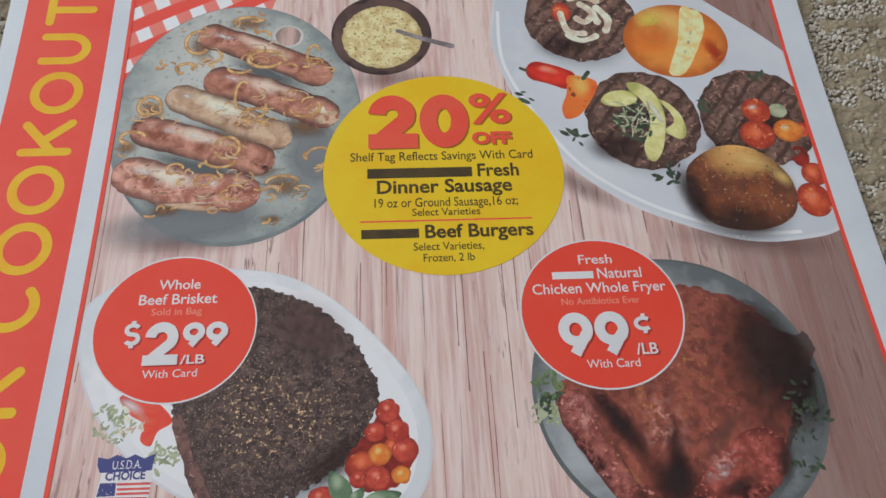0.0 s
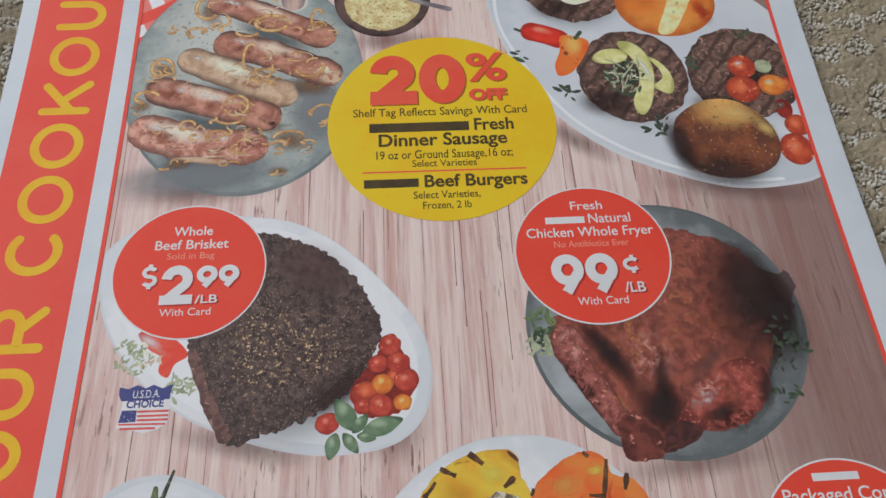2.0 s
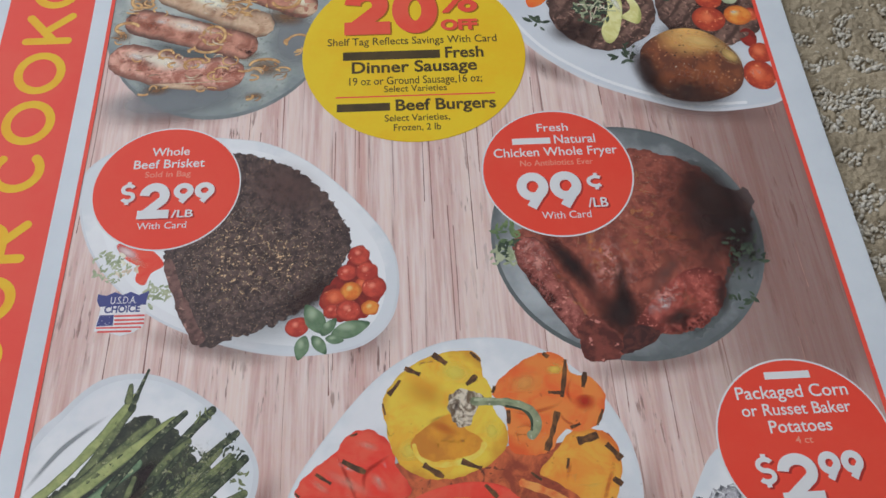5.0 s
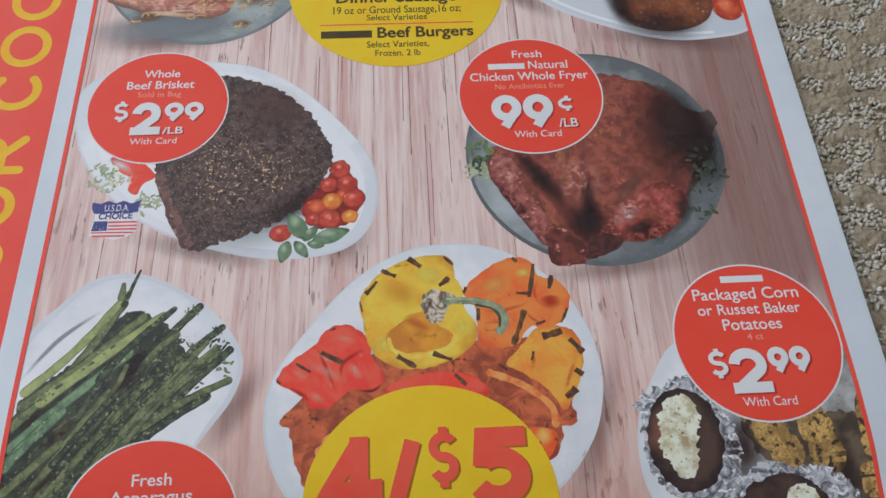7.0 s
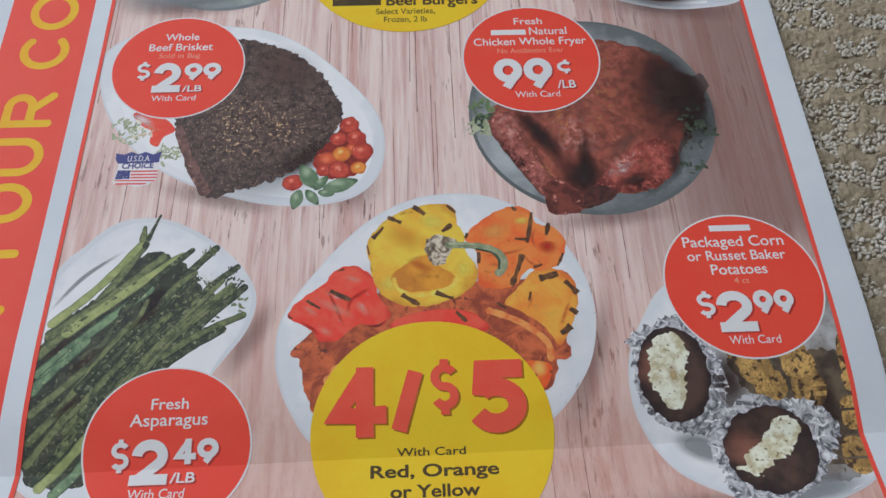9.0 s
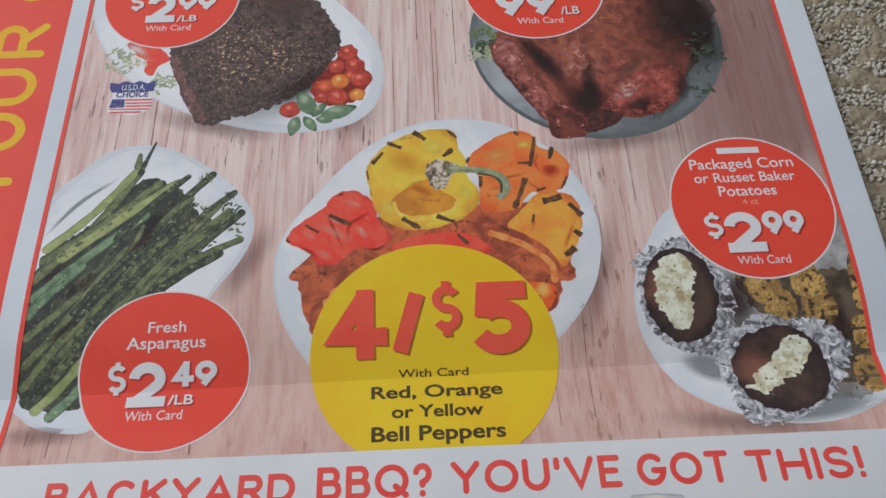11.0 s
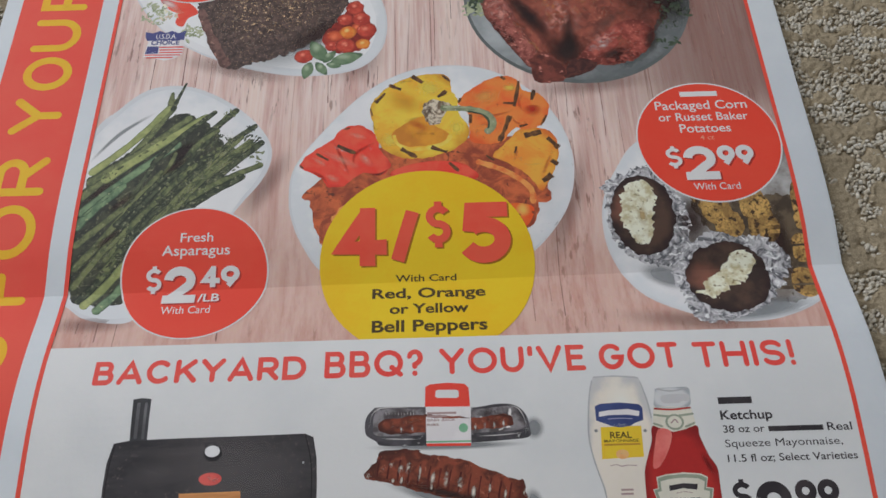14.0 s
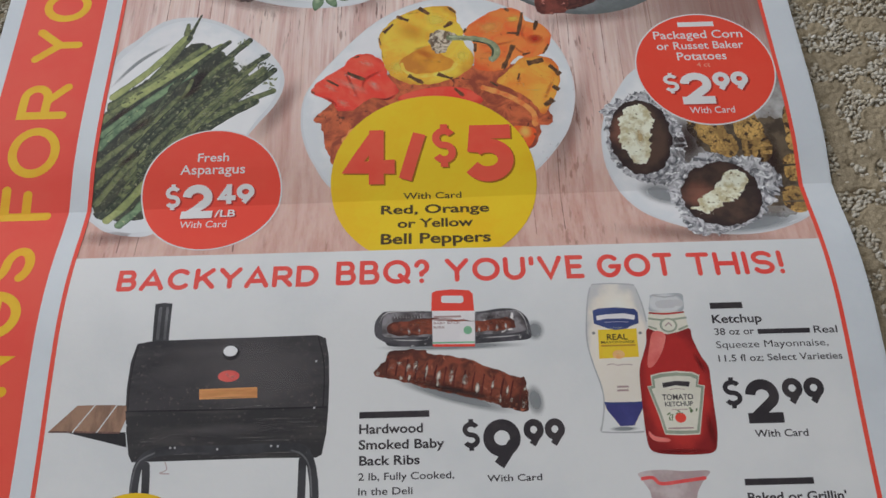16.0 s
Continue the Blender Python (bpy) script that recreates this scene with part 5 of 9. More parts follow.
curl("onion_ring", board, -62.4, 130.1, 3.2, 1.6, 345, 181, 0.23, ONION, 5.0)
curl("onion_ring", board, -53.2, 128.5, 2.2, 1.5, 247, 109, 0.28, PALE_SAUSAGE, 5.0)
curl("onion_ring", board, -61.7, 130.3, 3.3, 1.6, 321, 177, 0.21, PALE_SAUSAGE, 5.0)
curl("onion_ring", board, -62.0, 131.3, 3.6, 1.0, 7, 91, 0.28, ONION, 5.0)
curl("onion_ring", board, -64.7, 132.2, 2.8, 1.4, 223, 116, 0.36, ONION, 5.0)
curl("onion_ring", board, -87.4, 191.6, 3.4, 1.3, 258, 94, 0.35, PALE_SAUSAGE, 5.0)
curl("onion_ring", board, -89.5, 178.4, 3.7, 1.0, 332, 98, 0.23, ONION, 5.0)
curl("onion_ring", board, -88.1, 193.3, 2.6, 1.0, 344, 90, 0.40, ONION, 5.0)
curl("onion_ring", board, -85.9, 189.0, 2.4, 1.3, 122, 104, 0.25, ONION, 5.0)
curl("onion_ring", board, -83.7, 184.5, 2.2, 1.0, 334, 125, 0.22, PALE_SAUSAGE, 5.0)
curl("onion_ring", board, -84.5, 180.2, 3.0, 0.9, 49, 106, 0.31, PALE_SAUSAGE, 5.0)
curl("onion_ring", board, -85.3, 181.3, 2.1, 2.2, 241, 138, 0.33, PALE_SAUSAGE, 5.0)
curl("onion_ring", board, -91.2, 193.5, 2.5, 1.5, 162, 70, 0.37, PALE_SAUSAGE, 5.0)
curl("onion_ring", board, -52.9, 178.9, 1.8, 1.9, 261, 173, 0.20, ONION, 5.0)
curl("onion_ring", board, -46.7, 179.9, 2.7, 0.9, 279, 134, 0.24, ONION_DARK, 5.0)
curl("onion_ring", board, -48.2, 179.0, 2.1, 1.0, 216, 163, 0.27, ONION_DARK, 5.0)
curl("onion_ring", board, -51.0, 179.1, 4.0, 1.7, 338, 122, 0.34, ONION, 5.0)
curl("onion_ring", board, -47.6, 174.6, 2.9, 1.6, 272, 110, 0.22, ONION, 5.0)
curl("onion_ring", board, -50.4, 177.4, 4.0, 1.5, 359, 133, 0.36, ONION_DARK, 5.0)
oval("tone", board, -85.6, 120.2, 31.2, 9.0, SOFT_COOL, 3.1, turn=6, n=36)
oval("tone", board, -48.2, 144.0, 12.2, 17.3, SOFT_COOL, 3.1, turn=0, n=36)

bowl = oval("mustard_bowl", flyer, -27.2, 190.1, 17.0, 16.6, BOWL, 3, label="printed dark bowl of grainy mustard with a spoon")
oval("mustard", bowl, -27.0, 189.3, 13.5, 13.0, MUSTARD, 4, torn=0.5)
stroke("spoon", bowl, [(-22.4, 192), (-13.9, 188.5), (-2.7, 184.7)], 0.77, STEEL, 5, taper=1.3)

burgers = poly("burger_platter", flyer, [(19.5, 216.3), (10.4, 194.9), (11.4, 178.1), (18.8, 156.3), (29.5, 138.3), (45.3, 123.9), (61.3, 115.6), (80.8, 109), (98.2, 108.8), (112.1, 112.6), (121.5, 126.8), (123.2, 157.2), (110.9, 180.6), (88, 202.4), (64.3, 219.9)], PLATE_EDGE, 2, label="printed white oval platter of grilled burgers and buns")
poly("platter_top", burgers, [(20.4, 216.1), (11.3, 195), (12.3, 178.5), (19.6, 156.9), (30.2, 139.2), (45.7, 125), (61.6, 116.7), (80.8, 110.2), (98, 110), (111.7, 113.8), (121, 127.8), (122.5, 157.9), (110.4, 180.9), (87.9, 202.4), (64.5, 219.7)], PLATE_COOL, 2.4)
stroke("rim_light", burgers, [(13.1, 199.7), (13.3, 178.1), (21.7, 157.3), (33.2, 138.6), (47.4, 126.3), (63.5, 117.8), (81.5, 111.8), (99, 111.4)], 0.59, PLATE_LIGHT, 2.8)
oval("dish_shade", burgers, 57.4, 149.8, 21.4, 20.6, DISH_SHADE, 2.9)
oval("dish_shade", burgers, 82.7, 123.8, 22.0, 16.7, DISH_SHADE, 2.9)
oval("dish_shade", burgers, 41.2, 188.6, 21.8, 17.1, DISH_SHADE, 2.9)
oval("dish_shade", burgers, 94.1, 150.5, 21.8, 20.3, DISH_SHADE, 2.9)
oval("patty", burgers, 41.7, 195.9, 19.5, 18.1, PATTY, 3.2, torn=0.9, freq=0.3)
stroke("mushroom_slice", burgers, [(34.9, 199.4), (36.9, 190.8), (43.7, 189.5)], 1.2, MUSHROOM, 4, torn=0.3)
stroke("mushroom_slice", burgers, [(35.8, 189.6), (41.3, 186.6), (47.5, 188.9)], 1.18, MUSHROOM, 4, torn=0.3)
stroke("mushroom_slice", burgers, [(41.4, 203), (45.9, 199.2), (48.1, 193.1)], 1.21, MUSHROOM, 4, torn=0.3)
stroke("mushroom_slice", burgers, [(47.2, 201.7), (51.4, 195.5), (49.6, 189.4)], 1.21, MUSHROOM, 4, torn=0.3)
stroke("mushroom_slice", burgers, [(39.6, 196.9), (43.3, 194.4), (46.7, 198)], 1.19, MUSHROOM, 4, torn=0.3)
stroke("mushroom_slice", burgers, [(37.5, 204.3), (43.7, 205.5), (49.4, 202.9)], 1.21, MUSHROOM, 4, torn=0.3)
oval("tomato_slice", burgers, 35.4, 198.8, 3.5, 4.3, TOMATO_CUT, 3.9)
oval("bun", burgers, 73.9, 186.0, 18.2, 15.6, BUN, 3.6)
stroke("chili", burgers, [(20.7, 175.1), (29, 172.6), (37.1, 168.8)], 4.0, CHILI, 3.4)
stroke("chili_stem", burgers, [(18.4, 175.6), (21.1, 174.2)], 0.57, GREEN_DARK, 3.8)
poly("small_pepper", burgers, [(34.6, 171.8), (41.2, 171), (44.1, 168.2), (40.9, 161.4), (36.4, 155.9), (32, 154.8), (31.2, 159.3), (33.4, 165)], ORANGE, 3.7)
stroke("pepper_stem", burgers, [(39.2, 170.1), (42, 173.8)], 0.76, GREEN_DARK, 4)
oval("patty", burgers, 57.3, 153.9, 18.8, 19.2, PATTY, 3.3, torn=0.9, freq=0.3)
leaves("microgreen_tuft", burgers, 54.6, 153.2, 7.8, 60, 1.49, GREEN_DARK, 4, 21)
leaves("microgreen_tuft", burgers, 54.7, 153.9, 7.1, 34, 1.12, GREEN_PALE, 4.3, 22)
oval("patty", burgers, 95.7, 154.1, 19.7, 19.0, PATTY, 3.1, torn=0.9, freq=0.3)
leaves("herb_sprig", burgers, 33.5, 148.2, 4.0, 9, 1.64, GREEN_DARK, 3.9, 31)
leaves("herb_sprig", burgers, 62.1, 133.0, 4.7, 14, 1.62, GREEN_DARK, 3.9, 32)
leaves("herb_sprig", burgers, 19.6, 164.1, 3.0, 6, 1.68, GREEN_DARK, 3.9, 33)
leaves("herb_sprig", burgers, 79.3, 158.7, 2.7, 7, 1.71, GREEN_DARK, 3.9, 34)
leaves("herb_sprig", burgers, 98.6, 171.7, 2.7, 5, 1.76, GREEN_DARK, 3.9, 35)
oval("tone", burgers, 46.6, 143.6, 12.8, 8.0, SOFT_DARK, 3.55, turn=0, n=36)
oval("tone", burgers, 84.6, 140.4, 12.9, 6.1, SOFT_DARK, 3.55, turn=-10, n=36)
oval("tone", burgers, 35.2, 184.8, 11.7, 6.4, SOFT_DARK, 3.55, turn=0, n=36)
oval("tone", burgers, 67.4, 189.1, 9.9, 8.8, SOFT_ORANGE, 3.75, turn=0, n=36)
poly("bun_slit", burgers, [(78.2, 200.5), (81.9, 199.5), (85.0, 197.7), (84.7, 190.2), (79.9, 180.1), (75.2, 172.8), (71.4, 171.2), (69.4, 172.6), (71.1, 177.4), (75.1, 187.4)], BUN_SLIT, 4.0, torn=0.3)
stroke("slit_crease", burgers, [(82.1, 197.7), (79.2, 187.4), (75.5, 179.4), (72.0, 172.8)], 0.67, SOFT_SHADOW, 4.1)
oval("tone", burgers, 86.4, 181.4, 3.8, 7.9, SOFT_RED, 3.75, turn=20, n=36)
oval("tone", burgers, 66.1, 195.0, 6.7, 5.3, SOFT_YELLOW, 3.75, turn=20, n=36)
oval("tone", burgers, 56.3, 154.1, 12.3, 9.2, SOFT_DARK, 3.9, turn=-10, n=36)
poly("avocado_slice", burgers, [(44.4, 162.1), (47.3, 164.8), (52.0, 165.7), (55.5, 164.6), (56.7, 162.2), (54.5, 160.0), (49.8, 159.1), (45.6, 159.9)], AVOCADO, 4.6)
poly("avocado_slice", burgers, [(63.4, 161.8), (67.2, 159.5), (70.2, 154.5), (70.6, 149.1), (68.8, 145.9), (65.3, 147.4), (63.6, 149.4), (67.1, 152.5), (66.5, 156.6)], AVOCADO, 4.6)
poly("avocado_slice", burgers, [(54.2, 168.6), (58.4, 168.3), (62.4, 164.6), (64.5, 158.0), (64.2, 151.3), (61.7, 142.2), (58.6, 137.9), (56.4, 138.8), (55.8, 143.6), (58.6, 150.1), (59.6, 156.7), (57.2, 162.6), (54.4, 165.9)], AVOCADO, 4.65)
oval("tone", burgers, 61.9, 156.7, 1.6, 7.9, SOFT_WHITE, 4.7, turn=20, n=36)
oval("tone", burgers, 68.7, 151.2, 1.0, 4.5, SOFT_WHITE, 4.7, turn=20, n=36)
stroke("microgreen_stem", burgers, [(53.0, 152.1), (53.0, 149.5), (52.6, 147.2)], 0.16, MUSHROOM, 4.75)
stroke("microgreen_stem", burgers, [(54.9, 152.5), (59.4, 152.1), (62.1, 151.8)], 0.21, GREEN_PALE, 4.75)
stroke("microgreen_stem", burgers, [(54.6, 154.7), (56.5, 156.8), (57.9, 158.6)], 0.25, GREEN_PALE, 4.75)
stroke("microgreen_stem", burgers, [(54.9, 154.5), (52.1, 155.0), (48.3, 155.5)], 0.22, MUSHROOM, 4.75)
stroke("microgreen_stem", burgers, [(57.0, 155.4), (56.8, 154.3), (55.8, 153.4)], 0.26, GREEN_PALE, 4.75)
stroke("microgreen_stem", burgers, [(52.0, 151.9), (51.6, 155.6), (51.3, 158.8)], 0.26, GREEN_PALE, 4.75)
stroke("microgreen_stem", burgers, [(55.9, 152.9), (57.9, 153.8), (58.3, 154.6)], 0.21, MUSHROOM, 4.75)
stroke("microgreen_stem", burgers, [(53.2, 154.0), (51.7, 155.4), (50.7, 156.7)], 0.22, GREEN_PALE, 4.75)
stroke("microgreen_stem", burgers, [(53.9, 157.8), (51.4, 159.8), (47.7, 161.6)], 0.27, GREEN_PALE, 4.75)
stroke("microgreen_stem", burgers, [(59.2, 157.5), (59.3, 158.9), (58.0, 160.1)], 0.22, MUSHROOM, 4.75)
stroke("microgreen_stem", burgers, [(56.8, 156.0), (56.3, 157.6), (56.5, 159.1)], 0.16, GREEN_PALE, 4.75)
stroke("microgreen_stem", burgers, [(57.9, 152.0), (60.9, 155.1), (64.1, 157.9)], 0.17, GREEN_PALE, 4.75)
stroke("microgreen_stem", burgers, [(55.7, 154.3), (54.4, 151.1), (52.8, 148.4)], 0.16, MUSHROOM, 4.75)
stroke("microgreen_stem", burgers, [(59.9, 157.4), (59.9, 159.4), (59.7, 161.2)], 0.27, GREEN_PALE, 4.75)
stroke("microgreen_stem", burgers, [(54.8, 154.2), (53.6, 153.0), (53.4, 151.9)], 0.2, GREEN_PALE, 4.75)
stroke("microgreen_stem", burgers, [(58.9, 152.8), (57.5, 153.8), (56.8, 154.7)], 0.26, MUSHROOM, 4.75)
oval("tomato_slice", burgers, 95.5, 156.4, 4.8, 4.9, TOMATO_CUT, 4.2, turn=0, n=36)
oval("tomato_slice", burgers, 102.9, 156.3, 3.0, 2.8, GREEN_PALE, 4.15, turn=0, n=36)
oval("tomato_slice", burgers, 93.8, 147.0, 5.8, 5.5, TOMATO_CUT, 4.25, turn=0, n=36)
oval("tomato_slice", burgers, 104.3, 148.3, 4.8, 4.4, TOMATO_ORANGE, 4.3, turn=0, n=36)
oval("tomato_slice", burgers, 109.2, 148.6, 2.5, 2.9, TOMATO_CUT, 4.2, turn=0, n=36)
oval("tone", burgers, 94.7, 157.9, 2.2, 1.3, CRISP_WHITE, 4.4, turn=20, n=36)
oval("tone", burgers, 103.6, 150.0, 2.2, 1.1, CRISP_WHITE, 4.4, turn=10, n=36)
oval("tone", burgers, 98.4, 151.8, 12.3, 9.9, SOFT_DARK, 3.9, turn=0, n=36)
oval("tomato", burgers, 108.6, 131.7, 4.3, 4.2, TOMATO_CUT, 3.2, turn=0, n=36)
oval("tomato", burgers, 105.9, 122.4, 5.5, 6.1, TOMATO_CUT, 3.4, turn=0, n=36)
oval("tone", burgers, 104.8, 123.4, 2.0, 1.6, CRISP_WHITE, 3.5, turn=0, n=36)
oval("tomato", burgers, 105.7, 138.4, 2.9, 4.0, TOMATO_BED, 3.15, turn=0, n=36)
poly("seeded_bun", burgers, [(69.6, 137), (78, 142.3), (87.1, 142.9), (94.5, 139.1), (100, 131.5), (100.8, 123.3), (97.2, 116.4), (88.8, 112.7), (79.1, 112.7), (71.1, 116.2), (67.5, 124.3), (67, 131.4)], SEED_BUN, 3.8)
oval("tone", burgers, 88.2, 137.6, 12.3, 4.5, BUN_GOLD, 4.24, turn=-20, n=36)
oval("tone", burgers, 97.6, 131.0, 5.6, 3.4, BUN_GOLD, 4.24, turn=-50, n=36)
oval("tone", burgers, 68.4, 122.1, 4.5, 9.2, SOFT_DARK, 4.2, turn=20, n=36)
oval("tone", burgers, 80.8, 115.6, 18.0, 9.0, SOFT_DARK, 4.2, turn=-10, n=36)
oval("tone", burgers, 84.0, 121.0, 15.4, 8.7, CRISP_BROWN, 4.22, turn=-12, n=36)
oval("tone", burgers, 68.1, 127.3, 6.1, 11.8, SOFT_DARK, 4.2, turn=20, n=36)
leaves("seed", burgers, 83.3, 119.4, 11.0, 26, 0.28, FLUFFY, 4.5, 37)
leaves("seed", burgers, 86.9, 135.7, 12.1, 34, 0.47, GRILL_LINE, 4.5, 36)

brisket_plate = poly("brisket_plate", flyer, [(-110.7, 84.2), (-109.4, 95.7), (-97.6, 103.5), (-83.1, 105.7), (-68.2, 104.6), (-54.8, 101.8), (-41.5, 93.8), (-28.6, 80.8), (-18.7, 66.8), (-15.9, 53.9), (-18.3, 41.9), (-26.5, 34.4), (-40.8, 32.2), (-55, 33.7), (-71, 38.7), (-84.5, 45.5), (-96.6, 55.8), (-106, 69)], PLATE_EDGE, 2, label="printed white plate with peppered brisket and tomatoes")
poly("plate_top", brisket_plate, [(-110, 84.3), (-108.6, 95.6), (-97, 103.3), (-82.8, 105.5), (-68.1, 104.4), (-54.9, 101.6), (-41.8, 93.8), (-29.1, 80.9), (-19.3, 67.1), (-16.6, 54.4), (-18.9, 42.6), (-27, 35.1), (-41.1, 32.9), (-55.1, 34.4), (-70.8, 39.4), (-84.2, 46.1), (-96.2, 56.2), (-105.4, 69.3)], PLATE, 2.4)
poly("plate_well", brisket_plate, [(-103.7, 83.9), (-90.5, 98.6), (-67.9, 100.5), (-54.7, 98.1), (-42.2, 90.2), (-31, 78.3), (-22.3, 65.3), (-19.7, 54.1), (-21.9, 43.6), (-28.6, 37.3), (-40.9, 35.1), (-55.2, 36.8), (-69.8, 41.5), (-83.4, 48.7), (-93.2, 57.4), (-100.4, 68.8)], PLATE_LIGHT, 2.6)
oval("dish_shade", brisket_plate, -52.8, 52.9, 28.2, 22.1, DISH_SHADE, 2.8, turn=20)
poly("brisket", brisket_plate, [(-65.4, 98.9), (-56.3, 96.6), (-46.3, 91.9), (-38.2, 84.2), (-31.8, 74.1), (-29.9, 67.3), (-30.8, 60.9), (-35.1, 52.9), (-41, 47.4), (-46.8, 43.6), (-55.3, 40.1), (-63.8, 37.5), (-69.6, 35.8), (-71.7, 38.7), (-75.6, 45.8), (-79.4, 55), (-83.5, 66.1), (-75.6, 75.9), (-70.5, 91.4)], BRISKET, 3.2, torn=1.3, freq=0.9)
stroke("cut_side", brisket_plate, [(-82.3, 63.2), (-78.8, 53.7), (-74.3, 43.9), (-70.2, 37)], 1.65, BRISKET_SIDE, 3.8, torn=0.4)
poly("tomato_bed", brisket_plate, [(-37.3, 51), (-32, 57.8), (-27.3, 63.9), (-23.6, 59), (-20.4, 51), (-23.3, 44.4), (-29.3, 41.7), (-35.1, 42.7), (-38.3, 46.6)], TOMATO_BED, 3.8, torn=1)
oval("cherry_tomato", brisket_plate, -32.9, 46.3, 2.7, 2.5, TOMATO_CUT, 3.9, torn=0.4, freq=0.5)
oval("cherry_tomato", brisket_plate, -26.1, 52.8, 2.4, 2.3, TOMATO_CUT, 3.9, torn=0.4, freq=0.5)
oval("cherry_tomato", brisket_plate, -23.1, 51.6, 3.4, 3.2, TOMATO, 3.9, torn=0.4, freq=0.5)
oval("cherry_tomato", brisket_plate, -34.3, 48.4, 3.6, 3.3, TOMATO_CUT, 3.9, torn=0.4, freq=0.5)
oval("cherry_tomato", brisket_plate, -35.1, 44.9, 2.4, 2.2, TOMATO, 3.9, torn=0.4, freq=0.5)
oval("cherry_tomato", brisket_plate, -27.4, 61.9, 3.2, 3.1, TOMATO, 3.9, torn=0.4, freq=0.5)
oval("cherry_tomato", brisket_plate, -30.8, 56.5, 2.7, 2.6, TOMATO, 3.9, torn=0.4, freq=0.5)
oval("cherry_tomato", brisket_plate, -25.1, 56.7, 3.2, 3.0, TOMATO, 3.9, torn=0.4, freq=0.5)
oval("cherry_tomato", brisket_plate, -30.4, 44.9, 3.4, 3.1, TOMATO, 3.9, torn=0.4, freq=0.5)
oval("cherry_tomato", brisket_plate, -29.6, 50.8, 3.0, 2.8, TOMATO_ORANGE, 3.9, torn=0.4, freq=0.5)
oval("cherry_tomato", brisket_plate, -24.3, 45.5, 2.5, 2.3, TOMATO_ORANGE, 3.9, torn=0.4, freq=0.5)
oval("cherry_tomato", brisket_plate, -44.4, 40.6, 3.2, 2.9, TOMATO, 3.9, torn=0.4, freq=0.5)
poly("basil_leaf", brisket_plate, [(-37.3, 38.5), (-36.4, 41.1), (-37.3, 44.1), (-39.7, 46.2), (-42.2, 47.2), (-42.6, 44.7), (-42.1, 41.5), (-40, 39.3)], BASIL, 4.6)
poly("basil_leaf", brisket_plate, [(-35.1, 37.7), (-32.4, 36.6), (-28.9, 37), (-26, 38.9), (-24.3, 41), (-27, 41.8), (-30.6, 41.7), (-33.6, 40.1)], BASIL, 4.6)
poly("basil_leaf", brisket_plate, [(-37.7, 37.8), (-36, 38), (-34.5, 39.2), (-33.7, 41), (-33.6, 42.7), (-35.2, 42.3), (-36.9, 41.3), (-37.8, 39.5)], BASIL, 4.6)
poly("basil_leaf", brisket_plate, [(-42, 38), (-43.9, 37.1), (-44.9, 35.1), (-44.7, 32.8), (-43.9, 31.1), (-42.4, 32.1), (-41.1, 33.9), (-41, 36.1)], BASIL, 4.6)
poly("basil_leaf", brisket_plate, [(-40.2, 37.9), (-40.4, 36.1), (-39.6, 34.3), (-37.9, 33), (-36.3, 32.5), (-36.2, 34.1), (-36.8, 36.1), (-38.3, 37.5)], BASIL, 4.6)
poly("basil_leaf", brisket_plate, [(-36.6, 37), (-35.7, 35.8), (-34.3, 35.2), (-32.7, 35.4), (-31.5, 36.1), (-32.4, 37.1), (-33.8, 37.9), (-35.4, 37.9)], BASIL, 4.6)
poly("pepper_piece", brisket_plate, [(-97.3, 68.3), (-92.9, 69.3), (-86.9, 66.3), (-83, 61.6), (-86.3, 59), (-87.8, 55.4), (-90.5, 57), (-90.4, 61.2), (-94, 63.7)], RED_PEPPER, 3.1)
oval("tone", brisket_plate, -91.5, 63.5, 5.0, 1.6, SOFT_ROSY, 3.2, turn=-35, n=36)
oval("tone", brisket_plate, -94.0, 66.0, 5.0, 2.0, SOFT_WHITE, 3.2, turn=-30, n=36)
leaves("herb_sprig", brisket_plate, -96.8, 60.4, 4.5, 34, 0.8, GREEN_PALE, 3.0, 41)
leaves("herb_sprig", brisket_plate, -99.0, 62.4, 4.5, 24, 1.19, GREEN_PALE, 3.0, 42)
leaves("herb_sprig", brisket_plate, -83.7, 54.0, 3.8, 24, 0.9, GREEN_PALE, 3.0, 43)
leaves("herb_sprig", brisket_plate, -83.8, 52.1, 4.1, 16, 1.17, GREEN_PALE, 3.0, 44)
leaves("herb_sprig", brisket_plate, -93.8, 62.1, 3.9, 14, 1.20, MUSHROOM, 3.0, 45)
oval("tone", brisket_plate, -49.7, 85.6, 16.5, 11.7, SOFT_SHADOW, 3.5, turn=-30, n=36)
oval("tone", brisket_plate, -40.0, 50.0, 14.0, 5.0, SOFT_DARK, 3.5, turn=36, n=36)
oval("tone", brisket_plate, -62.0, 62.0, 18.0, 22.0, CRISP_SAND, 3.52, turn=20, n=36)
oval("tone", brisket_plate, -48.0, 60.0, 14.0, 12.0, CRISP_SAND, 3.52, turn=20, n=36)

shield = poly("grade_shield", flyer, [(-100.3, 53.2), (-97.8, 52.6), (-95.6, 53.6), (-93.3, 52.6), (-91.2, 53.5), (-88.8, 52.4), (-86.1, 53.6), (-86.5, 50.8), (-86.3, 46.6), (-86.5, 43), (-88.9, 41.3), (-92.4, 40.4), (-96.1, 41.6), (-99.7, 42.1), (-99.3, 45.1), (-98.9, 48.7), (-100.2, 51.1)], SHIELD_WHITE, 5, smooth=False, label="printed blue, white and red beef grade shield")
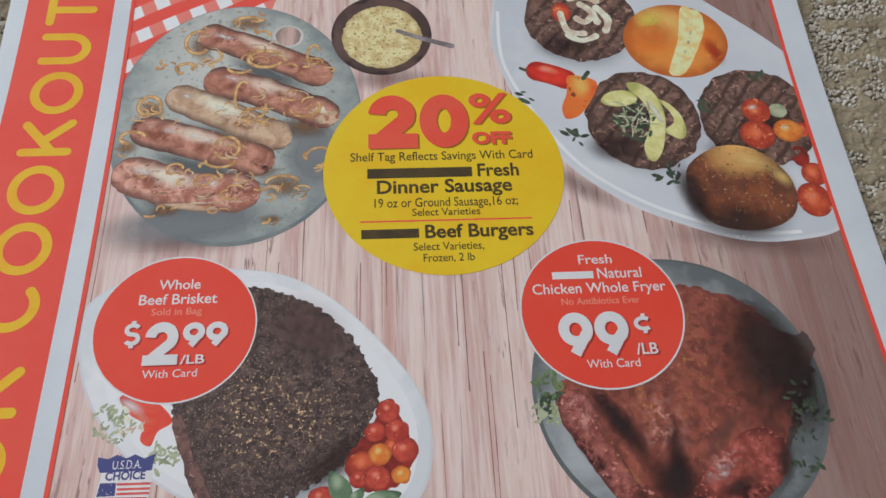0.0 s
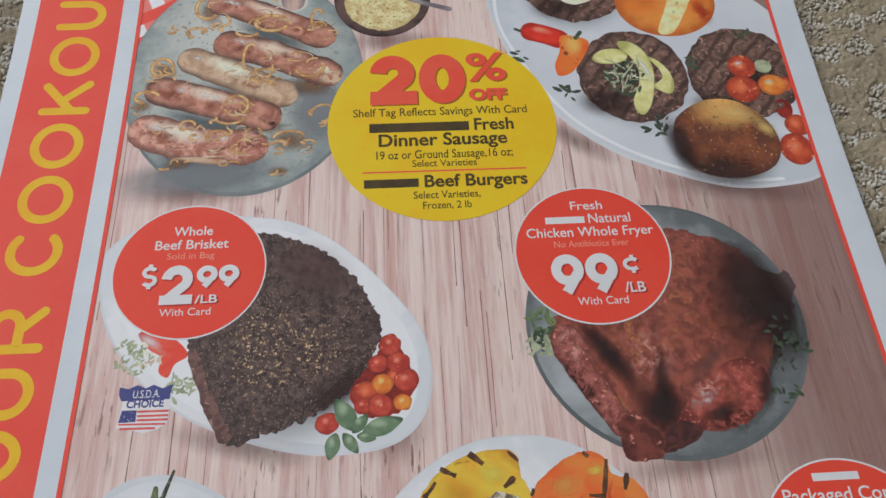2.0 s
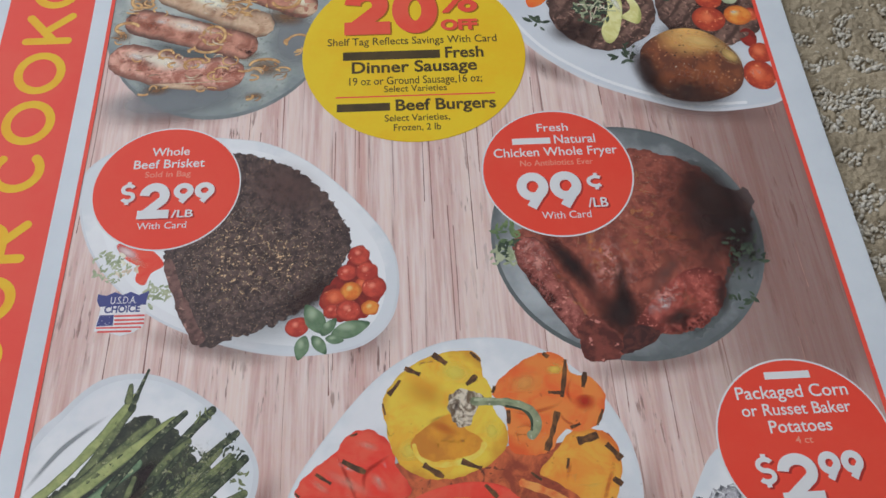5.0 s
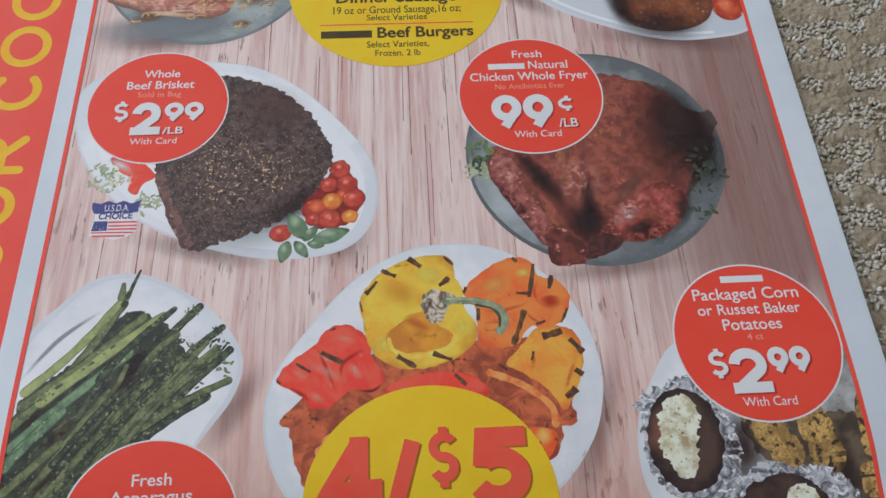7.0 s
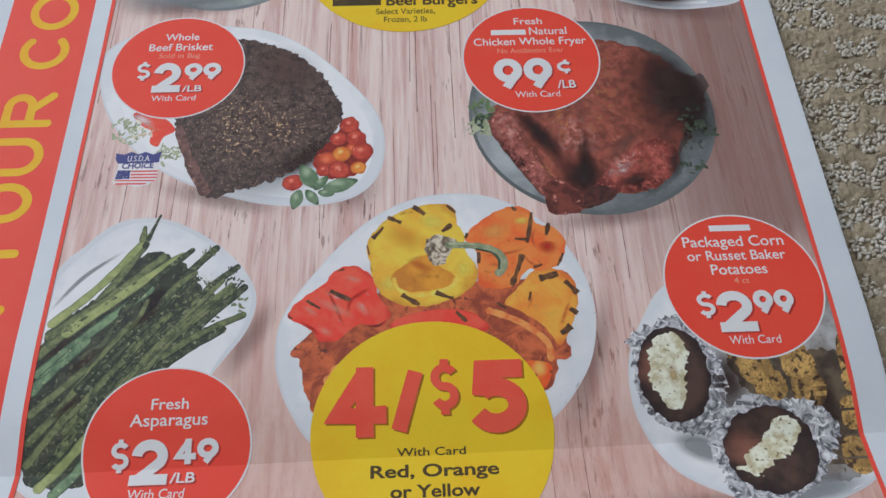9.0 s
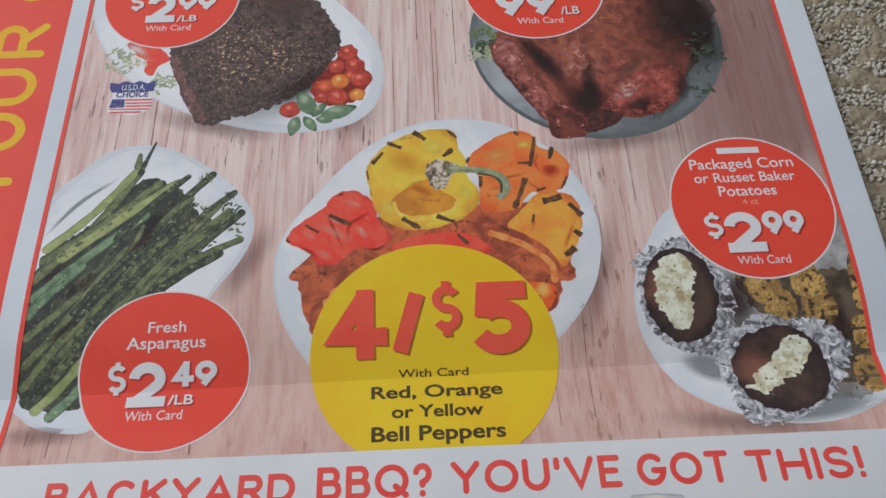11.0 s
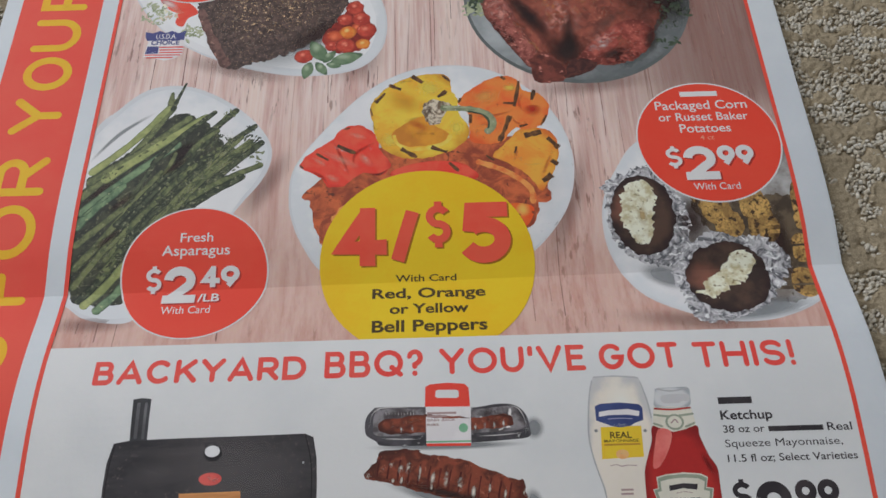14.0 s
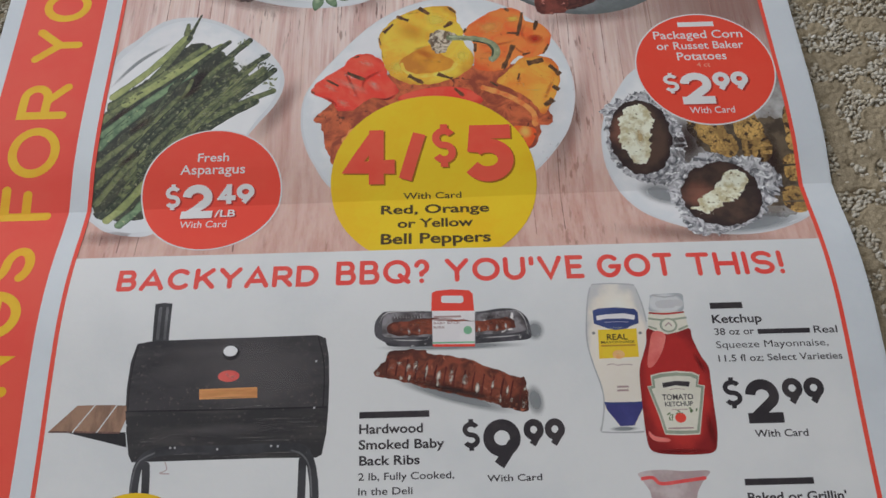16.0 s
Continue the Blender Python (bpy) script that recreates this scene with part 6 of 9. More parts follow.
poly("shield_head", shield, [(-100.3, 53.2), (-97.8, 52.6), (-95.6, 53.6), (-93.3, 52.6), (-91.2, 53.5), (-88.8, 52.4), (-86.1, 53.6), (-86.5, 50.8), (-86.5, 49.4), (-99.3, 49.3), (-100.2, 51.1)], SHIELD_BLUE, 5.5, smooth=False)
write(shield, 'U.S.D.A.', -96.4, -89.3, 50.0, 2.10, SHIELD_WHITE, 6, bold=0.0)
write(shield, 'CHOICE', -97.8, -88.0, 47.3, 2.2, SHIELD_BLUE, 6, bold=0.035)
poly("flag_canton", shield, [(-98.8, 46.8), (-94.9, 46.7), (-94.8, 43.6), (-99.3, 43.5)], SHIELD_BLUE, 5.5, smooth=False)
leaves("flag_stars", shield, -97.0, 45.2, 2.0, 16, 0.19, BRUSH, 6, 51)
poly("flag_stripe", shield, [(-94.8, 46.6), (-86.5, 46.5), (-86.4, 45.9), (-94.7, 46)], SHIELD_RED, 5.6, smooth=False)
poly("flag_stripe", shield, [(-94.6, 45.4), (-86.5, 45.3), (-86.4, 44.7), (-94.5, 44.8)], SHIELD_RED, 5.6, smooth=False)
poly("flag_stripe", shield, [(-94.6, 44.3), (-86.5, 44.2), (-86.4, 43.6), (-94.5, 43.7)], SHIELD_RED, 5.6, smooth=False)
poly("flag_stripe", shield, [(-99.3, 43.3), (-87, 43), (-87, 42.5), (-99.2, 42.8)], SHIELD_RED, 5.6, smooth=False)
poly("flag_stripe", shield, [(-98.8, 42.2), (-89.5, 42), (-89.4, 41.4), (-98.7, 41.6)], SHIELD_RED, 5.6, smooth=False)

chicken_plate = oval("chicken_plate", flyer, 51.5, 64.9, 40.2, 38.8, SLATE_EDGE, 2, label="printed dark grey plate with a whole roast chicken")
oval("plate_top", chicken_plate, 51.5, 65.2, 39.2, 37.7, SLATE, 2.5)
poly("dish_shade", chicken_plate, [(73.4, 89.2), (85.5, 83.2), (89.9, 68.8), (86.9, 55.6), (79.5, 43.3), (67.7, 33.4), (54, 32.6), (60.8, 63.3)], SLATE_EDGE, 2.8, torn=1.5)
poly("roast_chicken", chicken_plate, [(54, 94.7), (67.3, 92.7), (76.6, 88.2), (80.9, 81.6), (84.3, 72.5), (81.5, 59.1), (76, 46.5), (69.2, 36.5), (61.7, 33.7), (54.1, 33.3), (49.8, 30.7), (42.6, 28.2), (37.9, 26.6), (33.5, 28.2), (33, 33.6), (29.6, 38.2), (26, 44.3), (23.1, 50.5), (18.6, 57), (17.1, 63.6), (21.9, 70), (32.2, 74.7), (42.1, 85)], CHICKEN, 3.1, torn=1.2)
poly("chicken_flank", chicken_plate, [(78.8, 83.5), (85.2, 78.7), (91.3, 78.4), (90.3, 68.8), (83.8, 55.7), (76.9, 48), (74.3, 52.9), (76.9, 69.4)], CHICKEN_DIM, 3.0, torn=1.6)
oval("tone", chicken_plate, 76.5, 70.5, 16.4, 27.4, SOFT_DARK, 3.5, turn=8, n=36)
oval("tone", chicken_plate, 84.2, 66.3, 9.6, 19.2, DEEP_TONE, 3.5, turn=8, n=36)
oval("tone", chicken_plate, 78.8, 78.0, 9.0, 12.0, SOFT_DARK, 3.52, turn=20, n=36)
oval("tone", chicken_plate, 58.0, 74.9, 6.5, 21.0, CRISP_GOLD, 3.6, turn=-6, n=36)
oval("tone", chicken_plate, 53.5, 64.3, 5.7, 13.8, CRISP_GOLD, 3.62, turn=-14, n=36)
oval("tone", chicken_plate, 41.4, 60.5, 6.4, 12.6, CRISP_GOLD, 3.6, turn=20, n=36)
oval("tone", chicken_plate, 44.9, 55.5, 9.4, 12.6, CRISP_PINK, 3.61, turn=10, n=36)
oval("tone", chicken_plate, 65.0, 62.0, 9.0, 15.0, CRISP_BROWN, 3.6, turn=-10, n=36)
oval("tone", chicken_plate, 33.6, 56.3, 4.2, 17.5, DEEP_TONE, 3.7, turn=33, n=36)
oval("tone", chicken_plate, 60.6, 52.0, 3.0, 12.1, SOFT_SHADOW, 3.7, turn=-46, n=36)
oval("tone", chicken_plate, 45.6, 40.2, 9.9, 9.4, DEEP_TONE, 3.7, turn=0, n=36)
oval("tone", chicken_plate, 47.2, 47.0, 3.6, 13.1, SOFT_DARK, 3.65, turn=-4, n=36)
stroke("drumstick", chicken_plate, [(20.9, 65.4), (25.1, 53.6), (30.4, 43.3), (35.9, 33.5)], 5.2, CHICKEN_SKIN, 3.9, torn=0.2, taper=0.62)
oval("tone", chicken_plate, 23.2, 59.4, 4.7, 9.3, CRISP_PINK, 4.0, turn=25, n=36)
oval("tone", chicken_plate, 33.6, 43.6, 1.9, 9.1, CRISP_GOLD, 4.0, turn=32, n=36)
oval("tone", chicken_plate, 24.8, 48.1, 2.3, 13.4, CRISP_DARK, 4.0, turn=34, n=36)
oval("tone", chicken_plate, 29.8, 52.1, 2.0, 11.4, CRISP_BROWN, 4.0, turn=30, n=36)
poly("drumstick", chicken_plate, [(72.7, 53), (76.9, 48), (74.6, 41.2), (68.2, 35.6), (60.2, 33.8), (52.2, 34.9), (49.8, 37.5), (52.9, 41.5), (59.1, 47.3), (66.3, 52.5)], CHICKEN_LEG, 4.1, torn=0.8)
oval("tone", chicken_plate, 59.7, 45.0, 8.5, 4.2, CRISP_PINK, 4.25, turn=38, n=36)
oval("tone", chicken_plate, 57.3, 42.3, 5.1, 2.7, CRISP_WHITE, 4.27, turn=34, n=36)
oval("tone", chicken_plate, 67.3, 44.6, 8.0, 5.6, CRISP_BROWN, 4.25, turn=38, n=36)
oval("tone", chicken_plate, 62.0, 38.5, 9.0, 3.4, SOFT_DARK, 4.24, turn=20, n=36)
oval("tone", chicken_plate, 65.3, 36.1, 9.0, 3.6, CRISP_DARK, 4.25, turn=18, n=36)
oval("tone", chicken_plate, 75.3, 44.5, 3.2, 8.0, SOFT_DARK, 4.25, turn=-14, n=36)
poly("leg_end", chicken_plate, [(34.3, 39.4), (40.1, 38.4), (44.3, 33.1), (44.2, 28.8), (39.4, 26.5), (34.5, 27.6), (32.8, 32.2)], BONE, 4.4, torn=1.2)
poly("leg_end", chicken_plate, [(48, 36.5), (54.5, 35.2), (54.7, 32.6), (49.6, 29.7), (44.2, 28.5), (45.1, 33)], CHICKEN_DARK, 4.3, torn=1)
leaves("herb_sprig", chicken_plate, 15.9, 66.9, 3.8, 22, 1.42, GREEN_MID, 3.0, 61)
leaves("herb_sprig", chicken_plate, 14.5, 58.8, 4.0, 26, 1.39, GREEN_PALE, 3.0, 62)
leaves("herb_sprig", chicken_plate, 16.1, 62.0, 3.4, 20, 1.40, GREEN_DARK, 3.0, 63)
leaves("herb_sprig", chicken_plate, 85.0, 59.9, 5.8, 34, 0.95, GREEN_DARK, 3.6, 64)
leaves("herb_sprig", chicken_plate, 82.5, 52.6, 4.7, 16, 0.8, GREEN_DARK, 3.0, 65)
leaves("herb_sprig", chicken_plate, 81.0, 43.2, 3.7, 9, 1.38, GREEN_DARK, 3.0, 66)
leaves("herb_sprig", chicken_plate, 89.3, 55.5, 2.5, 5, 1.42, GREEN_DARK, 3.0, 67)

asparagus_plate = poly("asparagus_plate", flyer, [(-111.5, 9.2), (-104.2, 20.5), (-96.4, 27.8), (-87.4, 29.6), (-78.8, 28), (-68.1, 22.1), (-59.1, 14.2), (-53.5, 5.9), (-52.6, -1.2), (-55.1, -8.5), (-59.6, -14.8), (-65, -22.1), (-73.3, -30.8), (-86.9, -47.6), (-90, -53.1), (-96.3, -53.7), (-104.6, -51.7), (-110.6, -47.6), (-117.4, -44.7), (-113.4, -29.4)], PLATE_EDGE, 2, label="printed white square plate of roasted asparagus spears")
poly("plate_top", asparagus_plate, [(-112.3, 4), (-102.5, 19.8), (-95.3, 26.2), (-87.2, 28.1), (-78.6, 26.4), (-68.6, 20.6), (-60.1, 12.9), (-54.7, 5.5), (-54, -0.8), (-56.4, -7.8), (-61.1, -14.8), (-66.4, -23.6), (-73.3, -30.8), (-87, -46.8), (-90.3, -51.8), (-96.7, -52.4), (-104.9, -50.3), (-111, -46.3), (-117.4, -44.7), (-113.4, -29.4)], PLATE, 2.4)
stroke("dish_shade", asparagus_plate, [(-111.2, -1.2), (-102.4, 10.7), (-90.9, 19.5)], 1.0, DISH_SHADE, 2.6)
# dark printed shape for the deep shade between the spears
poly("spear_shade", asparagus_plate, [(-109.4, -6.3), (-97.9, 3.5), (-85.7, 17.4), (-76.4, 15.3), (-70.8, 9.7), (-66.7, 1.6), (-68, -7.7), (-73.3, -15.6), (-81.4, -24.6), (-87.9, -33.2), (-94.5, -41.4), (-87.9, -45.9), (-97.6, -47.7), (-109.8, -45.1), (-111.6, -26.6)], SPEAR_DEEP, 2.9, torn=1)
stroke("asparagus_spear", asparagus_plate, [(-112.4, -14.3), (-97.6, 1.8), (-85.9, 21.6)], 1.53, SPEAR, 3.2, torn=0.25, taper=0.8)
stroke("asparagus_spear", asparagus_plate, [(-109.7, -4.6), (-97.1, 7.9), (-85.3, 24)], 1.41, SPEAR_LIGHT, 3.2, torn=0.25, taper=0.8)
stroke("asparagus_spear", asparagus_plate, [(-109.8, -7.9), (-94.7, 3.4), (-79.9, 16.9)], 1.55, SPEAR, 3.2, torn=0.25, taper=0.8)
stroke("asparagus_spear", asparagus_plate, [(-105.3, -7.3), (-90.2, 5), (-74.1, 17.1)], 1.71, SPEAR_LIGHT, 3.2, torn=0.25, taper=0.8)
stroke("asparagus_spear", asparagus_plate, [(-110.7, -19), (-97.7, -6.7), (-82.2, 6.8)], 1.67, SPEAR_BLUE, 3.2, torn=0.25, taper=0.8)
stroke("asparagus_spear", asparagus_plate, [(-111.4, -23.6), (-105.2, -16.1), (-97.4, -8.4)], 1.65, SPEAR_BLUE, 3.2, torn=0.25, taper=0.8)
stroke("asparagus_spear", asparagus_plate, [(-110.7, -29.5), (-101.4, -20.9), (-88.8, -8.7)], 1.33, SPEAR, 3.2, torn=0.25, taper=0.8)
stroke("asparagus_spear", asparagus_plate, [(-110.3, -36.7), (-101.9, -26.9), (-92.2, -11.8), (-86.5, -3.8)], 1.32, SPEAR, 3.2, torn=0.25, taper=0.8)
stroke("asparagus_spear", asparagus_plate, [(-110, -42.3), (-98.9, -27), (-86.5, -8.7)], 1.31, SPEAR, 3.2, torn=0.25, taper=0.8)
stroke("asparagus_spear", asparagus_plate, [(-107.9, -46.6), (-96.7, -32.9), (-83.4, -8.8), (-77.4, 4.5)], 1.31, SPEAR_DARK, 3.2, torn=0.25, taper=0.8)
stroke("asparagus_spear", asparagus_plate, [(-106, -48.4), (-95, -35.8), (-84.8, -21.4)], 1.44, SPEAR_LIGHT, 3.2, torn=0.25, taper=0.8)
stroke("asparagus_spear", asparagus_plate, [(-101.8, -50.3), (-94.5, -41.4), (-86.7, -30.3)], 1.58, SPEAR_BLUE, 3.2, torn=0.25, taper=0.8)
stroke("asparagus_spear", asparagus_plate, [(-102.6, -40.4), (-91.9, -24.2), (-82.9, -12.1)], 1.31, SPEAR, 3.2, torn=0.25, taper=0.8)
stroke("asparagus_spear", asparagus_plate, [(-97.1, -30), (-86, -12), (-73, 7.9)], 1.34, SPEAR_DARK, 3.2, torn=0.25, taper=0.8)
stroke("asparagus_spear", asparagus_plate, [(-101, -34.2), (-87.1, -15.2), (-78.1, -2.3)], 1.18, SPEAR, 3.2, torn=0.25, taper=0.8)
stroke("asparagus_spear", asparagus_plate, [(-94.5, -27.1), (-78.7, -9), (-64.6, 4.1)], 1.34, SPEAR_DARK, 3.2, torn=0.25, taper=0.8)
stroke("asparagus_spear", asparagus_plate, [(-90.6, -22.8), (-75.6, -9.1), (-58.3, 5.7)], 1.36, SPEAR, 3.2, torn=0.25, taper=0.8)
stroke("asparagus_spear", asparagus_plate, [(-91.7, -25.8), (-75.2, -12.4), (-55.5, 6.5)], 1.35, SPEAR_DARK, 3.2, torn=0.25, taper=0.8)
stroke("asparagus_spear", asparagus_plate, [(-88.9, -24.3), (-72.3, -10.8), (-55, -2.3)], 1.35, SPEAR, 3.2, torn=0.25, taper=0.8)
stroke("asparagus_spear", asparagus_plate, [(-83.2, -21.5), (-70.6, -12.5), (-60.3, -6.3)], 1.36, SPEAR_DARK, 3.2, torn=0.25, taper=0.8)
stroke("asparagus_spear", asparagus_plate, [(-83.4, -8.8), (-74.6, 8), (-64.8, 19.5)], 1.4, SPEAR_DARK, 3.2, torn=0.25, taper=0.8)
stroke("asparagus_spear", asparagus_plate, [(-86, -12), (-77.4, 4.5), (-70.2, 11.4)], 1.24, SPEAR, 3.2, torn=0.25, taper=0.8)
stroke("asparagus_spear", asparagus_plate, [(-77.2, -9.1), (-67.8, 4.2), (-58.1, 12.9)], 1.25, SPEAR_DARK, 3.2, torn=0.25, taper=0.8)
stroke("asparagus_spear", asparagus_plate, [(-81, -15.4), (-70.1, -2.6), (-61.2, 2.3)], 1.07, SPEAR_DARK, 3.2, torn=0.25, taper=0.8)
stroke("asparagus_spear", asparagus_plate, [(-90.7, -1.9), (-82.7, 8.3), (-71.9, 18.8)], 1.11, SPEAR_DARK, 3.2, torn=0.25, taper=0.8)
stroke("asparagus_spear", asparagus_plate, [(-87.7, -8.7), (-85, -3), (-83.2, 3)], 0.93, SPEAR, 3.2, torn=0.25, taper=0.8)
stroke("asparagus_spear", asparagus_plate, [(-97.6, -16.4), (-94.5, -11.7), (-89.9, -1.9)], 1.07, SPEAR_DARK, 3.2, torn=0.25, taper=0.8)
stroke("asparagus_spear", asparagus_plate, [(-97.7, -21.3), (-89.4, -10.6), (-80.7, -0.2)], 0.79, SPEAR, 3.2, torn=0.25, taper=0.8)
stroke("asparagus_spear", asparagus_plate, [(-85, -17.8), (-74.8, -3.3), (-63.7, 8.1)], 0.95, SPEAR_DARK, 3.2, torn=0.25, taper=0.8)
stroke("asparagus_spear", asparagus_plate, [(-91.2, -24.9), (-78.6, -7.7), (-65, 6.7)], 0.84, SPEAR, 3.2, torn=0.25, taper=0.8)
stroke("asparagus_spear", asparagus_plate, [(-87.3, -19.2), (-76.5, -6), (-65.3, 7.7)], 1.04, SPEAR_DARK, 3.2, torn=0.25, taper=0.8)
stroke("asparagus_spear", asparagus_plate, [(-97.1, -20.6), (-89.1, -10.2), (-80.8, -0.4)], 0.9, SPEAR_DARK, 3.2, torn=0.25, taper=0.8)
stroke("asparagus_spear", asparagus_plate, [(-100.2, -30), (-92, -20.5), (-83.7, -10.5)], 0.93, SPEAR, 3.2, torn=0.25, taper=0.8)
stroke("asparagus_spear", asparagus_plate, [(-89.3, -24.2), (-81.1, -14.6), (-72.6, -4.4)], 0.94, SPEAR, 3.2, torn=0.25, taper=0.8)
stroke("asparagus_spear", asparagus_plate, [(-99.2, -23.2), (-89, -9.9), (-78.2, 2.7)], 0.92, SPEAR_DARK, 3.2, torn=0.25, taper=0.8)
stroke("asparagus_spear", asparagus_plate, [(-94.9, -20.4), (-86.4, -9.7), (-77.6, 1)], 0.79, SPEAR_DARK, 3.2, torn=0.25, taper=0.8)
stroke("asparagus_spear", asparagus_plate, [(-95.1, -25.7), (-83.7, -10.9), (-71.6, 2.8)], 0.98, SPEAR_DARK, 3.2, torn=0.25, taper=0.8)
stroke("asparagus_spear", asparagus_plate, [(-98.7, -26.2), (-88.3, -11.7), (-77.1, 0.1)], 1.09, SPEAR_DARK, 3.2, torn=0.25, taper=0.8)
stroke("asparagus_spear", asparagus_plate, [(-82.9, -16.1), (-72.8, -3.7), (-62.1, 8.6)], 0.88, SPEAR, 3.2, torn=0.25, taper=0.8)
stroke("asparagus_spear", asparagus_plate, [(-96.2, -25.7), (-86.3, -13.6), (-76, -1.3)], 1.08, SPEAR, 3.2, torn=0.25, taper=0.8)
stroke("asparagus_spear", asparagus_plate, [(-87.7, -23.5), (-74.2, -6.8), (-59.6, 7.3)], 0.76, SPEAR, 3.2, torn=0.25, taper=0.8)
stroke("asparagus_spear", asparagus_plate, [(-95, -28.9), (-82.9, -13.1), (-70, 0.9)], 0.81, SPEAR_DARK, 3.2, torn=0.25, taper=0.8)
stroke("asparagus_spear", asparagus_plate, [(-82.6, -20), (-71.2, -5.1), (-59, 6.9)], 0.79, SPEAR, 3.2, torn=0.25, taper=0.8)
stroke("spear_tip", asparagus_plate, [(-86.8, 19.3), (-85.1, 24.9), (-83.2, 30.7)], 0.83, SPEAR_DARK, 4.2, taper=0.4)
stroke("spear_tip", asparagus_plate, [(-87.5, 21.2), (-87.4, 26.9)], 1.33, SPEAR, 4.2, taper=0.4)
leaves("bud_scale", asparagus_plate, -69.8, 7.8, 3.6, 26, 0.70, SPEAR_DARK, 4.3, 71)
leaves("bud_scale", asparagus_plate, -67.5, 16.8, 2.2, 14, 0.71, SPEAR, 4.3, 72)
leaves("bud_scale", asparagus_plate, -61.0, 9.3, 3.3, 20, 0.71, SPEAR_DARK, 4.3, 73)
leaves("bud_scale", asparagus_plate, -57.0, 0.4, 2.5, 16, 0.69, SPEAR, 4.3, 74)
leaves("bud_scale", asparagus_plate, -67.0, -2.7, 4.6, 24, 0.68, SPEAR_DARK, 4.3, 75)
leaves("bud_scale", asparagus_plate, -72.4, 2.6, 3.8, 20, 0.69, SPEAR, 4.3, 76)
leaves("bud_scale", asparagus_plate, -58.4, 6.6, 2.5, 12, 0.70, SPEAR_DARK, 4.3, 77)
for tx, ty, rx, ry, ta in ((-68, 3, 13, 8, 42), (-75, -8, 16, 6, 44), (-92, -30, 14, 5, 50), (-104, -34, 5, 14, -30), (-97, -14, 12, 3, 42)):
    oval("tone", asparagus_plate, tx, ty, rx, ry, CRISP_LEAF, 4.28, turn=ta, n=36)
oval("tone", asparagus_plate, -80.5, 3.0, 7.0, 4.0, DEEP_TONE, 3.1, turn=40, n=36)
oval("tone", asparagus_plate, -104.5, -11.4, 7.7, 5.1, SOFT_DARK, 3.15, turn=30, n=36)
oval("tone", asparagus_plate, -97.8, -14.8, 6.7, 1.7, SOFT_DARK, 4.25, turn=40, n=36)
oval("tone", asparagus_plate, -82.8, -2.2, 7.0, 1.7, SOFT_DARK, 4.25, turn=40, n=36)
oval("tone", asparagus_plate, -100.4, -26.9, 6.6, 1.6, SOFT_DARK, 4.25, turn=40, n=36)

pepper_plate = poly("pepper_plate", flyer, [(-46.2, -14.9), (-44.8, -3.5), (-35.9, 10.3), (-23, 24.8), (-9.3, 33), (4.6, 35.2), (18.3, 32.9), (31.4, 24.4), (40.1, 11.8), (43.5, -3), (41.4, -17.1), (35.6, -27.3), (27.3, -35.6), (13, -45.3), (-4.8, -49), (-25.4, -43.8), (-35.8, -38.5), (-41.2, -31.1), (-44.6, -23.6)], PLATE_EDGE, 2, label="printed white oval plate of grilled bell peppers")
poly("plate_top", pepper_plate, [(-45.5, -14.6), (-44.2, -3.2), (-35.4, 10.3), (-22.7, 24.7), (-9.2, 32.7), (4.5, 34.8), (18, 32.6), (30.9, 24.2), (39.5, 11.8), (42.8, -2.8), (40.8, -16.7), (35.1, -26.8), (26.9, -34.9), (12.9, -44.4), (-4.8, -48.1), (-25.1, -43), (-35.4, -37.8), (-40.6, -30.6), (-44, -23.1)], PLATE, 2.4)
oval("dish_shade", pepper_plate, -0.4, -8.9, 44.0, 27.2, DISH_SHADE, 2.6)
poly("roasted_pepper", pepper_plate, [(-38.5, -10.4), (-25.7, -6.7), (-13.1, -3.2), (-0.2, -1.5), (12.7, -0.2), (23.4, -7.5), (31.2, -17.5), (28, -26.8), (17.4, -24.9), (-13.2, -17.6), (-32.2, -31.4), (-36.8, -26.9), (-38.9, -19.9)], ROAST, 3, torn=0.6)
stroke("roasted_strip", pepper_plate, [(-25.6, -17.2), (-28.6, -20.3), (-31.5, -24.8)], 2.16, ROAST_LIGHT, 3.3, torn=0.4)
poly("red_strip", pepper_plate, [(-14.7, -7), (-8.3, -4), (1.3, -2.8), (9.3, -4.6), (13.1, -9.1), (5.8, -10.5), (-10, -10.7)], RED_PEPPER, 3.4)
stroke("roasted_strip", pepper_plate, [(10.2, -2.8), (19.5, -7), (26.9, -12.6), (29.9, -19.1)], 3.2, ROAST, 3.5, torn=0.2)
stroke("roasted_strip", pepper_plate, [(12.5, -3.4), (21.8, -7.4), (28.9, -13.4), (29.5, -19.1)], 0.96, ROAST_LIGHT, 3.7, torn=0.3)
poly("roasted_strip", pepper_plate, [(22.5, -18.8), (29.4, -19.9), (28.1, -25.3), (24.9, -26.7), (22.9, -22.8)], ORANGE, 3.4)
poly("roasted_bed", pepper_plate, [(-25.0, -0.0), (-14.6, 3.4), (-2.4, 1.9), (10.1, 5.3), (24.2, 5.8), (36.9, 7.3), (38.0, -2.5), (34.7, -11.6), (28.7, -19.3), (-36.5, -16.8), (-37.6, -9.7)], ROAST, 3.02, torn=0.6)
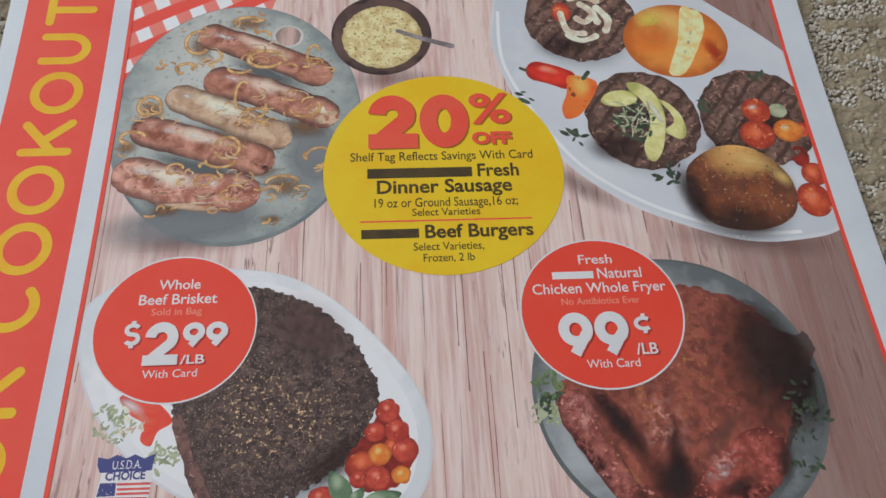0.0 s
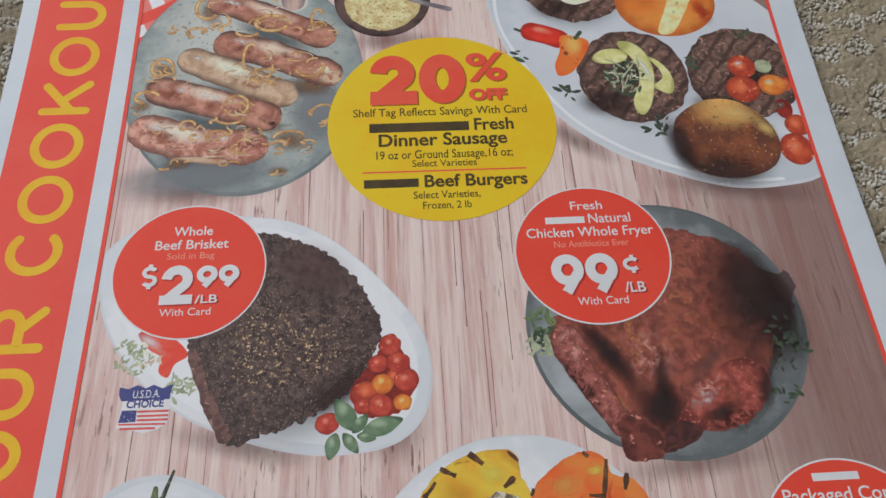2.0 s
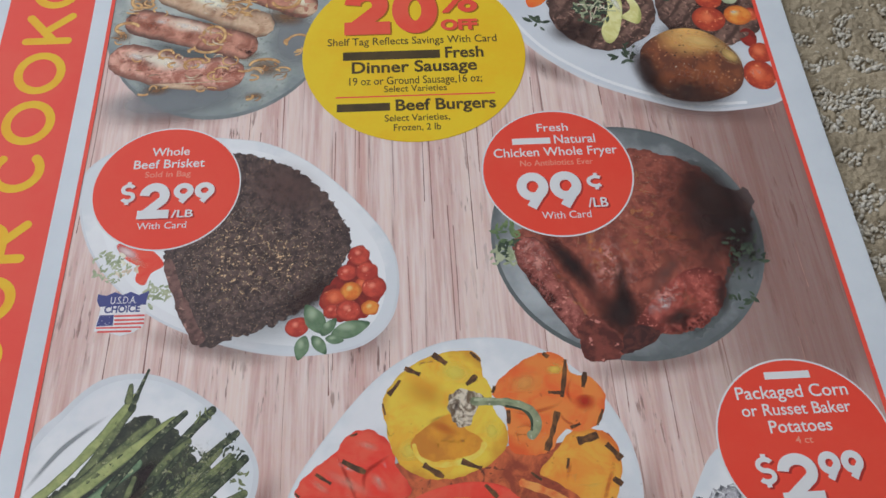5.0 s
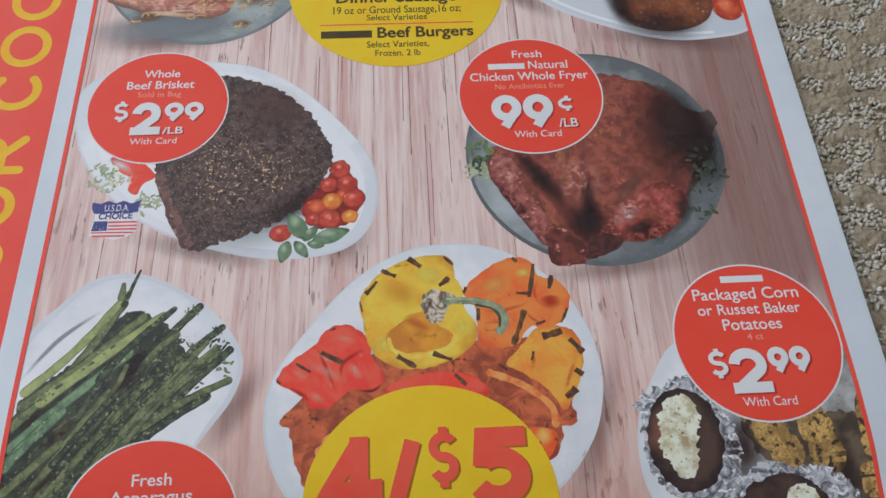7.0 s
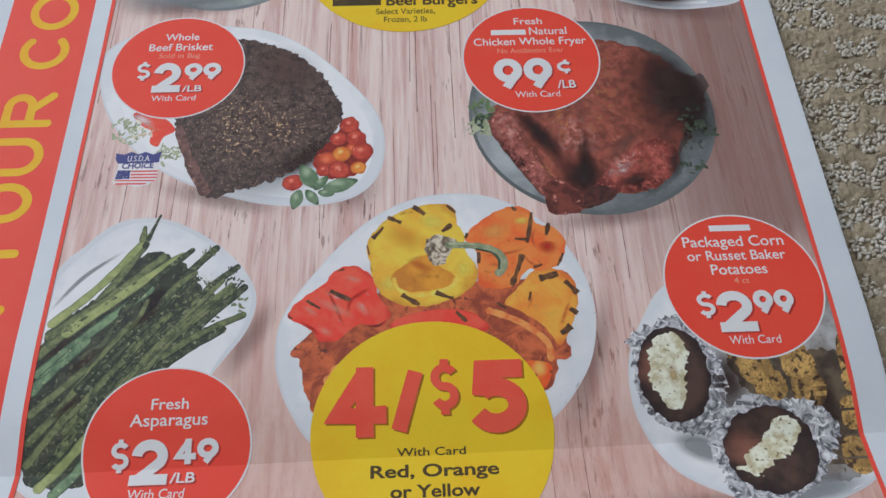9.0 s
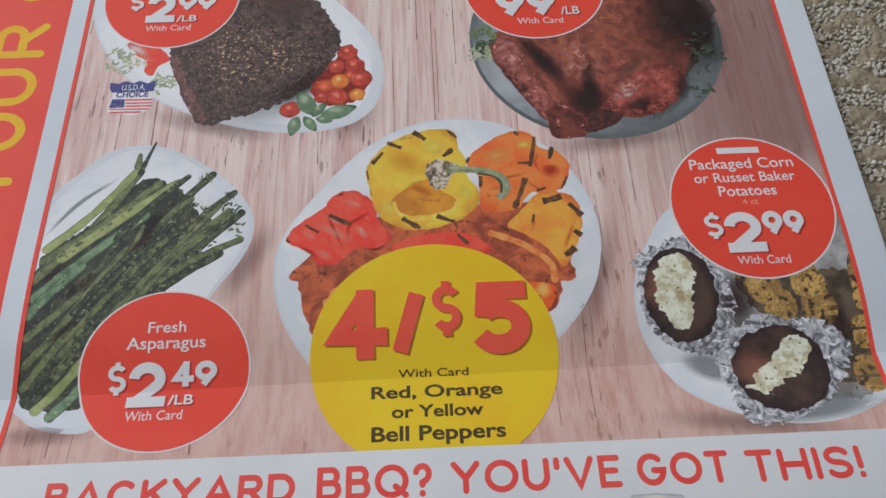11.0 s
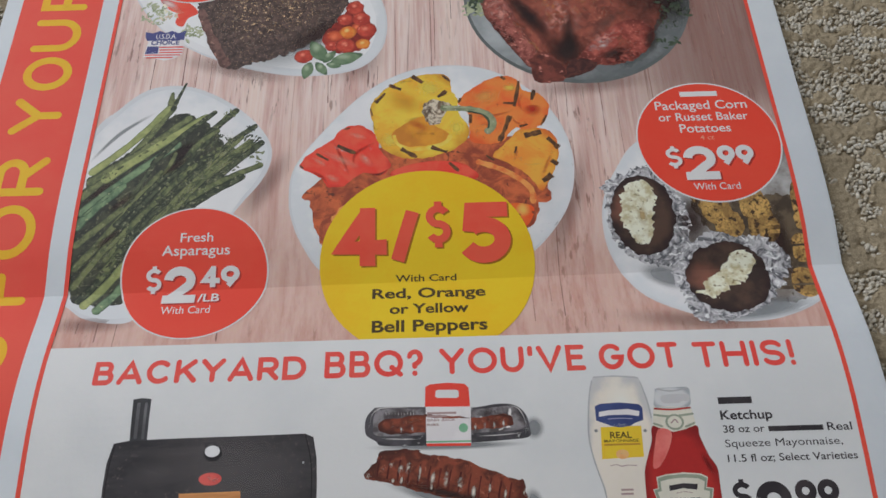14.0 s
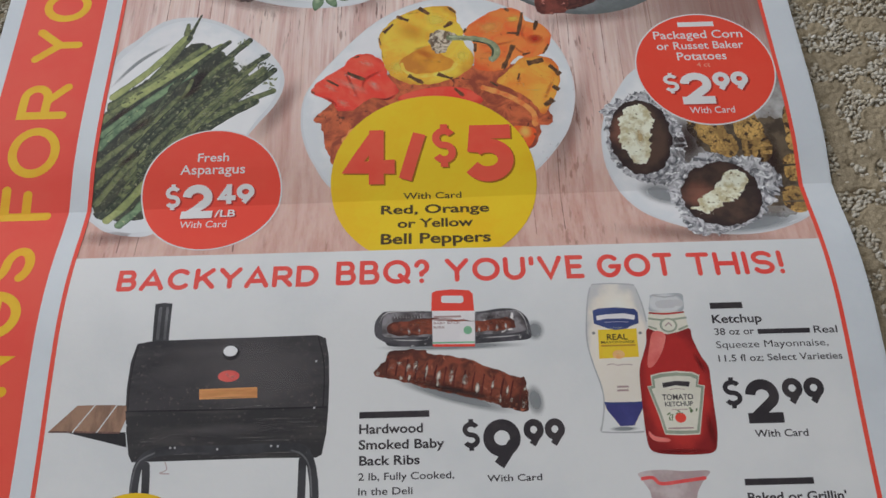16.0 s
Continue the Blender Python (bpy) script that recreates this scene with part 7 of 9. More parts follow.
poly("orange_pepper", pepper_plate, [(7.8, 20.1), (13.1, 25.6), (18.9, 29.1), (24.6, 30.0), (28.1, 27.7), (29.6, 24.0), (35.0, 22.2), (37.3, 18.0), (36.8, 13.9), (34.1, 9.6), (29.4, 8.2), (26.4, 9.1), (23.5, 7.0), (21.9, 4.0), (16.1, 2.8), (11.4, 4.5), (10.9, 10.4), (10.7, 15.4)], ORANGE_PEPPER, 3.7, torn=0.4)
oval("tone", pepper_plate, 16.6, 21.8, 5.5, 3.7, PEPPER_SHEEN, 3.75, turn=20, n=36)
oval("tone", pepper_plate, 32.0, 16.1, 3.7, 3.2, SOFT_RED, 3.75, turn=0, n=36)
oval("tone", pepper_plate, 16.5, 8.2, 4.1, 3.7, SOFT_RED, 3.74, turn=0, n=36)
oval("tone", pepper_plate, 25.1, 25.2, 3.2, 2.3, SOFT_YELLOW, 3.76, turn=0, n=36)
stroke("pepper_fold", pepper_plate, [(10.7, 15.4), (16.0, 13.7), (24.3, 15.4), (26.3, 17.9)], 0.83, SOFT_FOLD, 3.8)
stroke("pepper_fold", pepper_plate, [(24.6, 14.4), (26.1, 11.3), (30.0, 9.2)], 0.64, SOFT_FOLD, 3.8)
stroke("pepper_fold", pepper_plate, [(29.6, 23.4), (27.7, 18.9), (29.2, 14.7)], 0.74, SOFT_FOLD, 3.8)
poly("amber_pepper", pepper_plate, [(22.8, 3.6), (26.7, 7.9), (31.3, 8.9), (36.1, 7.7), (39.0, 3.5), (38.8, -2.2), (36.4, -8.6), (32.7, -14.8), (30.1, -11.1), (26.6, -7.3), (21.7, -3.9), (18.0, -1.4)], AMBER_PEPPER, 3.6, torn=0.4)
oval("tone", pepper_plate, 29.7, -1.9, 5.1, 4.1, SOFT_YELLOW, 3.65, turn=-30, n=36)
stroke("pepper_fold", pepper_plate, [(23.2, 3.6), (25.6, 0.2), (24.3, -4.5)], 0.83, SOFT_FOLD, 3.66)
stroke("pepper_fold", pepper_plate, [(37.9, 0.7), (34.6, -5.8), (32.6, -12.1)], 0.83, SOFT_FOLD, 3.66)
poly("yellow_pepper", pepper_plate, [(-21.4, 16.6), (-19.7, 22.2), (-14.0, 27.7), (-6.0, 31.0), (1.9, 31.6), (5.2, 29.3), (5.7, 24.3), (7.7, 20.6), (7.8, 15.5), (10.4, 10.4), (10.8, 7.0), (9.1, 3.9), (4.5, 0.6), (-1.7, -1.4), (-7.8, -1.9), (-13.4, -0.4), (-17.7, 3.2), (-19.7, 8.1), (-20.4, 12.6)], YELLOW_PEPPER, 3.85, torn=0.4)
oval("tone", pepper_plate, -10.0, 20.3, 8.7, 5.1, SOFT_HONEY, 3.9, turn=-25, n=36)
oval("tone", pepper_plate, -1.6, 25.6, 5.5, 3.7, SOFT_YELLOW, 3.92, turn=-15, n=36)
oval("tone", pepper_plate, 6.8, 9.6, 2.9, 3.7, SOFT_YELLOW, 3.92, turn=0, n=36)
oval("tone", pepper_plate, -14.6, 5.5, 3.7, 3.7, SOFT_YELLOW, 3.92, turn=0, n=36)
poly("pepper_hollow", pepper_plate, [(-13.9, 8.2), (-9.2, 12.0), (-3.3, 14.4), (-0.3, 10.6), (4.2, 7.5), (3.2, 4.9), (-2.4, 3.0), (-9.4, 2.8), (-13.1, 4.7)], PEPPER_INSIDE, 4.1, torn=0.4)
oval("tone", pepper_plate, -2.2, 7.0, 6.4, 2.9, CRISP_BROWN, 4.12, turn=0, n=36)
oval("tone", pepper_plate, -5.7, 11.0, 5.5, 2.0, SOFT_FOLD, 4.12, turn=-28, n=36)
stroke("pepper_lip", pepper_plate, [(-13.5, 7.4), (-12.4, 4.0), (-8.5, 1.9), (-2.4, 2.0), (3.1, 4.1), (4.8, 6.9)], 0.64, YELLOW_LIP, 4.2, torn=0.4)
stroke("pepper_crease", pepper_plate, [(-20.6, 13.6), (-19.5, 9.6), (-16.8, 12.3)], 0.18, CRISP_DARK, 4.2)
stroke("pepper_crease", pepper_plate, [(-14.2, 9.2), (-10.1, 12.2), (-3.3, 15.1)], 0.37, CRISP_BROWN, 4.2)
stroke("pepper_crease", pepper_plate, [(-15.3, 28.2), (-7.9, 29.0), (-1.4, 30.4)], 0.37, CRISP_BROWN, 4.2)
poly("red_pepper", pepper_plate, [(-43.3, -3.7), (-41.5, -0.1), (-36.5, 4.2), (-33.5, 6.2), (-29.7, 10.8), (-25.2, 11.5), (-21.2, 9.5), (-18.8, 5.7), (-18.0, 1.8), (-15.4, -1.6), (-14.6, -5.0), (-17.7, -7.7), (-22.5, -6.7), (-25.7, -8.3), (-29.6, -11.2), (-34.1, -11.2), (-36.3, -7.9), (-40.4, -5.9)], RED_PEPPER, 3.7, torn=0.5)
oval("tone", pepper_plate, -30.3, -1.5, 8.7, 1.8, SOFT_ROSY, 4.2, turn=-28, n=36)
oval("tone", pepper_plate, -22.5, -1.9, 3.9, 1.8, SOFT_ROSY, 4.2, turn=-50, n=36)
oval("tone", pepper_plate, -25.2, 7.4, 3.7, 1.3, SOFT_ROSY, 4.2, turn=-20, n=36)
oval("tone", pepper_plate, -32.7, -8.3, 3.2, 1.5, SOFT_ROSY, 4.2, turn=-30, n=36)
oval("tone", pepper_plate, -37.2, -2.1, 3.7, 1.1, SOFT_ROSY, 4.2, turn=-35, n=36)
oval("tone", pepper_plate, -22.2, -1.6, 2.2, 0.8, CRISP_WHITE, 4.22, turn=-50, n=36)
oval("tone", pepper_plate, -29.5, -4.8, 2.0, 0.6, CRISP_WHITE, 4.22, turn=-40, n=36)
oval("tone", pepper_plate, -30.8, 2.3, 2.8, 0.6, CRISP_WHITE, 4.22, turn=-28, n=36)
oval("tone", pepper_plate, -21.2, 2.9, 1.7, 0.6, CRISP_WHITE, 4.22, turn=-60, n=36)
stroke("pepper_fold", pepper_plate, [(-18.8, 5.2), (-22.5, 3.0), (-26.0, 0.2), (-26.3, -5.3)], 0.83, SOFT_RED, 4.05)
stroke("pepper_fold", pepper_plate, [(-33.5, 6.2), (-30.7, 0.4), (-27.1, -8.0)], 0.74, SOFT_RED, 4.05)
stroke("pepper_fold", pepper_plate, [(-40.5, -5.2), (-36.1, -7.7), (-33.9, -10.7)], 0.74, SOFT_RED, 4.05)
stroke("pepper_fold", pepper_plate, [(-22.5, -6.7), (-18.2, -7.3), (-14.7, -5.0)], 0.64, SOFT_DARK, 4.05)
stroke("grill_mark", pepper_plate, [(-31.7, 3.9), (-28.7, 2.2), (-25.8, 0.8)], 0.53, CHAR, 4.5, torn=0.6, ends=0)
stroke("grill_mark", pepper_plate, [(-38.3, 1.0), (-36.3, -0.3), (-34.4, -1.5)], 0.4, CHAR, 4.5, torn=0.6, ends=0)
stroke("grill_mark", pepper_plate, [(-29.7, 10.2), (-28.7, 10.3), (-27.9, 10.7)], 0.33, CHAR, 4.5, torn=0.6, ends=0)
stroke("grill_mark", pepper_plate, [(-43.3, -3.3), (-42.7, -3.9), (-42.2, -4.3)], 0.4, CHAR, 4.5, torn=0.6, ends=0)
stroke("grill_mark", pepper_plate, [(-7.5, 31.0), (-5.6, 29.5), (-3.9, 28.1)], 0.66, CHAR, 4.5, torn=0.6, ends=0)
stroke("grill_mark", pepper_plate, [(-15.2, 27.5), (-13.1, 26.4), (-11.1, 25.5)], 0.6, CHAR, 4.5, torn=0.6, ends=0)
stroke("grill_mark", pepper_plate, [(-19.7, 20.4), (-18.0, 22.2), (-16.5, 24.2)], 0.6, CHAR, 4.5, torn=0.6, ends=0)
stroke("grill_mark", pepper_plate, [(2.7, 31.1), (4.1, 29.7), (5.3, 28.4)], 0.4, CHAR, 4.5, torn=0.6, ends=0)
stroke("grill_mark", pepper_plate, [(-11.2, 2.0), (-8.6, 0.2), (-6.2, -1.3)], 0.73, CHAR, 4.5, torn=0.6, ends=0)
stroke("grill_mark", pepper_plate, [(-1.5, 2.4), (1.1, 1.2), (3.5, 0.3)], 0.6, CHAR, 4.5, torn=0.6, ends=0)
stroke("grill_mark", pepper_plate, [(1.0, 22.1), (2.5, 23.2), (3.9, 24.5)], 0.73, CHAR, 4.5, torn=0.6, ends=0)
stroke("grill_mark", pepper_plate, [(-21.3, 18.1), (-20.9, 16.5), (-20.6, 15.1)], 0.27, CHAR, 4.5, torn=0.6, ends=0)
stroke("grill_mark", pepper_plate, [(28.3, 27.8), (27.3, 22.5), (26.1, 17.5)], 0.53, CHAR, 4.5, torn=0.6, ends=0)
stroke("grill_mark", pepper_plate, [(24.4, 13.7), (22.5, 8.6), (20.4, 3.8)], 0.73, CHAR, 4.5, torn=0.6, ends=0)
stroke("grill_mark", pepper_plate, [(33.1, 24.0), (32.6, 21.9), (32.0, 19.9)], 0.53, CHAR, 4.5, torn=0.6, ends=0)
stroke("grill_mark", pepper_plate, [(22.6, 19.0), (24.4, 18.8), (26.0, 18.7)], 0.6, CHAR, 4.5, torn=0.6, ends=0)
stroke("grill_mark", pepper_plate, [(36.4, 13.7), (35.4, 11.6), (34.3, 9.7)], 0.4, CHAR, 4.5, torn=0.6, ends=0)
stroke("grill_mark", pepper_plate, [(22.4, 29.9), (23.1, 29.2), (23.7, 28.6)], 0.4, CHAR, 4.5, torn=0.6, ends=0)
stroke("grill_mark", pepper_plate, [(27.3, 9.4), (28.7, 9.8), (29.9, 10.3)], 0.46, CHAR, 4.5, torn=0.6, ends=0)
stroke("grill_mark", pepper_plate, [(11.5, 14.8), (11.5, 12.9), (11.3, 11.2)], 0.46, CHAR, 4.5, torn=0.6, ends=0)
stroke("grill_mark", pepper_plate, [(7.7, 19.6), (8.2, 20.4), (8.5, 21.4)], 0.46, CHAR, 4.5, torn=0.6, ends=0)
stroke("grill_mark", pepper_plate, [(28.6, 5.8), (31.4, 6.4), (34.1, 7.2)], 0.93, CHAR, 4.5, torn=0.6, ends=0)
stroke("grill_mark", pepper_plate, [(35.9, 4.8), (37.7, 2.7), (39.2, 0.8)], 0.79, CHAR, 4.5, torn=0.6, ends=0)
stroke("grill_mark", pepper_plate, [(36.4, -3.8), (37.5, -4.7), (38.4, -5.4)], 0.73, CHAR, 4.5, torn=0.6, ends=0)
stroke("grill_mark", pepper_plate, [(33.1, -11.2), (34.7, -10.2), (36.1, -9.0)], 0.86, CHAR, 4.5, torn=0.6, ends=0)
stroke("grill_mark", pepper_plate, [(25.7, 1.7), (25.4, 0.3), (24.9, -0.9)], 0.27, CHAR, 4.5, torn=0.6, ends=0)
stroke("grill_mark", pepper_plate, [(4.0, -3.7), (5.5, -5.3), (6.9, -6.8)], 0.53, CHAR, 4.5, torn=0.6, ends=0)
stroke("grill_mark", pepper_plate, [(15.8, -1.3), (17.1, -2.4), (18.3, -3.3)], 0.33, CHAR, 4.5, torn=0.6, ends=0)
poly("stem_crown", pepper_plate, [(-3.8, 19.0), (-1.0, 20.9), (3.7, 20.0), (5.6, 17.8), (2.7, 15.5), (1.9, 12.7), (-0.8, 10.5), (-3.1, 12.7), (-4.1, 16.0)], CROWN, 4.7, torn=0.8)
oval("tone", pepper_plate, -2.2, 17.1, 1.3, 3.1, CRISP_DARK, 4.75, turn=-10, n=36)
stroke("pepper_stem", pepper_plate, [(1.7, 17.6), (9.0, 17.1), (14.3, 16.1), (18.1, 13.5), (18.6, 9.7), (16.0, 7.3)], 1.1, STEM, 4.9, torn=0.3)
stroke("stem_shine", pepper_plate, [(2.7, 17.9), (9.9, 17.6), (14.8, 16.5)], 0.37, GREEN_PALE, 5.3, torn=0.4)
stroke("stem_shade", pepper_plate, [(10.7, 15.9), (15.3, 14.6), (17.3, 12.2), (17.1, 9.0)], 0.37, GREEN_DARK, 5.25, torn=0.5)

potato_plate = poly("potato_plate", flyer, [(66, 3.2), (56.6, -7.3), (51, -19.2), (50.5, -31.2), (54.1, -41.1), (60.3, -49.6), (69.9, -55), (81.2, -58.5), (93.4, -58.8), (103.4, -56.4), (112, -51.9), (121.4, -41.9), (121.5, -25.3), (112, -2.7), (88.7, 8.5)], PLATE_EDGE, 2, label="printed white plate of foil-baked potatoes and grilled corn")
poly("plate_top", potato_plate, [(66.4, 3.1), (57.1, -7.3), (51.6, -19), (51.1, -30.9), (54.6, -40.5), (60.8, -48.9), (70.2, -54.3), (81.4, -57.7), (93.4, -58), (103.3, -55.6), (111.9, -51.2), (121, -41.3), (121.1, -25), (111.7, -2.7), (88.8, 8.3)], PLATE, 2.4)
poly("plate_shade", potato_plate, [(73.6, -16.4), (110.8, -0.6), (117.1, -2.9), (119.1, -21.7), (115.3, -45.3), (98.2, -53.4), (75.1, -40.2)], PLATE_DIM, 2.7, torn=1)
# shadow behind the cobs, printed as a dark shape
poly("corn_shade", potato_plate, [(78, -20.2), (91.5, -18.9), (111.3, -19.6), (114.8, -35), (110.9, -48.7), (100, -48.2), (85.9, -32.4)], CORN_SHADE, 2.9, torn=1)
stroke("corn_cob", potato_plate, [(82.7, -17.7), (87, -24.9), (91.9, -31.3)], 4.29, CORN, 3.3, torn=0.25)
stroke("corn_cob", potato_plate, [(95.9, -15.4), (98.5, -25.3), (100.6, -33.9)], 4.48, CORN, 3.3, torn=0.25)
stroke("corn_cob", potato_plate, [(112.4, -13.3), (111.8, -23.2), (111, -30)], 2.66, CORN, 3.3, torn=0.25)
stroke("corn_cob", potato_plate, [(109.6, -30.8), (109.6, -36.5), (108.7, -39.7)], 2.76, CORN, 3.3, torn=0.25)
stroke("corn_cob", potato_plate, [(108.7, -41.4), (108.4, -46.8), (108.2, -51.7)], 4.13, CORN, 3.3, torn=0.25)
stroke("corn_cob", potato_plate, [(78.6, -16.6), (81.4, -19.4)], 1.99, CORN, 3.3, torn=0.25)
poly("foil_wrap", potato_plate, [(51.8, -12.8), (58.9, -9.3), (66, -7.1), (70.4, -10.7), (74.3, -17.3), (76.6, -23.7), (75.9, -31.8), (72.3, -36.5), (67.9, -39.9), (61.6, -38.4), (56.2, -35.8), (52.4, -28.8), (51.9, -20.1)], FOIL, 3.6, torn=1.5, freq=0.8)
oval("potato", potato_plate, 62.9, -23.4, 9.8, 13.2, POTATO, 4.1, torn=0.9)
poly("potato_filling", potato_plate, [(58.7, -13.6), (65.1, -12.4), (67.6, -17.6), (65.7, -25), (64.5, -31.7), (61.4, -32.9), (58.5, -30.2), (56.5, -26.4), (56.3, -19.4)], FLUFFY, 4.5, torn=1.3, freq=0.9)
poly("butter", potato_plate, [(61.7, -20.5), (64.5, -19.7), (63.8, -26.7), (61.6, -28.3), (60.8, -24.9)], BUTTER, 4.8, torn=0.6)
poly("foil_wrap", potato_plate, [(69.6, -40), (74.6, -33.7), (83, -29.9), (91, -31), (99, -32.1), (104.5, -36), (105.2, -41.2), (100.8, -48.2), (94.1, -54.1), (87, -57.2), (77.9, -59.4), (73.3, -56.7), (70.9, -47.9)], FOIL, 3.8, torn=1.6, freq=0.8)
oval("potato", potato_plate, 85.9, -44.3, 12.5, 11.4, POTATO, 4.3, turn=12, torn=0.9)
poly("potato_filling", potato_plate, [(76.1, -49.4), (79.7, -44.7), (84, -42.2), (87.7, -36.6), (92.7, -35.6), (94.9, -39.2), (91.2, -45.2), (85.7, -48.5), (80.2, -51.3)], FLUFFY, 4.7, torn=1.3, freq=0.9)
oval("tone", potato_plate, 91.5, -54.9, 19.8, 4.4, SOFT_COOL, 2.85, turn=6, n=36)
oval("tone", potato_plate, 68.0, -43.3, 9.5, 4.5, SOFT_COOL, 2.85, turn=-20, n=36)
oval("tone", potato_plate, 77.1, -25.4, 6.5, 10.8, SOFT_DARK, 3.5, turn=0, n=36)
oval("tone", potato_plate, 103.4, -34.7, 4.2, 16.0, SOFT_DARK, 3.5, turn=0, n=36)

deal_badge = oval("price_badge", flyer, -8.6, 136.6, 37.3, 36.0, YELLOW_INK, 8, label="yellow printed disc with red discount lettering")
draw_letters(deal_badge, '20', -32.0, 0.0, 144.7, 20.47, 2.76, NUMBER_RED, 10, gap=0.04, shade=YELLOW_SHADE)
write(deal_badge, '%', 0.6, 14.0, 153.5, 11.79, NUMBER_RED, 10, bold=0.0216, shade=YELLOW_SHADE)
write(deal_badge, 'OFF', 0.8, 13.4, 145.6, 4.72, NUMBER_RED, 10, bold=0.05, shade=YELLOW_SHADE)
write(deal_badge, 'Shelf Tag Reflects Savings With Card', -37.6, 19.5, 140.1, 3.12, BROWN_BLACK, 9, bold=0.008)
bar(deal_badge, -32.4, -0.0, 133.4, 4.9, BROWN_BLACK, 9)
write(deal_badge, 'Fresh', 1.7, 14.6, 133.7, 4.73, BROWN_BLACK, 9, bold=0.0245)
write(deal_badge, 'Dinner Sausage', -29.5, 12.0, 128.3, 4.80, BROWN_BLACK, 9, bold=0.0245)
write(deal_badge, '19 oz or Ground Sausage,16 oz;', -30.3, 13.3, 123.5, 3.13, BROWN_BLACK, 9, bold=0.009)
write(deal_badge, 'Select Varieties', -19.0, 1.5, 120.4, 2.52, BROWN_BLACK, 9, bold=0.009)
bar(deal_badge, -34.3, -17.2, 112.7, 4.3, BROWN_BLACK, 9)
write(deal_badge, 'Beef Burgers', -15.4, 17.0, 112.8, 4.54, BROWN_BLACK, 9, bold=0.0259)
write(deal_badge, 'Select Varieties,', -19.0, 1.8, 108.8, 2.60, BROWN_BLACK, 9, bold=0.009)
write(deal_badge, 'Frozen, 2 lb', -16.2, -1.2, 105.1, 2.56, BROWN_BLACK, 9, bold=0.009)
stroke("divider_line", deal_badge, [(-34.7, 118.8), (17.1, 118.7)], 0.27, NUMBER_RED, 9, ends=0)

brisket_badge = oval("price_badge", flyer, -85.2, 87.6, 22.2, 21.6, WHITE_INK, 7, label="red printed disc with white price lettering")
oval("disc", brisket_badge, -85.2, 87.6, 21.8, 21.1, BADGE_RED, 8)
write(brisket_badge, 'Whole', -91.0, -79.5, 98.9, 2.98, WHITE_INK, 9, bold=0.011)
write(brisket_badge, 'Beef Brisket', -96.0, -74.5, 94.4, 3.09, WHITE_INK, 9, bold=0.011)
write(brisket_badge, 'With Card', -92.4, -78.0, 73.3, 2.19, WHITE_INK, 9, bold=0.002)
write(brisket_badge, 'Sold in Bag', -92.2, -78.4, 91.2, 2.03, PALE_INK, 9, bold=0.009)
draw_letters(brisket_badge, '$', -98.7, -94.2, 81.9, 7.87, 0.61, WHITE_INK, 10, shade=RED_SHADE)
draw_letters(brisket_badge, '2', -92.9, -83.6, 76.8, 12.33, 1.45, WHITE_INK, 10, shade=RED_SHADE)
draw_letters(brisket_badge, '99', -82.9, -70.7, 81.7, 7.07, 0.9, WHITE_INK, 10, gap=0.04, shade=RED_SHADE)
write(brisket_badge, '/LB', -82.8, -76.4, 76.9, 2.55, WHITE_INK, 10, bold=0.015, shade=RED_SHADE)

chicken_badge = oval("price_badge", flyer, 33.8, 87.9, 23.5, 22.9, WHITE_INK, 7, label="red printed disc with white price lettering")
oval("disc", chicken_badge, 33.8, 87.9, 23.0, 22.4, BADGE_RED, 8)
write(chicken_badge, 'Fresh', 29.1, 39.0, 102.8, 2.94, WHITE_INK, 9, bold=0.009)
bar(chicken_badge, 20.8, 32.9, 97.9, 3.2, WHITE_INK, 9)
write(chicken_badge, 'Natural', 34.1, 47.1, 98.1, 3.25, WHITE_INK, 9, bold=0.009)
write(chicken_badge, 'Chicken Whole Fryer', 14.6, 53.4, 93.6, 3.18, WHITE_INK, 9, bold=0.009)
write(chicken_badge, 'With Card', 27.2, 42.0, 71.3, 2.40, WHITE_INK, 9, bold=0.002)
write(chicken_badge, 'No Antibiotics Ever', 22.5, 45.2, 90.1, 2.08, PALE_INK, 9, bold=0.009)
draw_letters(chicken_badge, '99', 20.6, 40.4, 74.9, 12.81, 1.51, WHITE_INK, 10, gap=0.04, shade=RED_SHADE)
write(chicken_badge, '/LB', 41.6, 47.7, 74.7, 3.27, WHITE_INK, 10, bold=0.015, shade=RED_SHADE)
draw_letters(chicken_badge, '¢', 42.2, 47.6, 80.8, 5.91, 0.59, WHITE_INK, 10, shade=RED_SHADE)

potato_badge = oval("price_badge", flyer, 87.6, 2.3, 23.2, 22.7, WHITE_INK, 7, label="red printed disc with white price lettering")
oval("disc", potato_badge, 87.6, 2.3, 22.7, 22.2, BADGE_RED, 8)
bar(potato_badge, 81.2, 93.6, 19.2, 2.8, WHITE_INK, 9)
write(potato_badge, 'Packaged Corn', 72.3, 102.5, 14.3, 3.40, WHITE_INK, 9, bold=0.009)
write(potato_badge, 'or Russet Baker', 72.8, 102.0, 9.8, 3.13, WHITE_INK, 9, bold=0.009)
write(potato_badge, 'Potatoes', 79.0, 95.5, 5.2, 3.28, WHITE_INK, 9, bold=0.009)
write(potato_badge, 'With Card', 79.9, 94.4, -15.9, 2.38, WHITE_INK, 9, bold=0.002)
write(potato_badge, '4 ct', 85.0, 89.5, 2.3, 1.83, PALE_INK, 9, bold=0.009)
draw_letters(potato_badge, '$', 72.9, 77.8, -8.1, 8.20, 0.64, WHITE_INK, 10, shade=RED_SHADE)
draw_letters(potato_badge, '2', 78.2, 88.9, -12.4, 12.33, 1.45, WHITE_INK, 10, shade=RED_SHADE)
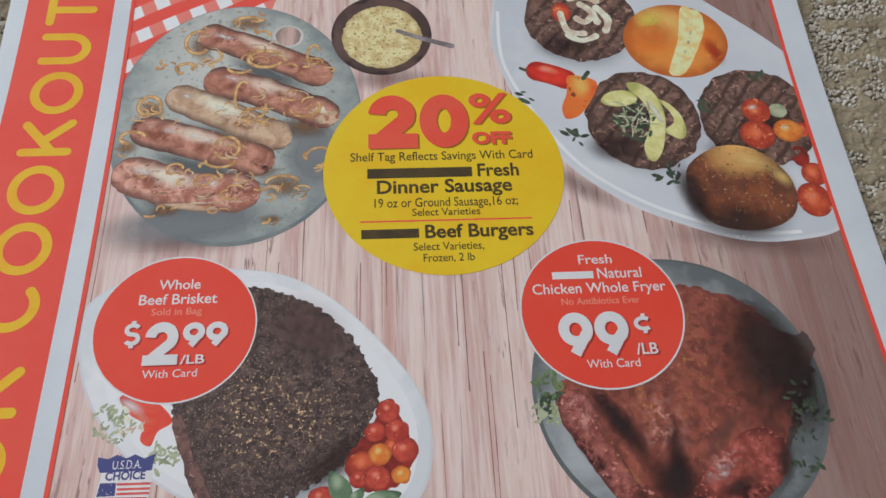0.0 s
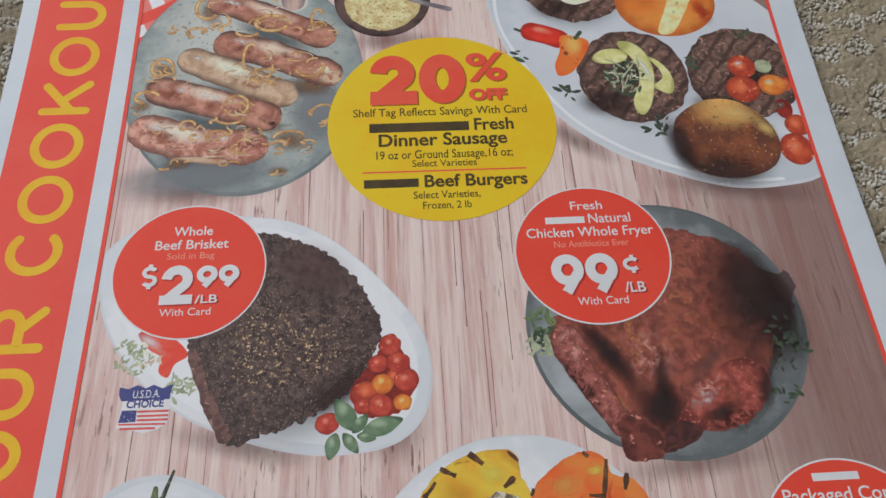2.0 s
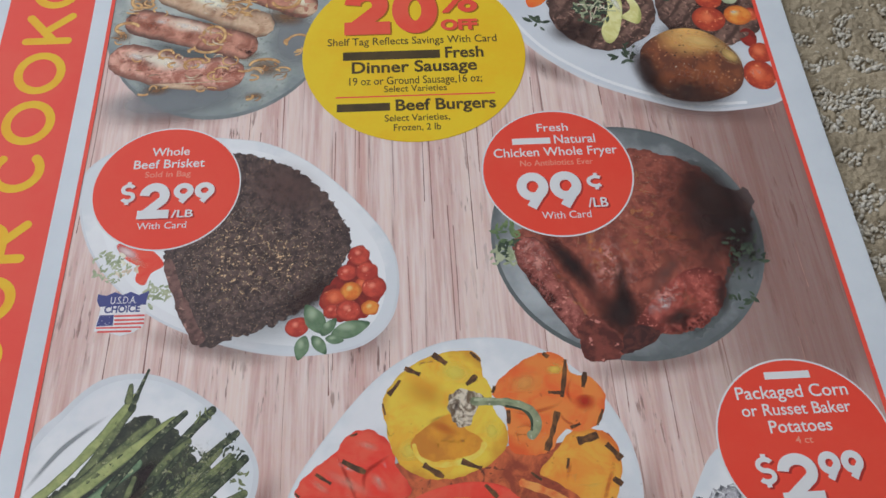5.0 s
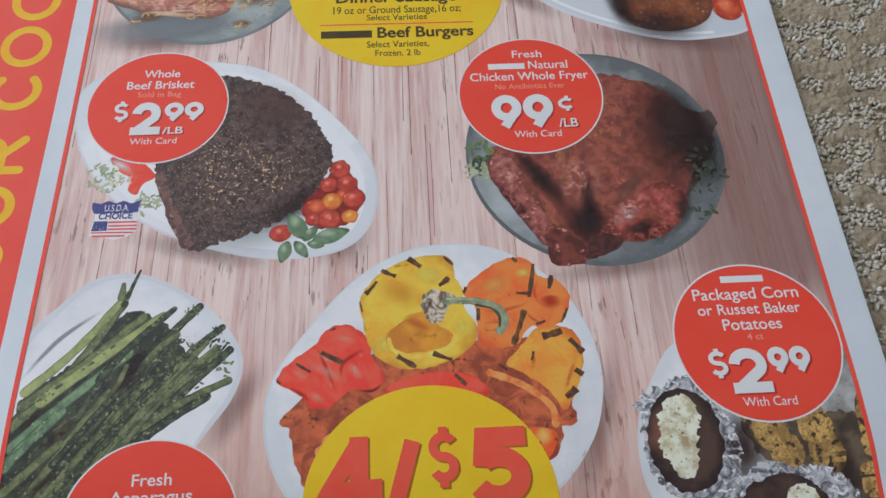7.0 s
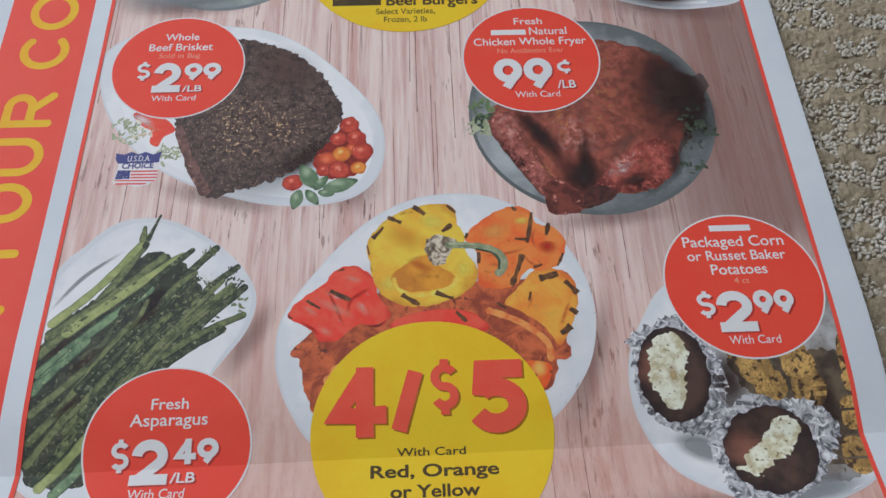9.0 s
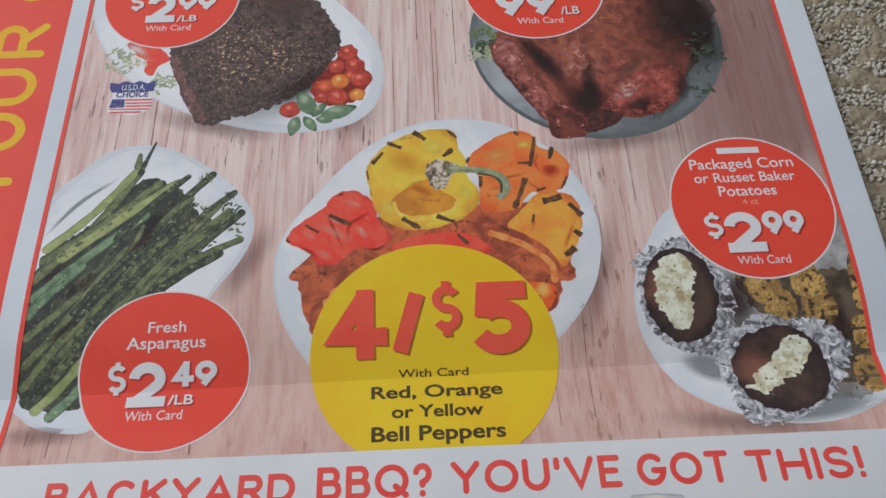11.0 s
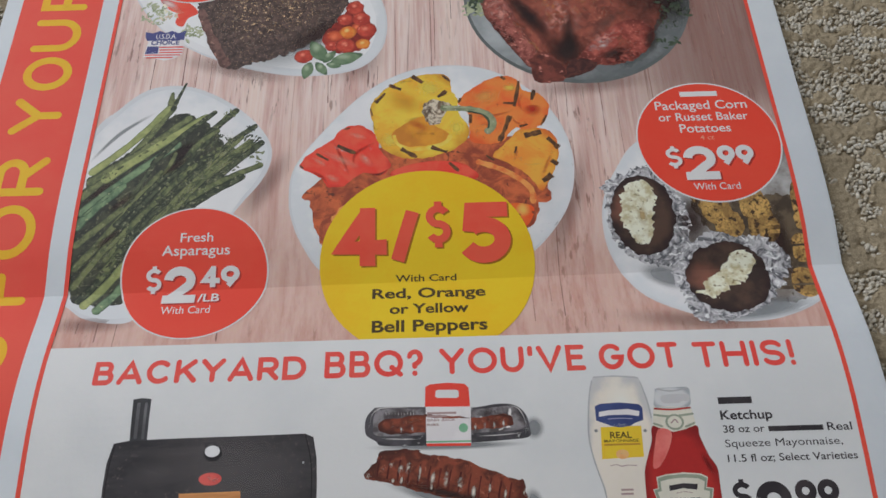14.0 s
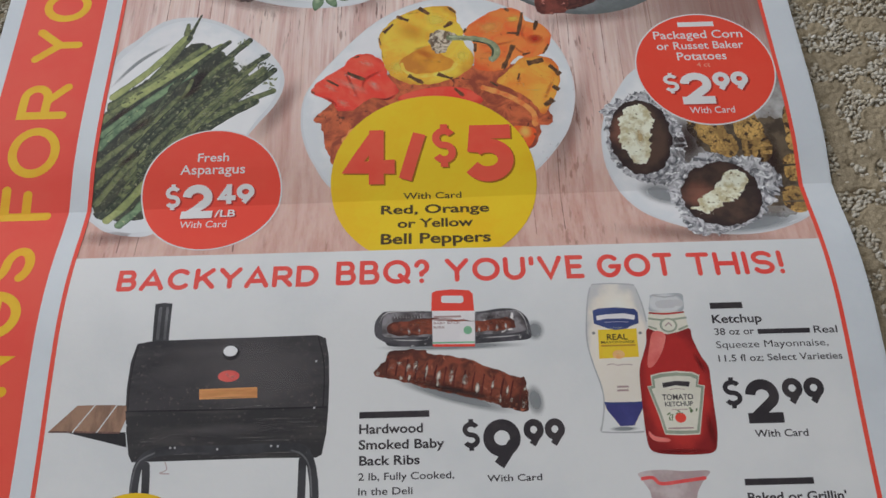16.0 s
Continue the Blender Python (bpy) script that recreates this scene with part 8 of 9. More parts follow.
draw_letters(potato_badge, '99', 89.1, 100.8, -7.3, 7.25, 0.93, WHITE_INK, 10, gap=0.04, shade=RED_SHADE)

asparagus_badge = oval("price_badge", flyer, -73.4, -38.4, 22.2, 21.1, WHITE_INK, 7, label="red printed disc with white price lettering")
oval("disc", asparagus_badge, -73.4, -38.4, 21.7, 20.7, BADGE_RED, 8)
write(asparagus_badge, 'Fresh', -78.3, -68.4, -28.6, 2.90, WHITE_INK, 9, bold=0.009)
write(asparagus_badge, 'Asparagus', -83.6, -63.1, -32.8, 3.11, WHITE_INK, 9, bold=0.009)
write(asparagus_badge, 'With Card', -82.0, -67.6, -51.1, 2.41, WHITE_INK, 9, bold=0.002)
draw_letters(asparagus_badge, '$', -87.8, -83.1, -44.2, 8.32, 0.65, WHITE_INK, 10, shade=RED_SHADE)
draw_letters(asparagus_badge, '2', -82.4, -72.6, -47.6, 11.49, 1.36, WHITE_INK, 10, shade=RED_SHADE)
draw_letters(asparagus_badge, '49', -71.6, -59.9, -42.6, 6.37, 0.82, WHITE_INK, 10, gap=0.04, shade=RED_SHADE)
write(asparagus_badge, '/LB', -71.8, -65.4, -47.3, 2.62, WHITE_INK, 10, bold=0.015, shade=RED_SHADE)

pepper_badge = oval("price_badge", flyer, -3.6, -37.0, 32.4, 30.5, YELLOW_INK, 8, label="yellow printed disc with red price lettering")
draw_letters(pepper_badge, '4', -32.1, -15.8, -37.5, 18.48, 2.37, NUMBER_RED, 10, shade=YELLOW_SHADE)
draw_letters(pepper_badge, '/', -15.2, -5.2, -38.2, 19.65, 2.06, NUMBER_RED, 10, shade=YELLOW_SHADE)
draw_letters(pepper_badge, '$', -3.8, 3.7, -32.4, 14.94, 1.17, NUMBER_RED, 10, shade=YELLOW_SHADE)
draw_letters(pepper_badge, '5', 6.3, 21.9, -37.5, 19.38, 2.48, NUMBER_RED, 10, shade=YELLOW_SHADE)
write(pepper_badge, 'With Card', -13.2, 5.0, -42.6, 2.07, BROWN_BLACK, 9, bold=0.014)
write(pepper_badge, 'Red, Orange', -20.1, 13.4, -48.1, 3.32, BROWN_BLACK, 9, bold=0.0245)
write(pepper_badge, 'or Yellow', -14.9, 8.2, -53.3, 3.27, BROWN_BLACK, 9, bold=0.0245)
write(pepper_badge, 'Bell Peppers', -19.9, 13.3, -59.2, 3.81, BROWN_BLACK, 9, bold=0.0245)

PANEL_TOP = -61.2
panel = strip("lower_panel", LINE_L, FOOT + 8, LINE_R, PANEL_TOP, PANEL, 10.95, label="plain white printed panel with a red headline")
draw_letters(panel, 'BACKYARD', -96.7, -37.8, -72.6, 6.85, 0.72, HEAD_RED, 11.9, round_ends=True)
draw_letters(panel, 'BBQ?', -32.7, -5.1, -72.5, 7.78, 0.72, HEAD_RED, 11.9, round_ends=True)
draw_letters(panel, "YOU'VE", -0.8, 39.8, -72.3, 7.58, 0.72, HEAD_RED, 11.9, round_ends=True)
draw_letters(panel, 'GOT', 43.7, 66.0, -72.3, 7.57, 0.72, HEAD_RED, 11.9, round_ends=True)
draw_letters(panel, 'THIS!', 70.1, 98.2, -72.5, 7.54, 0.72, HEAD_RED, 11.9, round_ends=True)

grill = poly("barrel_grill_picture", flyer, [(-88.0, -88.5), (-83.7, -87.8), (-71.0, -87.6), (-55.0, -87.5), (-37.1, -87.3), (-34.9, -88.3), (-33.9, -93.5), (-33.6, -100.5), (-33.7, -107.3), (-34.1, -114.0), (-35.2, -119.8), (-36.7, -120.5), (-50.0, -120.3), (-68.1, -120.4), (-86.2, -120.5), (-87.3, -118.5), (-88.5, -112.6), (-89.3, -106.7), (-89.6, -100.6), (-89.3, -93.6)], GRILL, 11.5, smooth=False, label="printed black barrel grill with a wooden side shelf")
poly("grill_belly", grill, [(-89.3, -107.1), (-63.0, -107.3), (-33.7, -107.3), (-34.1, -114.0), (-35.2, -119.8), (-36.7, -120.5), (-50.0, -120.3), (-68.1, -120.4), (-86.2, -120.5), (-87.3, -118.5), (-88.5, -112.6)], GRILL_LOW, 11.7, smooth=False)
stroke("seam", grill, [(-89.3, -107.1), (-63.0, -107.3), (-33.7, -107.3)], 0.2, GRILL_LINE, 11.9)
stroke("seam", grill, [(-37.1, -87.5), (-35.4, -94.2), (-35.0, -100.5), (-35.2, -107.3)], 0.16, GRILL_LINE, 11.9)
stroke("seam", grill, [(-87.6, -88.8), (-88.5, -93.7), (-88.9, -100.6), (-88.7, -106.7)], 0.16, GRILL_LINE, 11.9)
oval("tone", grill, -48.0, -99.4, 11.7, 4.6, SOFT_COOL2, 11.75, turn=0, n=36)
oval("tone", grill, -64.3, -90.7, 20.3, 1.8, SOFT_COOL2, 11.75, turn=0, n=36)
oval("tone", grill, -76.4, -96.3, 9.4, 4.6, SOFT_COOL2, 11.75, turn=0, n=36)
stroke("scratch", grill, [(-58.2, -110.0), (-47.1, -110.0), (-35.9, -110.2)], 0.12, SCUFF, 11.95, torn=0.9)
stroke("scratch", grill, [(-48.9, -111.1), (-42.0, -111.0), (-35.1, -111.1)], 0.12, SCUFF, 11.95, torn=0.9)
stroke("scratch", grill, [(-44.3, -112.5), (-39.5, -112.4), (-34.7, -112.5)], 0.12, SCUFF, 11.95, torn=0.9)
stroke("scratch", grill, [(-85.4, -114.5), (-80.4, -114.4), (-75.5, -114.4)], 0.12, SCUFF, 11.95, torn=0.9)
stroke("scratch", grill, [(-86.1, -115.3), (-82.6, -115.2), (-79.2, -115.2)], 0.12, SCUFF, 11.95, torn=0.9)
stroke("scratch", grill, [(-64.0, -114.8), (-54.9, -114.8), (-45.7, -115.0)], 0.12, SCUFF, 11.95, torn=0.9)
stroke("scratch", grill, [(-57.8, -115.7), (-47.9, -115.7), (-38.0, -115.9)], 0.12, SCUFF, 11.95, torn=0.9)
stroke("scratch", grill, [(-78.8, -118.7), (-70.5, -118.7), (-62.2, -118.8)], 0.12, SCUFF, 11.95, torn=0.9)
stroke("scratch", grill, [(-68.2, -119.5), (-55.3, -119.6), (-42.4, -119.9)], 0.12, SCUFF, 11.95, torn=0.9)
stroke("scratch", grill, [(-53.1, -118.9), (-45.5, -118.9), (-37.9, -119.0)], 0.12, SCUFF, 11.95, torn=0.9)
stroke("scratch", grill, [(-73.3, -112.7), (-68.0, -112.6), (-62.6, -112.7)], 0.12, SCUFF, 11.95, torn=0.9)
stroke("scratch", grill, [(-59.2, -106.6), (-52.7, -106.5), (-46.1, -106.6)], 0.12, SCUFF, 11.95, torn=0.9)
stroke("scratch", grill, [(-63.1, -107.0), (-60.0, -106.9), (-56.9, -106.9)], 0.12, SCUFF, 11.95, torn=0.9)
poly("chimney", grill, [(-84.4, -76.8), (-82.0, -76.5), (-79.5, -76.8), (-79.3, -87.9), (-83.9, -87.8)], PIPE, 11.6, smooth=False)
stroke("pipe_shine", grill, [(-82.7, -77.7), (-82.5, -87.5)], 0.47, PIPE_SHEEN, 11.8)
stroke("pipe_shine", grill, [(-80.7, -77.7), (-80.5, -87.5)], 0.39, PIPE_SHEEN, 11.8)
oval("thermometer_rim", grill, -61.4, -91.7, 2.4, 2.1, GRILL_LINE, 11.9, turn=0, n=36)
oval("thermometer", grill, -61.6, -91.2, 2.0, 1.5, PLATE_LIGHT, 12.0, turn=0, n=36)
oval("maker_mark", grill, -61.6, -98.2, 3.0, 1.6, SHIELD_RED, 11.9, turn=0, n=36)
oval("tone", grill, -61.6, -98.2, 2.5, 1.0, CRISP_PINK, 12.05, turn=0, n=36)
poly("handle", grill, [(-69.5, -101.6), (-53.5, -101.4), (-53.3, -104.3), (-69.3, -104.4)], GRIP, 11.95, smooth=False)
stroke("handle_shade", grill, [(-69.2, -104.1), (-53.5, -104.0)], 0.23, SOFT_SHADOW, 12.1)
poly("bracket", grill, [(-104.4, -112.4), (-88.7, -112.6), (-88.0, -116.6)], GRILL_LINE, 11.4, smooth=False)
poly("shelf_slat", grill, [(-109.8, -112.0), (-102.7, -105.2), (-98.0, -105.2), (-103.3, -112.1)], SLAT, 11.6, smooth=False)
stroke("slat_edge", grill, [(-109.8, -112.0), (-103.2, -112.2)], 0.23, BRISKET_SIDE, 11.8)
poly("shelf_slat", grill, [(-102.9, -112.1), (-97.6, -105.2), (-92.0, -105.3), (-96.7, -112.4)], SLAT, 11.6, smooth=False)
stroke("slat_edge", grill, [(-102.9, -112.2), (-96.7, -112.5)], 0.23, BRISKET_SIDE, 11.8)
poly("shelf_slat", grill, [(-96.3, -112.4), (-91.7, -105.4), (-89.3, -105.5), (-88.7, -108.5), (-90.2, -112.6)], SLAT, 11.6, smooth=False)
stroke("slat_edge", grill, [(-96.3, -112.5), (-90.2, -112.7)], 0.23, BRISKET_SIDE, 11.8)
oval("bolt", grill, -89.0, -110.8, 0.5, 0.5, CAP, 11.9, turn=0, n=36)
stroke("leg_frame", grill, [(-84.4, -132.1), (-84.8, -125.7), (-83.4, -120), (-77.8, -117.8), (-61.1, -117.9), (-42.8, -117.7), (-38.9, -120.1), (-37.2, -126.2), (-36.8, -133.3)], 1.19, PIPE, 11.9)
stroke("leg", grill, [(-82.3, -120.5), (-81.8, -126.5), (-81.6, -132.2)], 1.06, PIPE, 11.9)
stroke("leg", grill, [(-40.3, -120.1), (-40.3, -127.6), (-40.3, -133.2)], 1.06, PIPE, 11.9)
stroke("pipe_shine", grill, [(-85.5, -129.3), (-85.5, -125), (-84.2, -120.4), (-80.1, -118.2)], 0.22, PIPE_SHEEN, 12.6)
stroke("pipe_shine", grill, [(-43.5, -118.4), (-40.3, -119.8), (-38.3, -123.3), (-37.6, -130.5)], 0.23, PIPE_SHEEN, 12.6)
oval("rivet", grill, -76.1, -117.0, 0.3, 0.3, SOFT_GREY, 12.7)
oval("rivet", grill, -63.4, -117.7, 0.3, 0.3, SOFT_GREY, 12.7)
oval("rivet", grill, -48.9, -117.2, 0.3, 0.3, SOFT_GREY, 12.7)
oval("rivet", grill, -47.1, -117.3, 0.3, 0.3, SOFT_GREY, 12.7)
oval("rivet", grill, -74.9, -117.0, 0.3, 0.3, SOFT_GREY, 12.7)
oval("rivet", grill, -37.6, -107.4, 0.3, 0.3, SOFT_GREY, 12.7)
oval("rivet", grill, -37.4, -94.7, 0.3, 0.3, SOFT_GREY, 12.7)
oval("tone", grill, -61.3, -91.7, 23.8, 5.2, SOFT_COOL2, 11.85, turn=1, n=36)
oval("tone", grill, -61.4, -112.5, 23.1, 2.4, SOFT_COOL2, 11.85, turn=1, n=36)
stroke("wire_hook", grill, [(-77.3, -120.5), (-76.6, -122.6), (-78.3, -123.5), (-75.7, -123.7)], 0.12, GREY_TYPE, 11.9)
low_badge = oval("price_badge", flyer, -84.1, -145.3, 17.5, 17.0, YELLOW_INK, 12.8, label="yellow printed disc below the grill picture")

ribs = poly("packaged_ribs_picture", flyer, [(-21.2, -86.6), (-20.9, -83.9), (-19.2, -81.6), (-16.8, -80.9), (-5.0, -81.2), (7.5, -81.7), (14.6, -80.9), (19.3, -81.4), (22.1, -83.9), (23.0, -87.5), (22.6, -89.8), (17.6, -90.4), (7.1, -90.9), (-5.1, -91.3), (-16.2, -91.1), (-18.2, -89.9), (-20.6, -88.4)], TRAY, 11.2, label="printed tray of smoked ribs beside a glazed rack")
oval("tone", panel, 24.1, -87.5, 3.2, 3.5, SOFT_COOL, 11.1, turn=0, n=36)
oval("tone", panel, 0.7, -91.5, 23.2, 1.3, SOFT_COOL, 11.1, turn=0, n=36)
oval("tone", panel, 23.0, -106.9, 2.9, 4.9, SOFT_COOL, 11.1, turn=10, n=36)
oval("tone", panel, 0.9, -105.3, 19.1, 2.3, SOFT_COOL, 11.1, turn=-16, n=36)
poly("tray_lid", ribs, [(-19.0, -86.4), (-18.6, -82.8), (-16.9, -81.5), (-5.0, -81.6), (7.4, -82.2), (18.1, -81.6), (20.4, -83.8), (21.0, -87.7), (7.2, -88.4), (-5.1, -88.6), (-17.4, -88.5)], TRAY_LID, 11.6)
oval("tone", ribs, -11.5, -83.0, 5.8, 1.0, CRISP_DARK, 11.7, turn=4, n=36)
oval("tone", ribs, 12.7, -83.0, 5.2, 1.2, CRISP_DARK, 11.7, turn=4, n=36)
poly("packed_ribs", ribs, [(-17.4, -84.9), (-12.7, -84.0), (-5.0, -83.2), (7.4, -84.4), (13.9, -83.8), (17.7, -83.9), (18.8, -86.2), (16.9, -87.1), (7.2, -87.5), (-5.1, -88.0), (-16.2, -87.9)], RIBS, 11.8, torn=0.4)
oval("tone", ribs, -9.1, -84.5, 4.6, 1.2, CRISP_BROWN, 11.85, turn=4, n=36)
oval("tone", ribs, 13.8, -84.8, 4.1, 0.8, CRISP_BROWN, 11.85, turn=4, n=36)
oval("tone", ribs, -15.7, -87.1, 0.5, 1.2, CRISP_WHITE, 12.0, turn=0, n=36)
oval("tone", ribs, -13.6, -87.0, 0.5, 1.2, CRISP_WHITE, 12.0, turn=0, n=36)
oval("tone", ribs, -11.4, -86.9, 0.5, 1.2, CRISP_WHITE, 12.0, turn=0, n=36)
oval("tone", ribs, -8.5, -86.9, 0.5, 1.2, CRISP_WHITE, 12.0, turn=0, n=36)
oval("tone", ribs, -6.5, -86.8, 0.5, 1.2, CRISP_WHITE, 12.0, turn=0, n=36)
oval("tone", ribs, 8.4, -86.7, 0.5, 1.2, CRISP_WHITE, 12.0, turn=0, n=36)
oval("tone", ribs, 10.9, -86.6, 0.5, 1.2, CRISP_WHITE, 12.0, turn=0, n=36)
oval("tone", ribs, 13.5, -86.4, 0.5, 1.2, CRISP_WHITE, 12.0, turn=0, n=36)
oval("tone", ribs, 16.0, -86.1, 0.5, 1.2, CRISP_WHITE, 12.0, turn=0, n=36)
stroke("tray_edge", ribs, [(-20.2, -87.7), (-19.6, -83.7), (-18.0, -81.6), (-15.0, -81.1), (-5.1, -81.3)], 0.23, TRAY_SHINE, 11.95, torn=0.6)
stroke("tray_edge", ribs, [(15.8, -81.3), (19.6, -81.9), (21.6, -84.7), (22.2, -88.8)], 0.23, TRAY_SHINE, 11.95, torn=0.6)
stroke("tray_edge", ribs, [(-18.0, -89.1), (-11.5, -89.5), (-5.2, -89.6)], 0.23, TRAY_SHINE, 11.95, torn=0.6)
stroke("tray_edge", ribs, [(7.4, -89.3), (15.4, -89.1), (22.1, -88.5)], 0.23, TRAY_SHINE, 11.95, torn=0.6)
stroke("tray_flute", ribs, [(-15.6, -82.0), (-15.4, -83.5)], 0.12, TRAY_SHINE, 11.9, torn=0.5)
stroke("tray_flute", ribs, [(-14.8, -82.0), (-14.6, -83.5)], 0.12, TRAY_SHINE, 11.9, torn=0.5)
stroke("tray_flute", ribs, [(-14.0, -82.0), (-13.8, -83.5)], 0.12, TRAY_SHINE, 11.9, torn=0.5)
stroke("tray_flute", ribs, [(-13.1, -82.0), (-13.0, -83.5)], 0.12, TRAY_SHINE, 11.9, torn=0.5)
stroke("tray_flute", ribs, [(-12.3, -82.1), (-12.1, -83.6)], 0.12, TRAY_SHINE, 11.9, torn=0.5)
stroke("tray_flute", ribs, [(-11.5, -82.1), (-11.3, -83.6)], 0.12, TRAY_SHINE, 11.9, torn=0.5)
stroke("tray_flute", ribs, [(-10.7, -82.1), (-10.5, -83.6)], 0.12, TRAY_SHINE, 11.9, torn=0.5)
stroke("tray_flute", ribs, [(-9.8, -82.1), (-9.7, -83.6)], 0.12, TRAY_SHINE, 11.9, torn=0.5)
stroke("tray_flute", ribs, [(-9.0, -82.1), (-8.8, -83.7)], 0.12, TRAY_SHINE, 11.9, torn=0.5)
stroke("tray_flute", ribs, [(-8.2, -82.2), (-8.0, -83.7)], 0.12, TRAY_SHINE, 11.9, torn=0.5)
poly("sleeve", ribs, [(-4.8, -81.0), (7.4, -81.4), (7.1, -91.0), (-4.8, -90.8)], SHIELD_WHITE, 12.1, smooth=False)
poly("sleeve_top", ribs, [(-5.0, -81.1), (-4.8, -75.7), (-3.5, -75.0), (1.1, -74.7), (5.9, -75.1), (7.0, -76.2), (7.2, -81.4)], LABEL_RED, 12.2, smooth=False)
poly("sleeve_slot", ribs, [(-2.0, -76.8), (-1.4, -76.6), (3.6, -76.7), (4.2, -77.0), (4.3, -78.6), (3.6, -79.0), (-1.6, -78.8), (-2.2, -78.4)], PANEL, 12.5, smooth=False)
poly("sleeve_foot", ribs, [(-4.8, -90.8), (7.1, -91.0), (7.0, -91.7), (-4.7, -91.5)], LABEL_RED, 12.2, smooth=False)
stroke("sleeve_stripe", ribs, [(-4.8, -90.4), (7.1, -90.5)], 0.23, LABEL_GREEN, 12.3)
oval("sleeve_dot", ribs, 5.2, -87.0, 1.2, 1.2, LABEL_GREEN, 12.5, turn=0, n=36)
write(ribs, 'BABY BACK', -4.4, 3.2, -85.1, 0.64, GREY_TYPE, 12.6, bold=0.0245)
write(ribs, 'RIBS', -4.5, -1.4, -86.3, 0.64, GREY_TYPE, 12.6, bold=0.0245)
bar(ribs, -4.4, 3.4, -83.3, 0.8, GREY_TYPE, 12.6)
bar(ribs, -4.4, 0.9, -84.1, 0.8, GREY_TYPE, 12.6)
poly("rib_rack", ribs, [(-21.1, -97.7), (-19.7, -96.4), (-17.9, -94.9), (-17.1, -92.9), (-13.3, -92.1), (-6.9, -92.5), (-6.3, -93.2), (0.6, -94.4), (5.8, -95.5), (8.3, -96.7), (13.2, -98.5), (17.7, -100.4), (20.5, -100.6), (21.0, -103.5), (21.1, -108.0), (20.3, -109.9), (16.6, -109.2), (9.9, -107.1), (2.0, -105.0), (-4.8, -103.4), (-11.0, -101.6), (-15.6, -100.3), (-19.6, -99.7), (-21.1, -99.4)], RIBS, 11.8, torn=0.5)
oval("tone", ribs, 0.9, -103.6, 19.1, 1.5, SOFT_DARK, 11.9, turn=-14, n=36)
oval("tone", ribs, 20.9, -105.8, 0.6, 3.5, CRISP_BROWN, 11.9, turn=0, n=36)
stroke("rib_groove", ribs, [(-17.0, -93.5), (-17.6, -96.4), (-17.9, -98.9)], 0.23, RIB_DARK, 12.2, torn=0.6)
stroke("rib_groove", ribs, [(-14.3, -94.1), (-14.9, -96.9), (-15.3, -99.5)], 0.23, RIB_DARK, 12.2, torn=0.6)
stroke("rib_groove", ribs, [(-11.7, -94.7), (-12.3, -97.5), (-12.6, -100.1)], 0.23, RIB_DARK, 12.2, torn=0.6)
stroke("rib_groove", ribs, [(-9.0, -95.3), (-9.6, -98.1), (-10.0, -100.7)], 0.23, RIB_DARK, 12.2, torn=0.6)
stroke("rib_groove", ribs, [(-6.4, -95.9), (-7.0, -98.7), (-7.4, -101.2)], 0.23, RIB_DARK, 12.2, torn=0.6)
stroke("rib_groove", ribs, [(-3.7, -96.5), (-4.4, -99.3), (-4.7, -101.8)], 0.23, RIB_DARK, 12.2, torn=0.6)
stroke("rib_groove", ribs, [(-1.1, -97.1), (-1.7, -99.9), (-2.1, -102.4)], 0.23, RIB_DARK, 12.2, torn=0.6)
stroke("rib_groove", ribs, [(1.6, -97.7), (0.9, -100.5), (0.5, -103.0)], 0.23, RIB_DARK, 12.2, torn=0.6)
stroke("rib_groove", ribs, [(4.2, -98.2), (3.5, -101.1), (3.1, -103.6)], 0.23, RIB_DARK, 12.2, torn=0.6)
stroke("rib_groove", ribs, [(6.8, -98.8), (6.1, -101.6), (5.7, -104.1)], 0.23, RIB_DARK, 12.2, torn=0.6)
stroke("rib_groove", ribs, [(9.4, -99.4), (8.8, -102.2), (8.3, -104.7)], 0.23, RIB_DARK, 12.2, torn=0.6)
stroke("rib_groove", ribs, [(12.1, -100.0), (11.4, -102.8), (10.9, -105.3)], 0.23, RIB_DARK, 12.2, torn=0.6)
stroke("rib_groove", ribs, [(14.7, -100.6), (14.0, -103.4), (13.5, -105.9)], 0.23, RIB_DARK, 12.2, torn=0.6)
stroke("rib_groove", ribs, [(17.3, -101.2), (16.6, -104.0), (16.1, -106.4)], 0.23, RIB_DARK, 12.2, torn=0.6)
stroke("rib_groove", ribs, [(19.9, -101.8), (19.2, -104.5), (18.7, -107.0)], 0.23, RIB_DARK, 12.2, torn=0.6)
# highlights on the glossy rack, printed as pale flecks
oval("tone", ribs, -14.2, -96.0, 0.9, 0.7, GLAZE_GLINT, 12.4, turn=-10, n=36)
oval("tone", ribs, -11.7, -97.4, 0.8, 1.7, GLAZE_GLINT, 12.4, turn=-10, n=36)
oval("tone", ribs, -9.6, -97.0, 0.9, 2.0, GLAZE_GLINT, 12.4, turn=-10, n=36)
oval("tone", ribs, -6.7, -98.3, 0.5, 2.3, GLAZE_GLINT, 12.4, turn=-10, n=36)
oval("tone", ribs, -3.3, -99.7, 0.8, 2.0, GLAZE_GLINT, 12.4, turn=-10, n=36)
oval("tone", ribs, 0.2, -99.9, 0.8, 2.3, GLAZE_GLINT, 12.4, turn=-10, n=36)
oval("tone", ribs, 3.9, -101.3, 1.0, 2.3, GLAZE_GLINT, 12.4, turn=-10, n=36)
oval("tone", ribs, 7.2, -103.3, 0.8, 2.0, GLAZE_GLINT, 12.4, turn=-10, n=36)
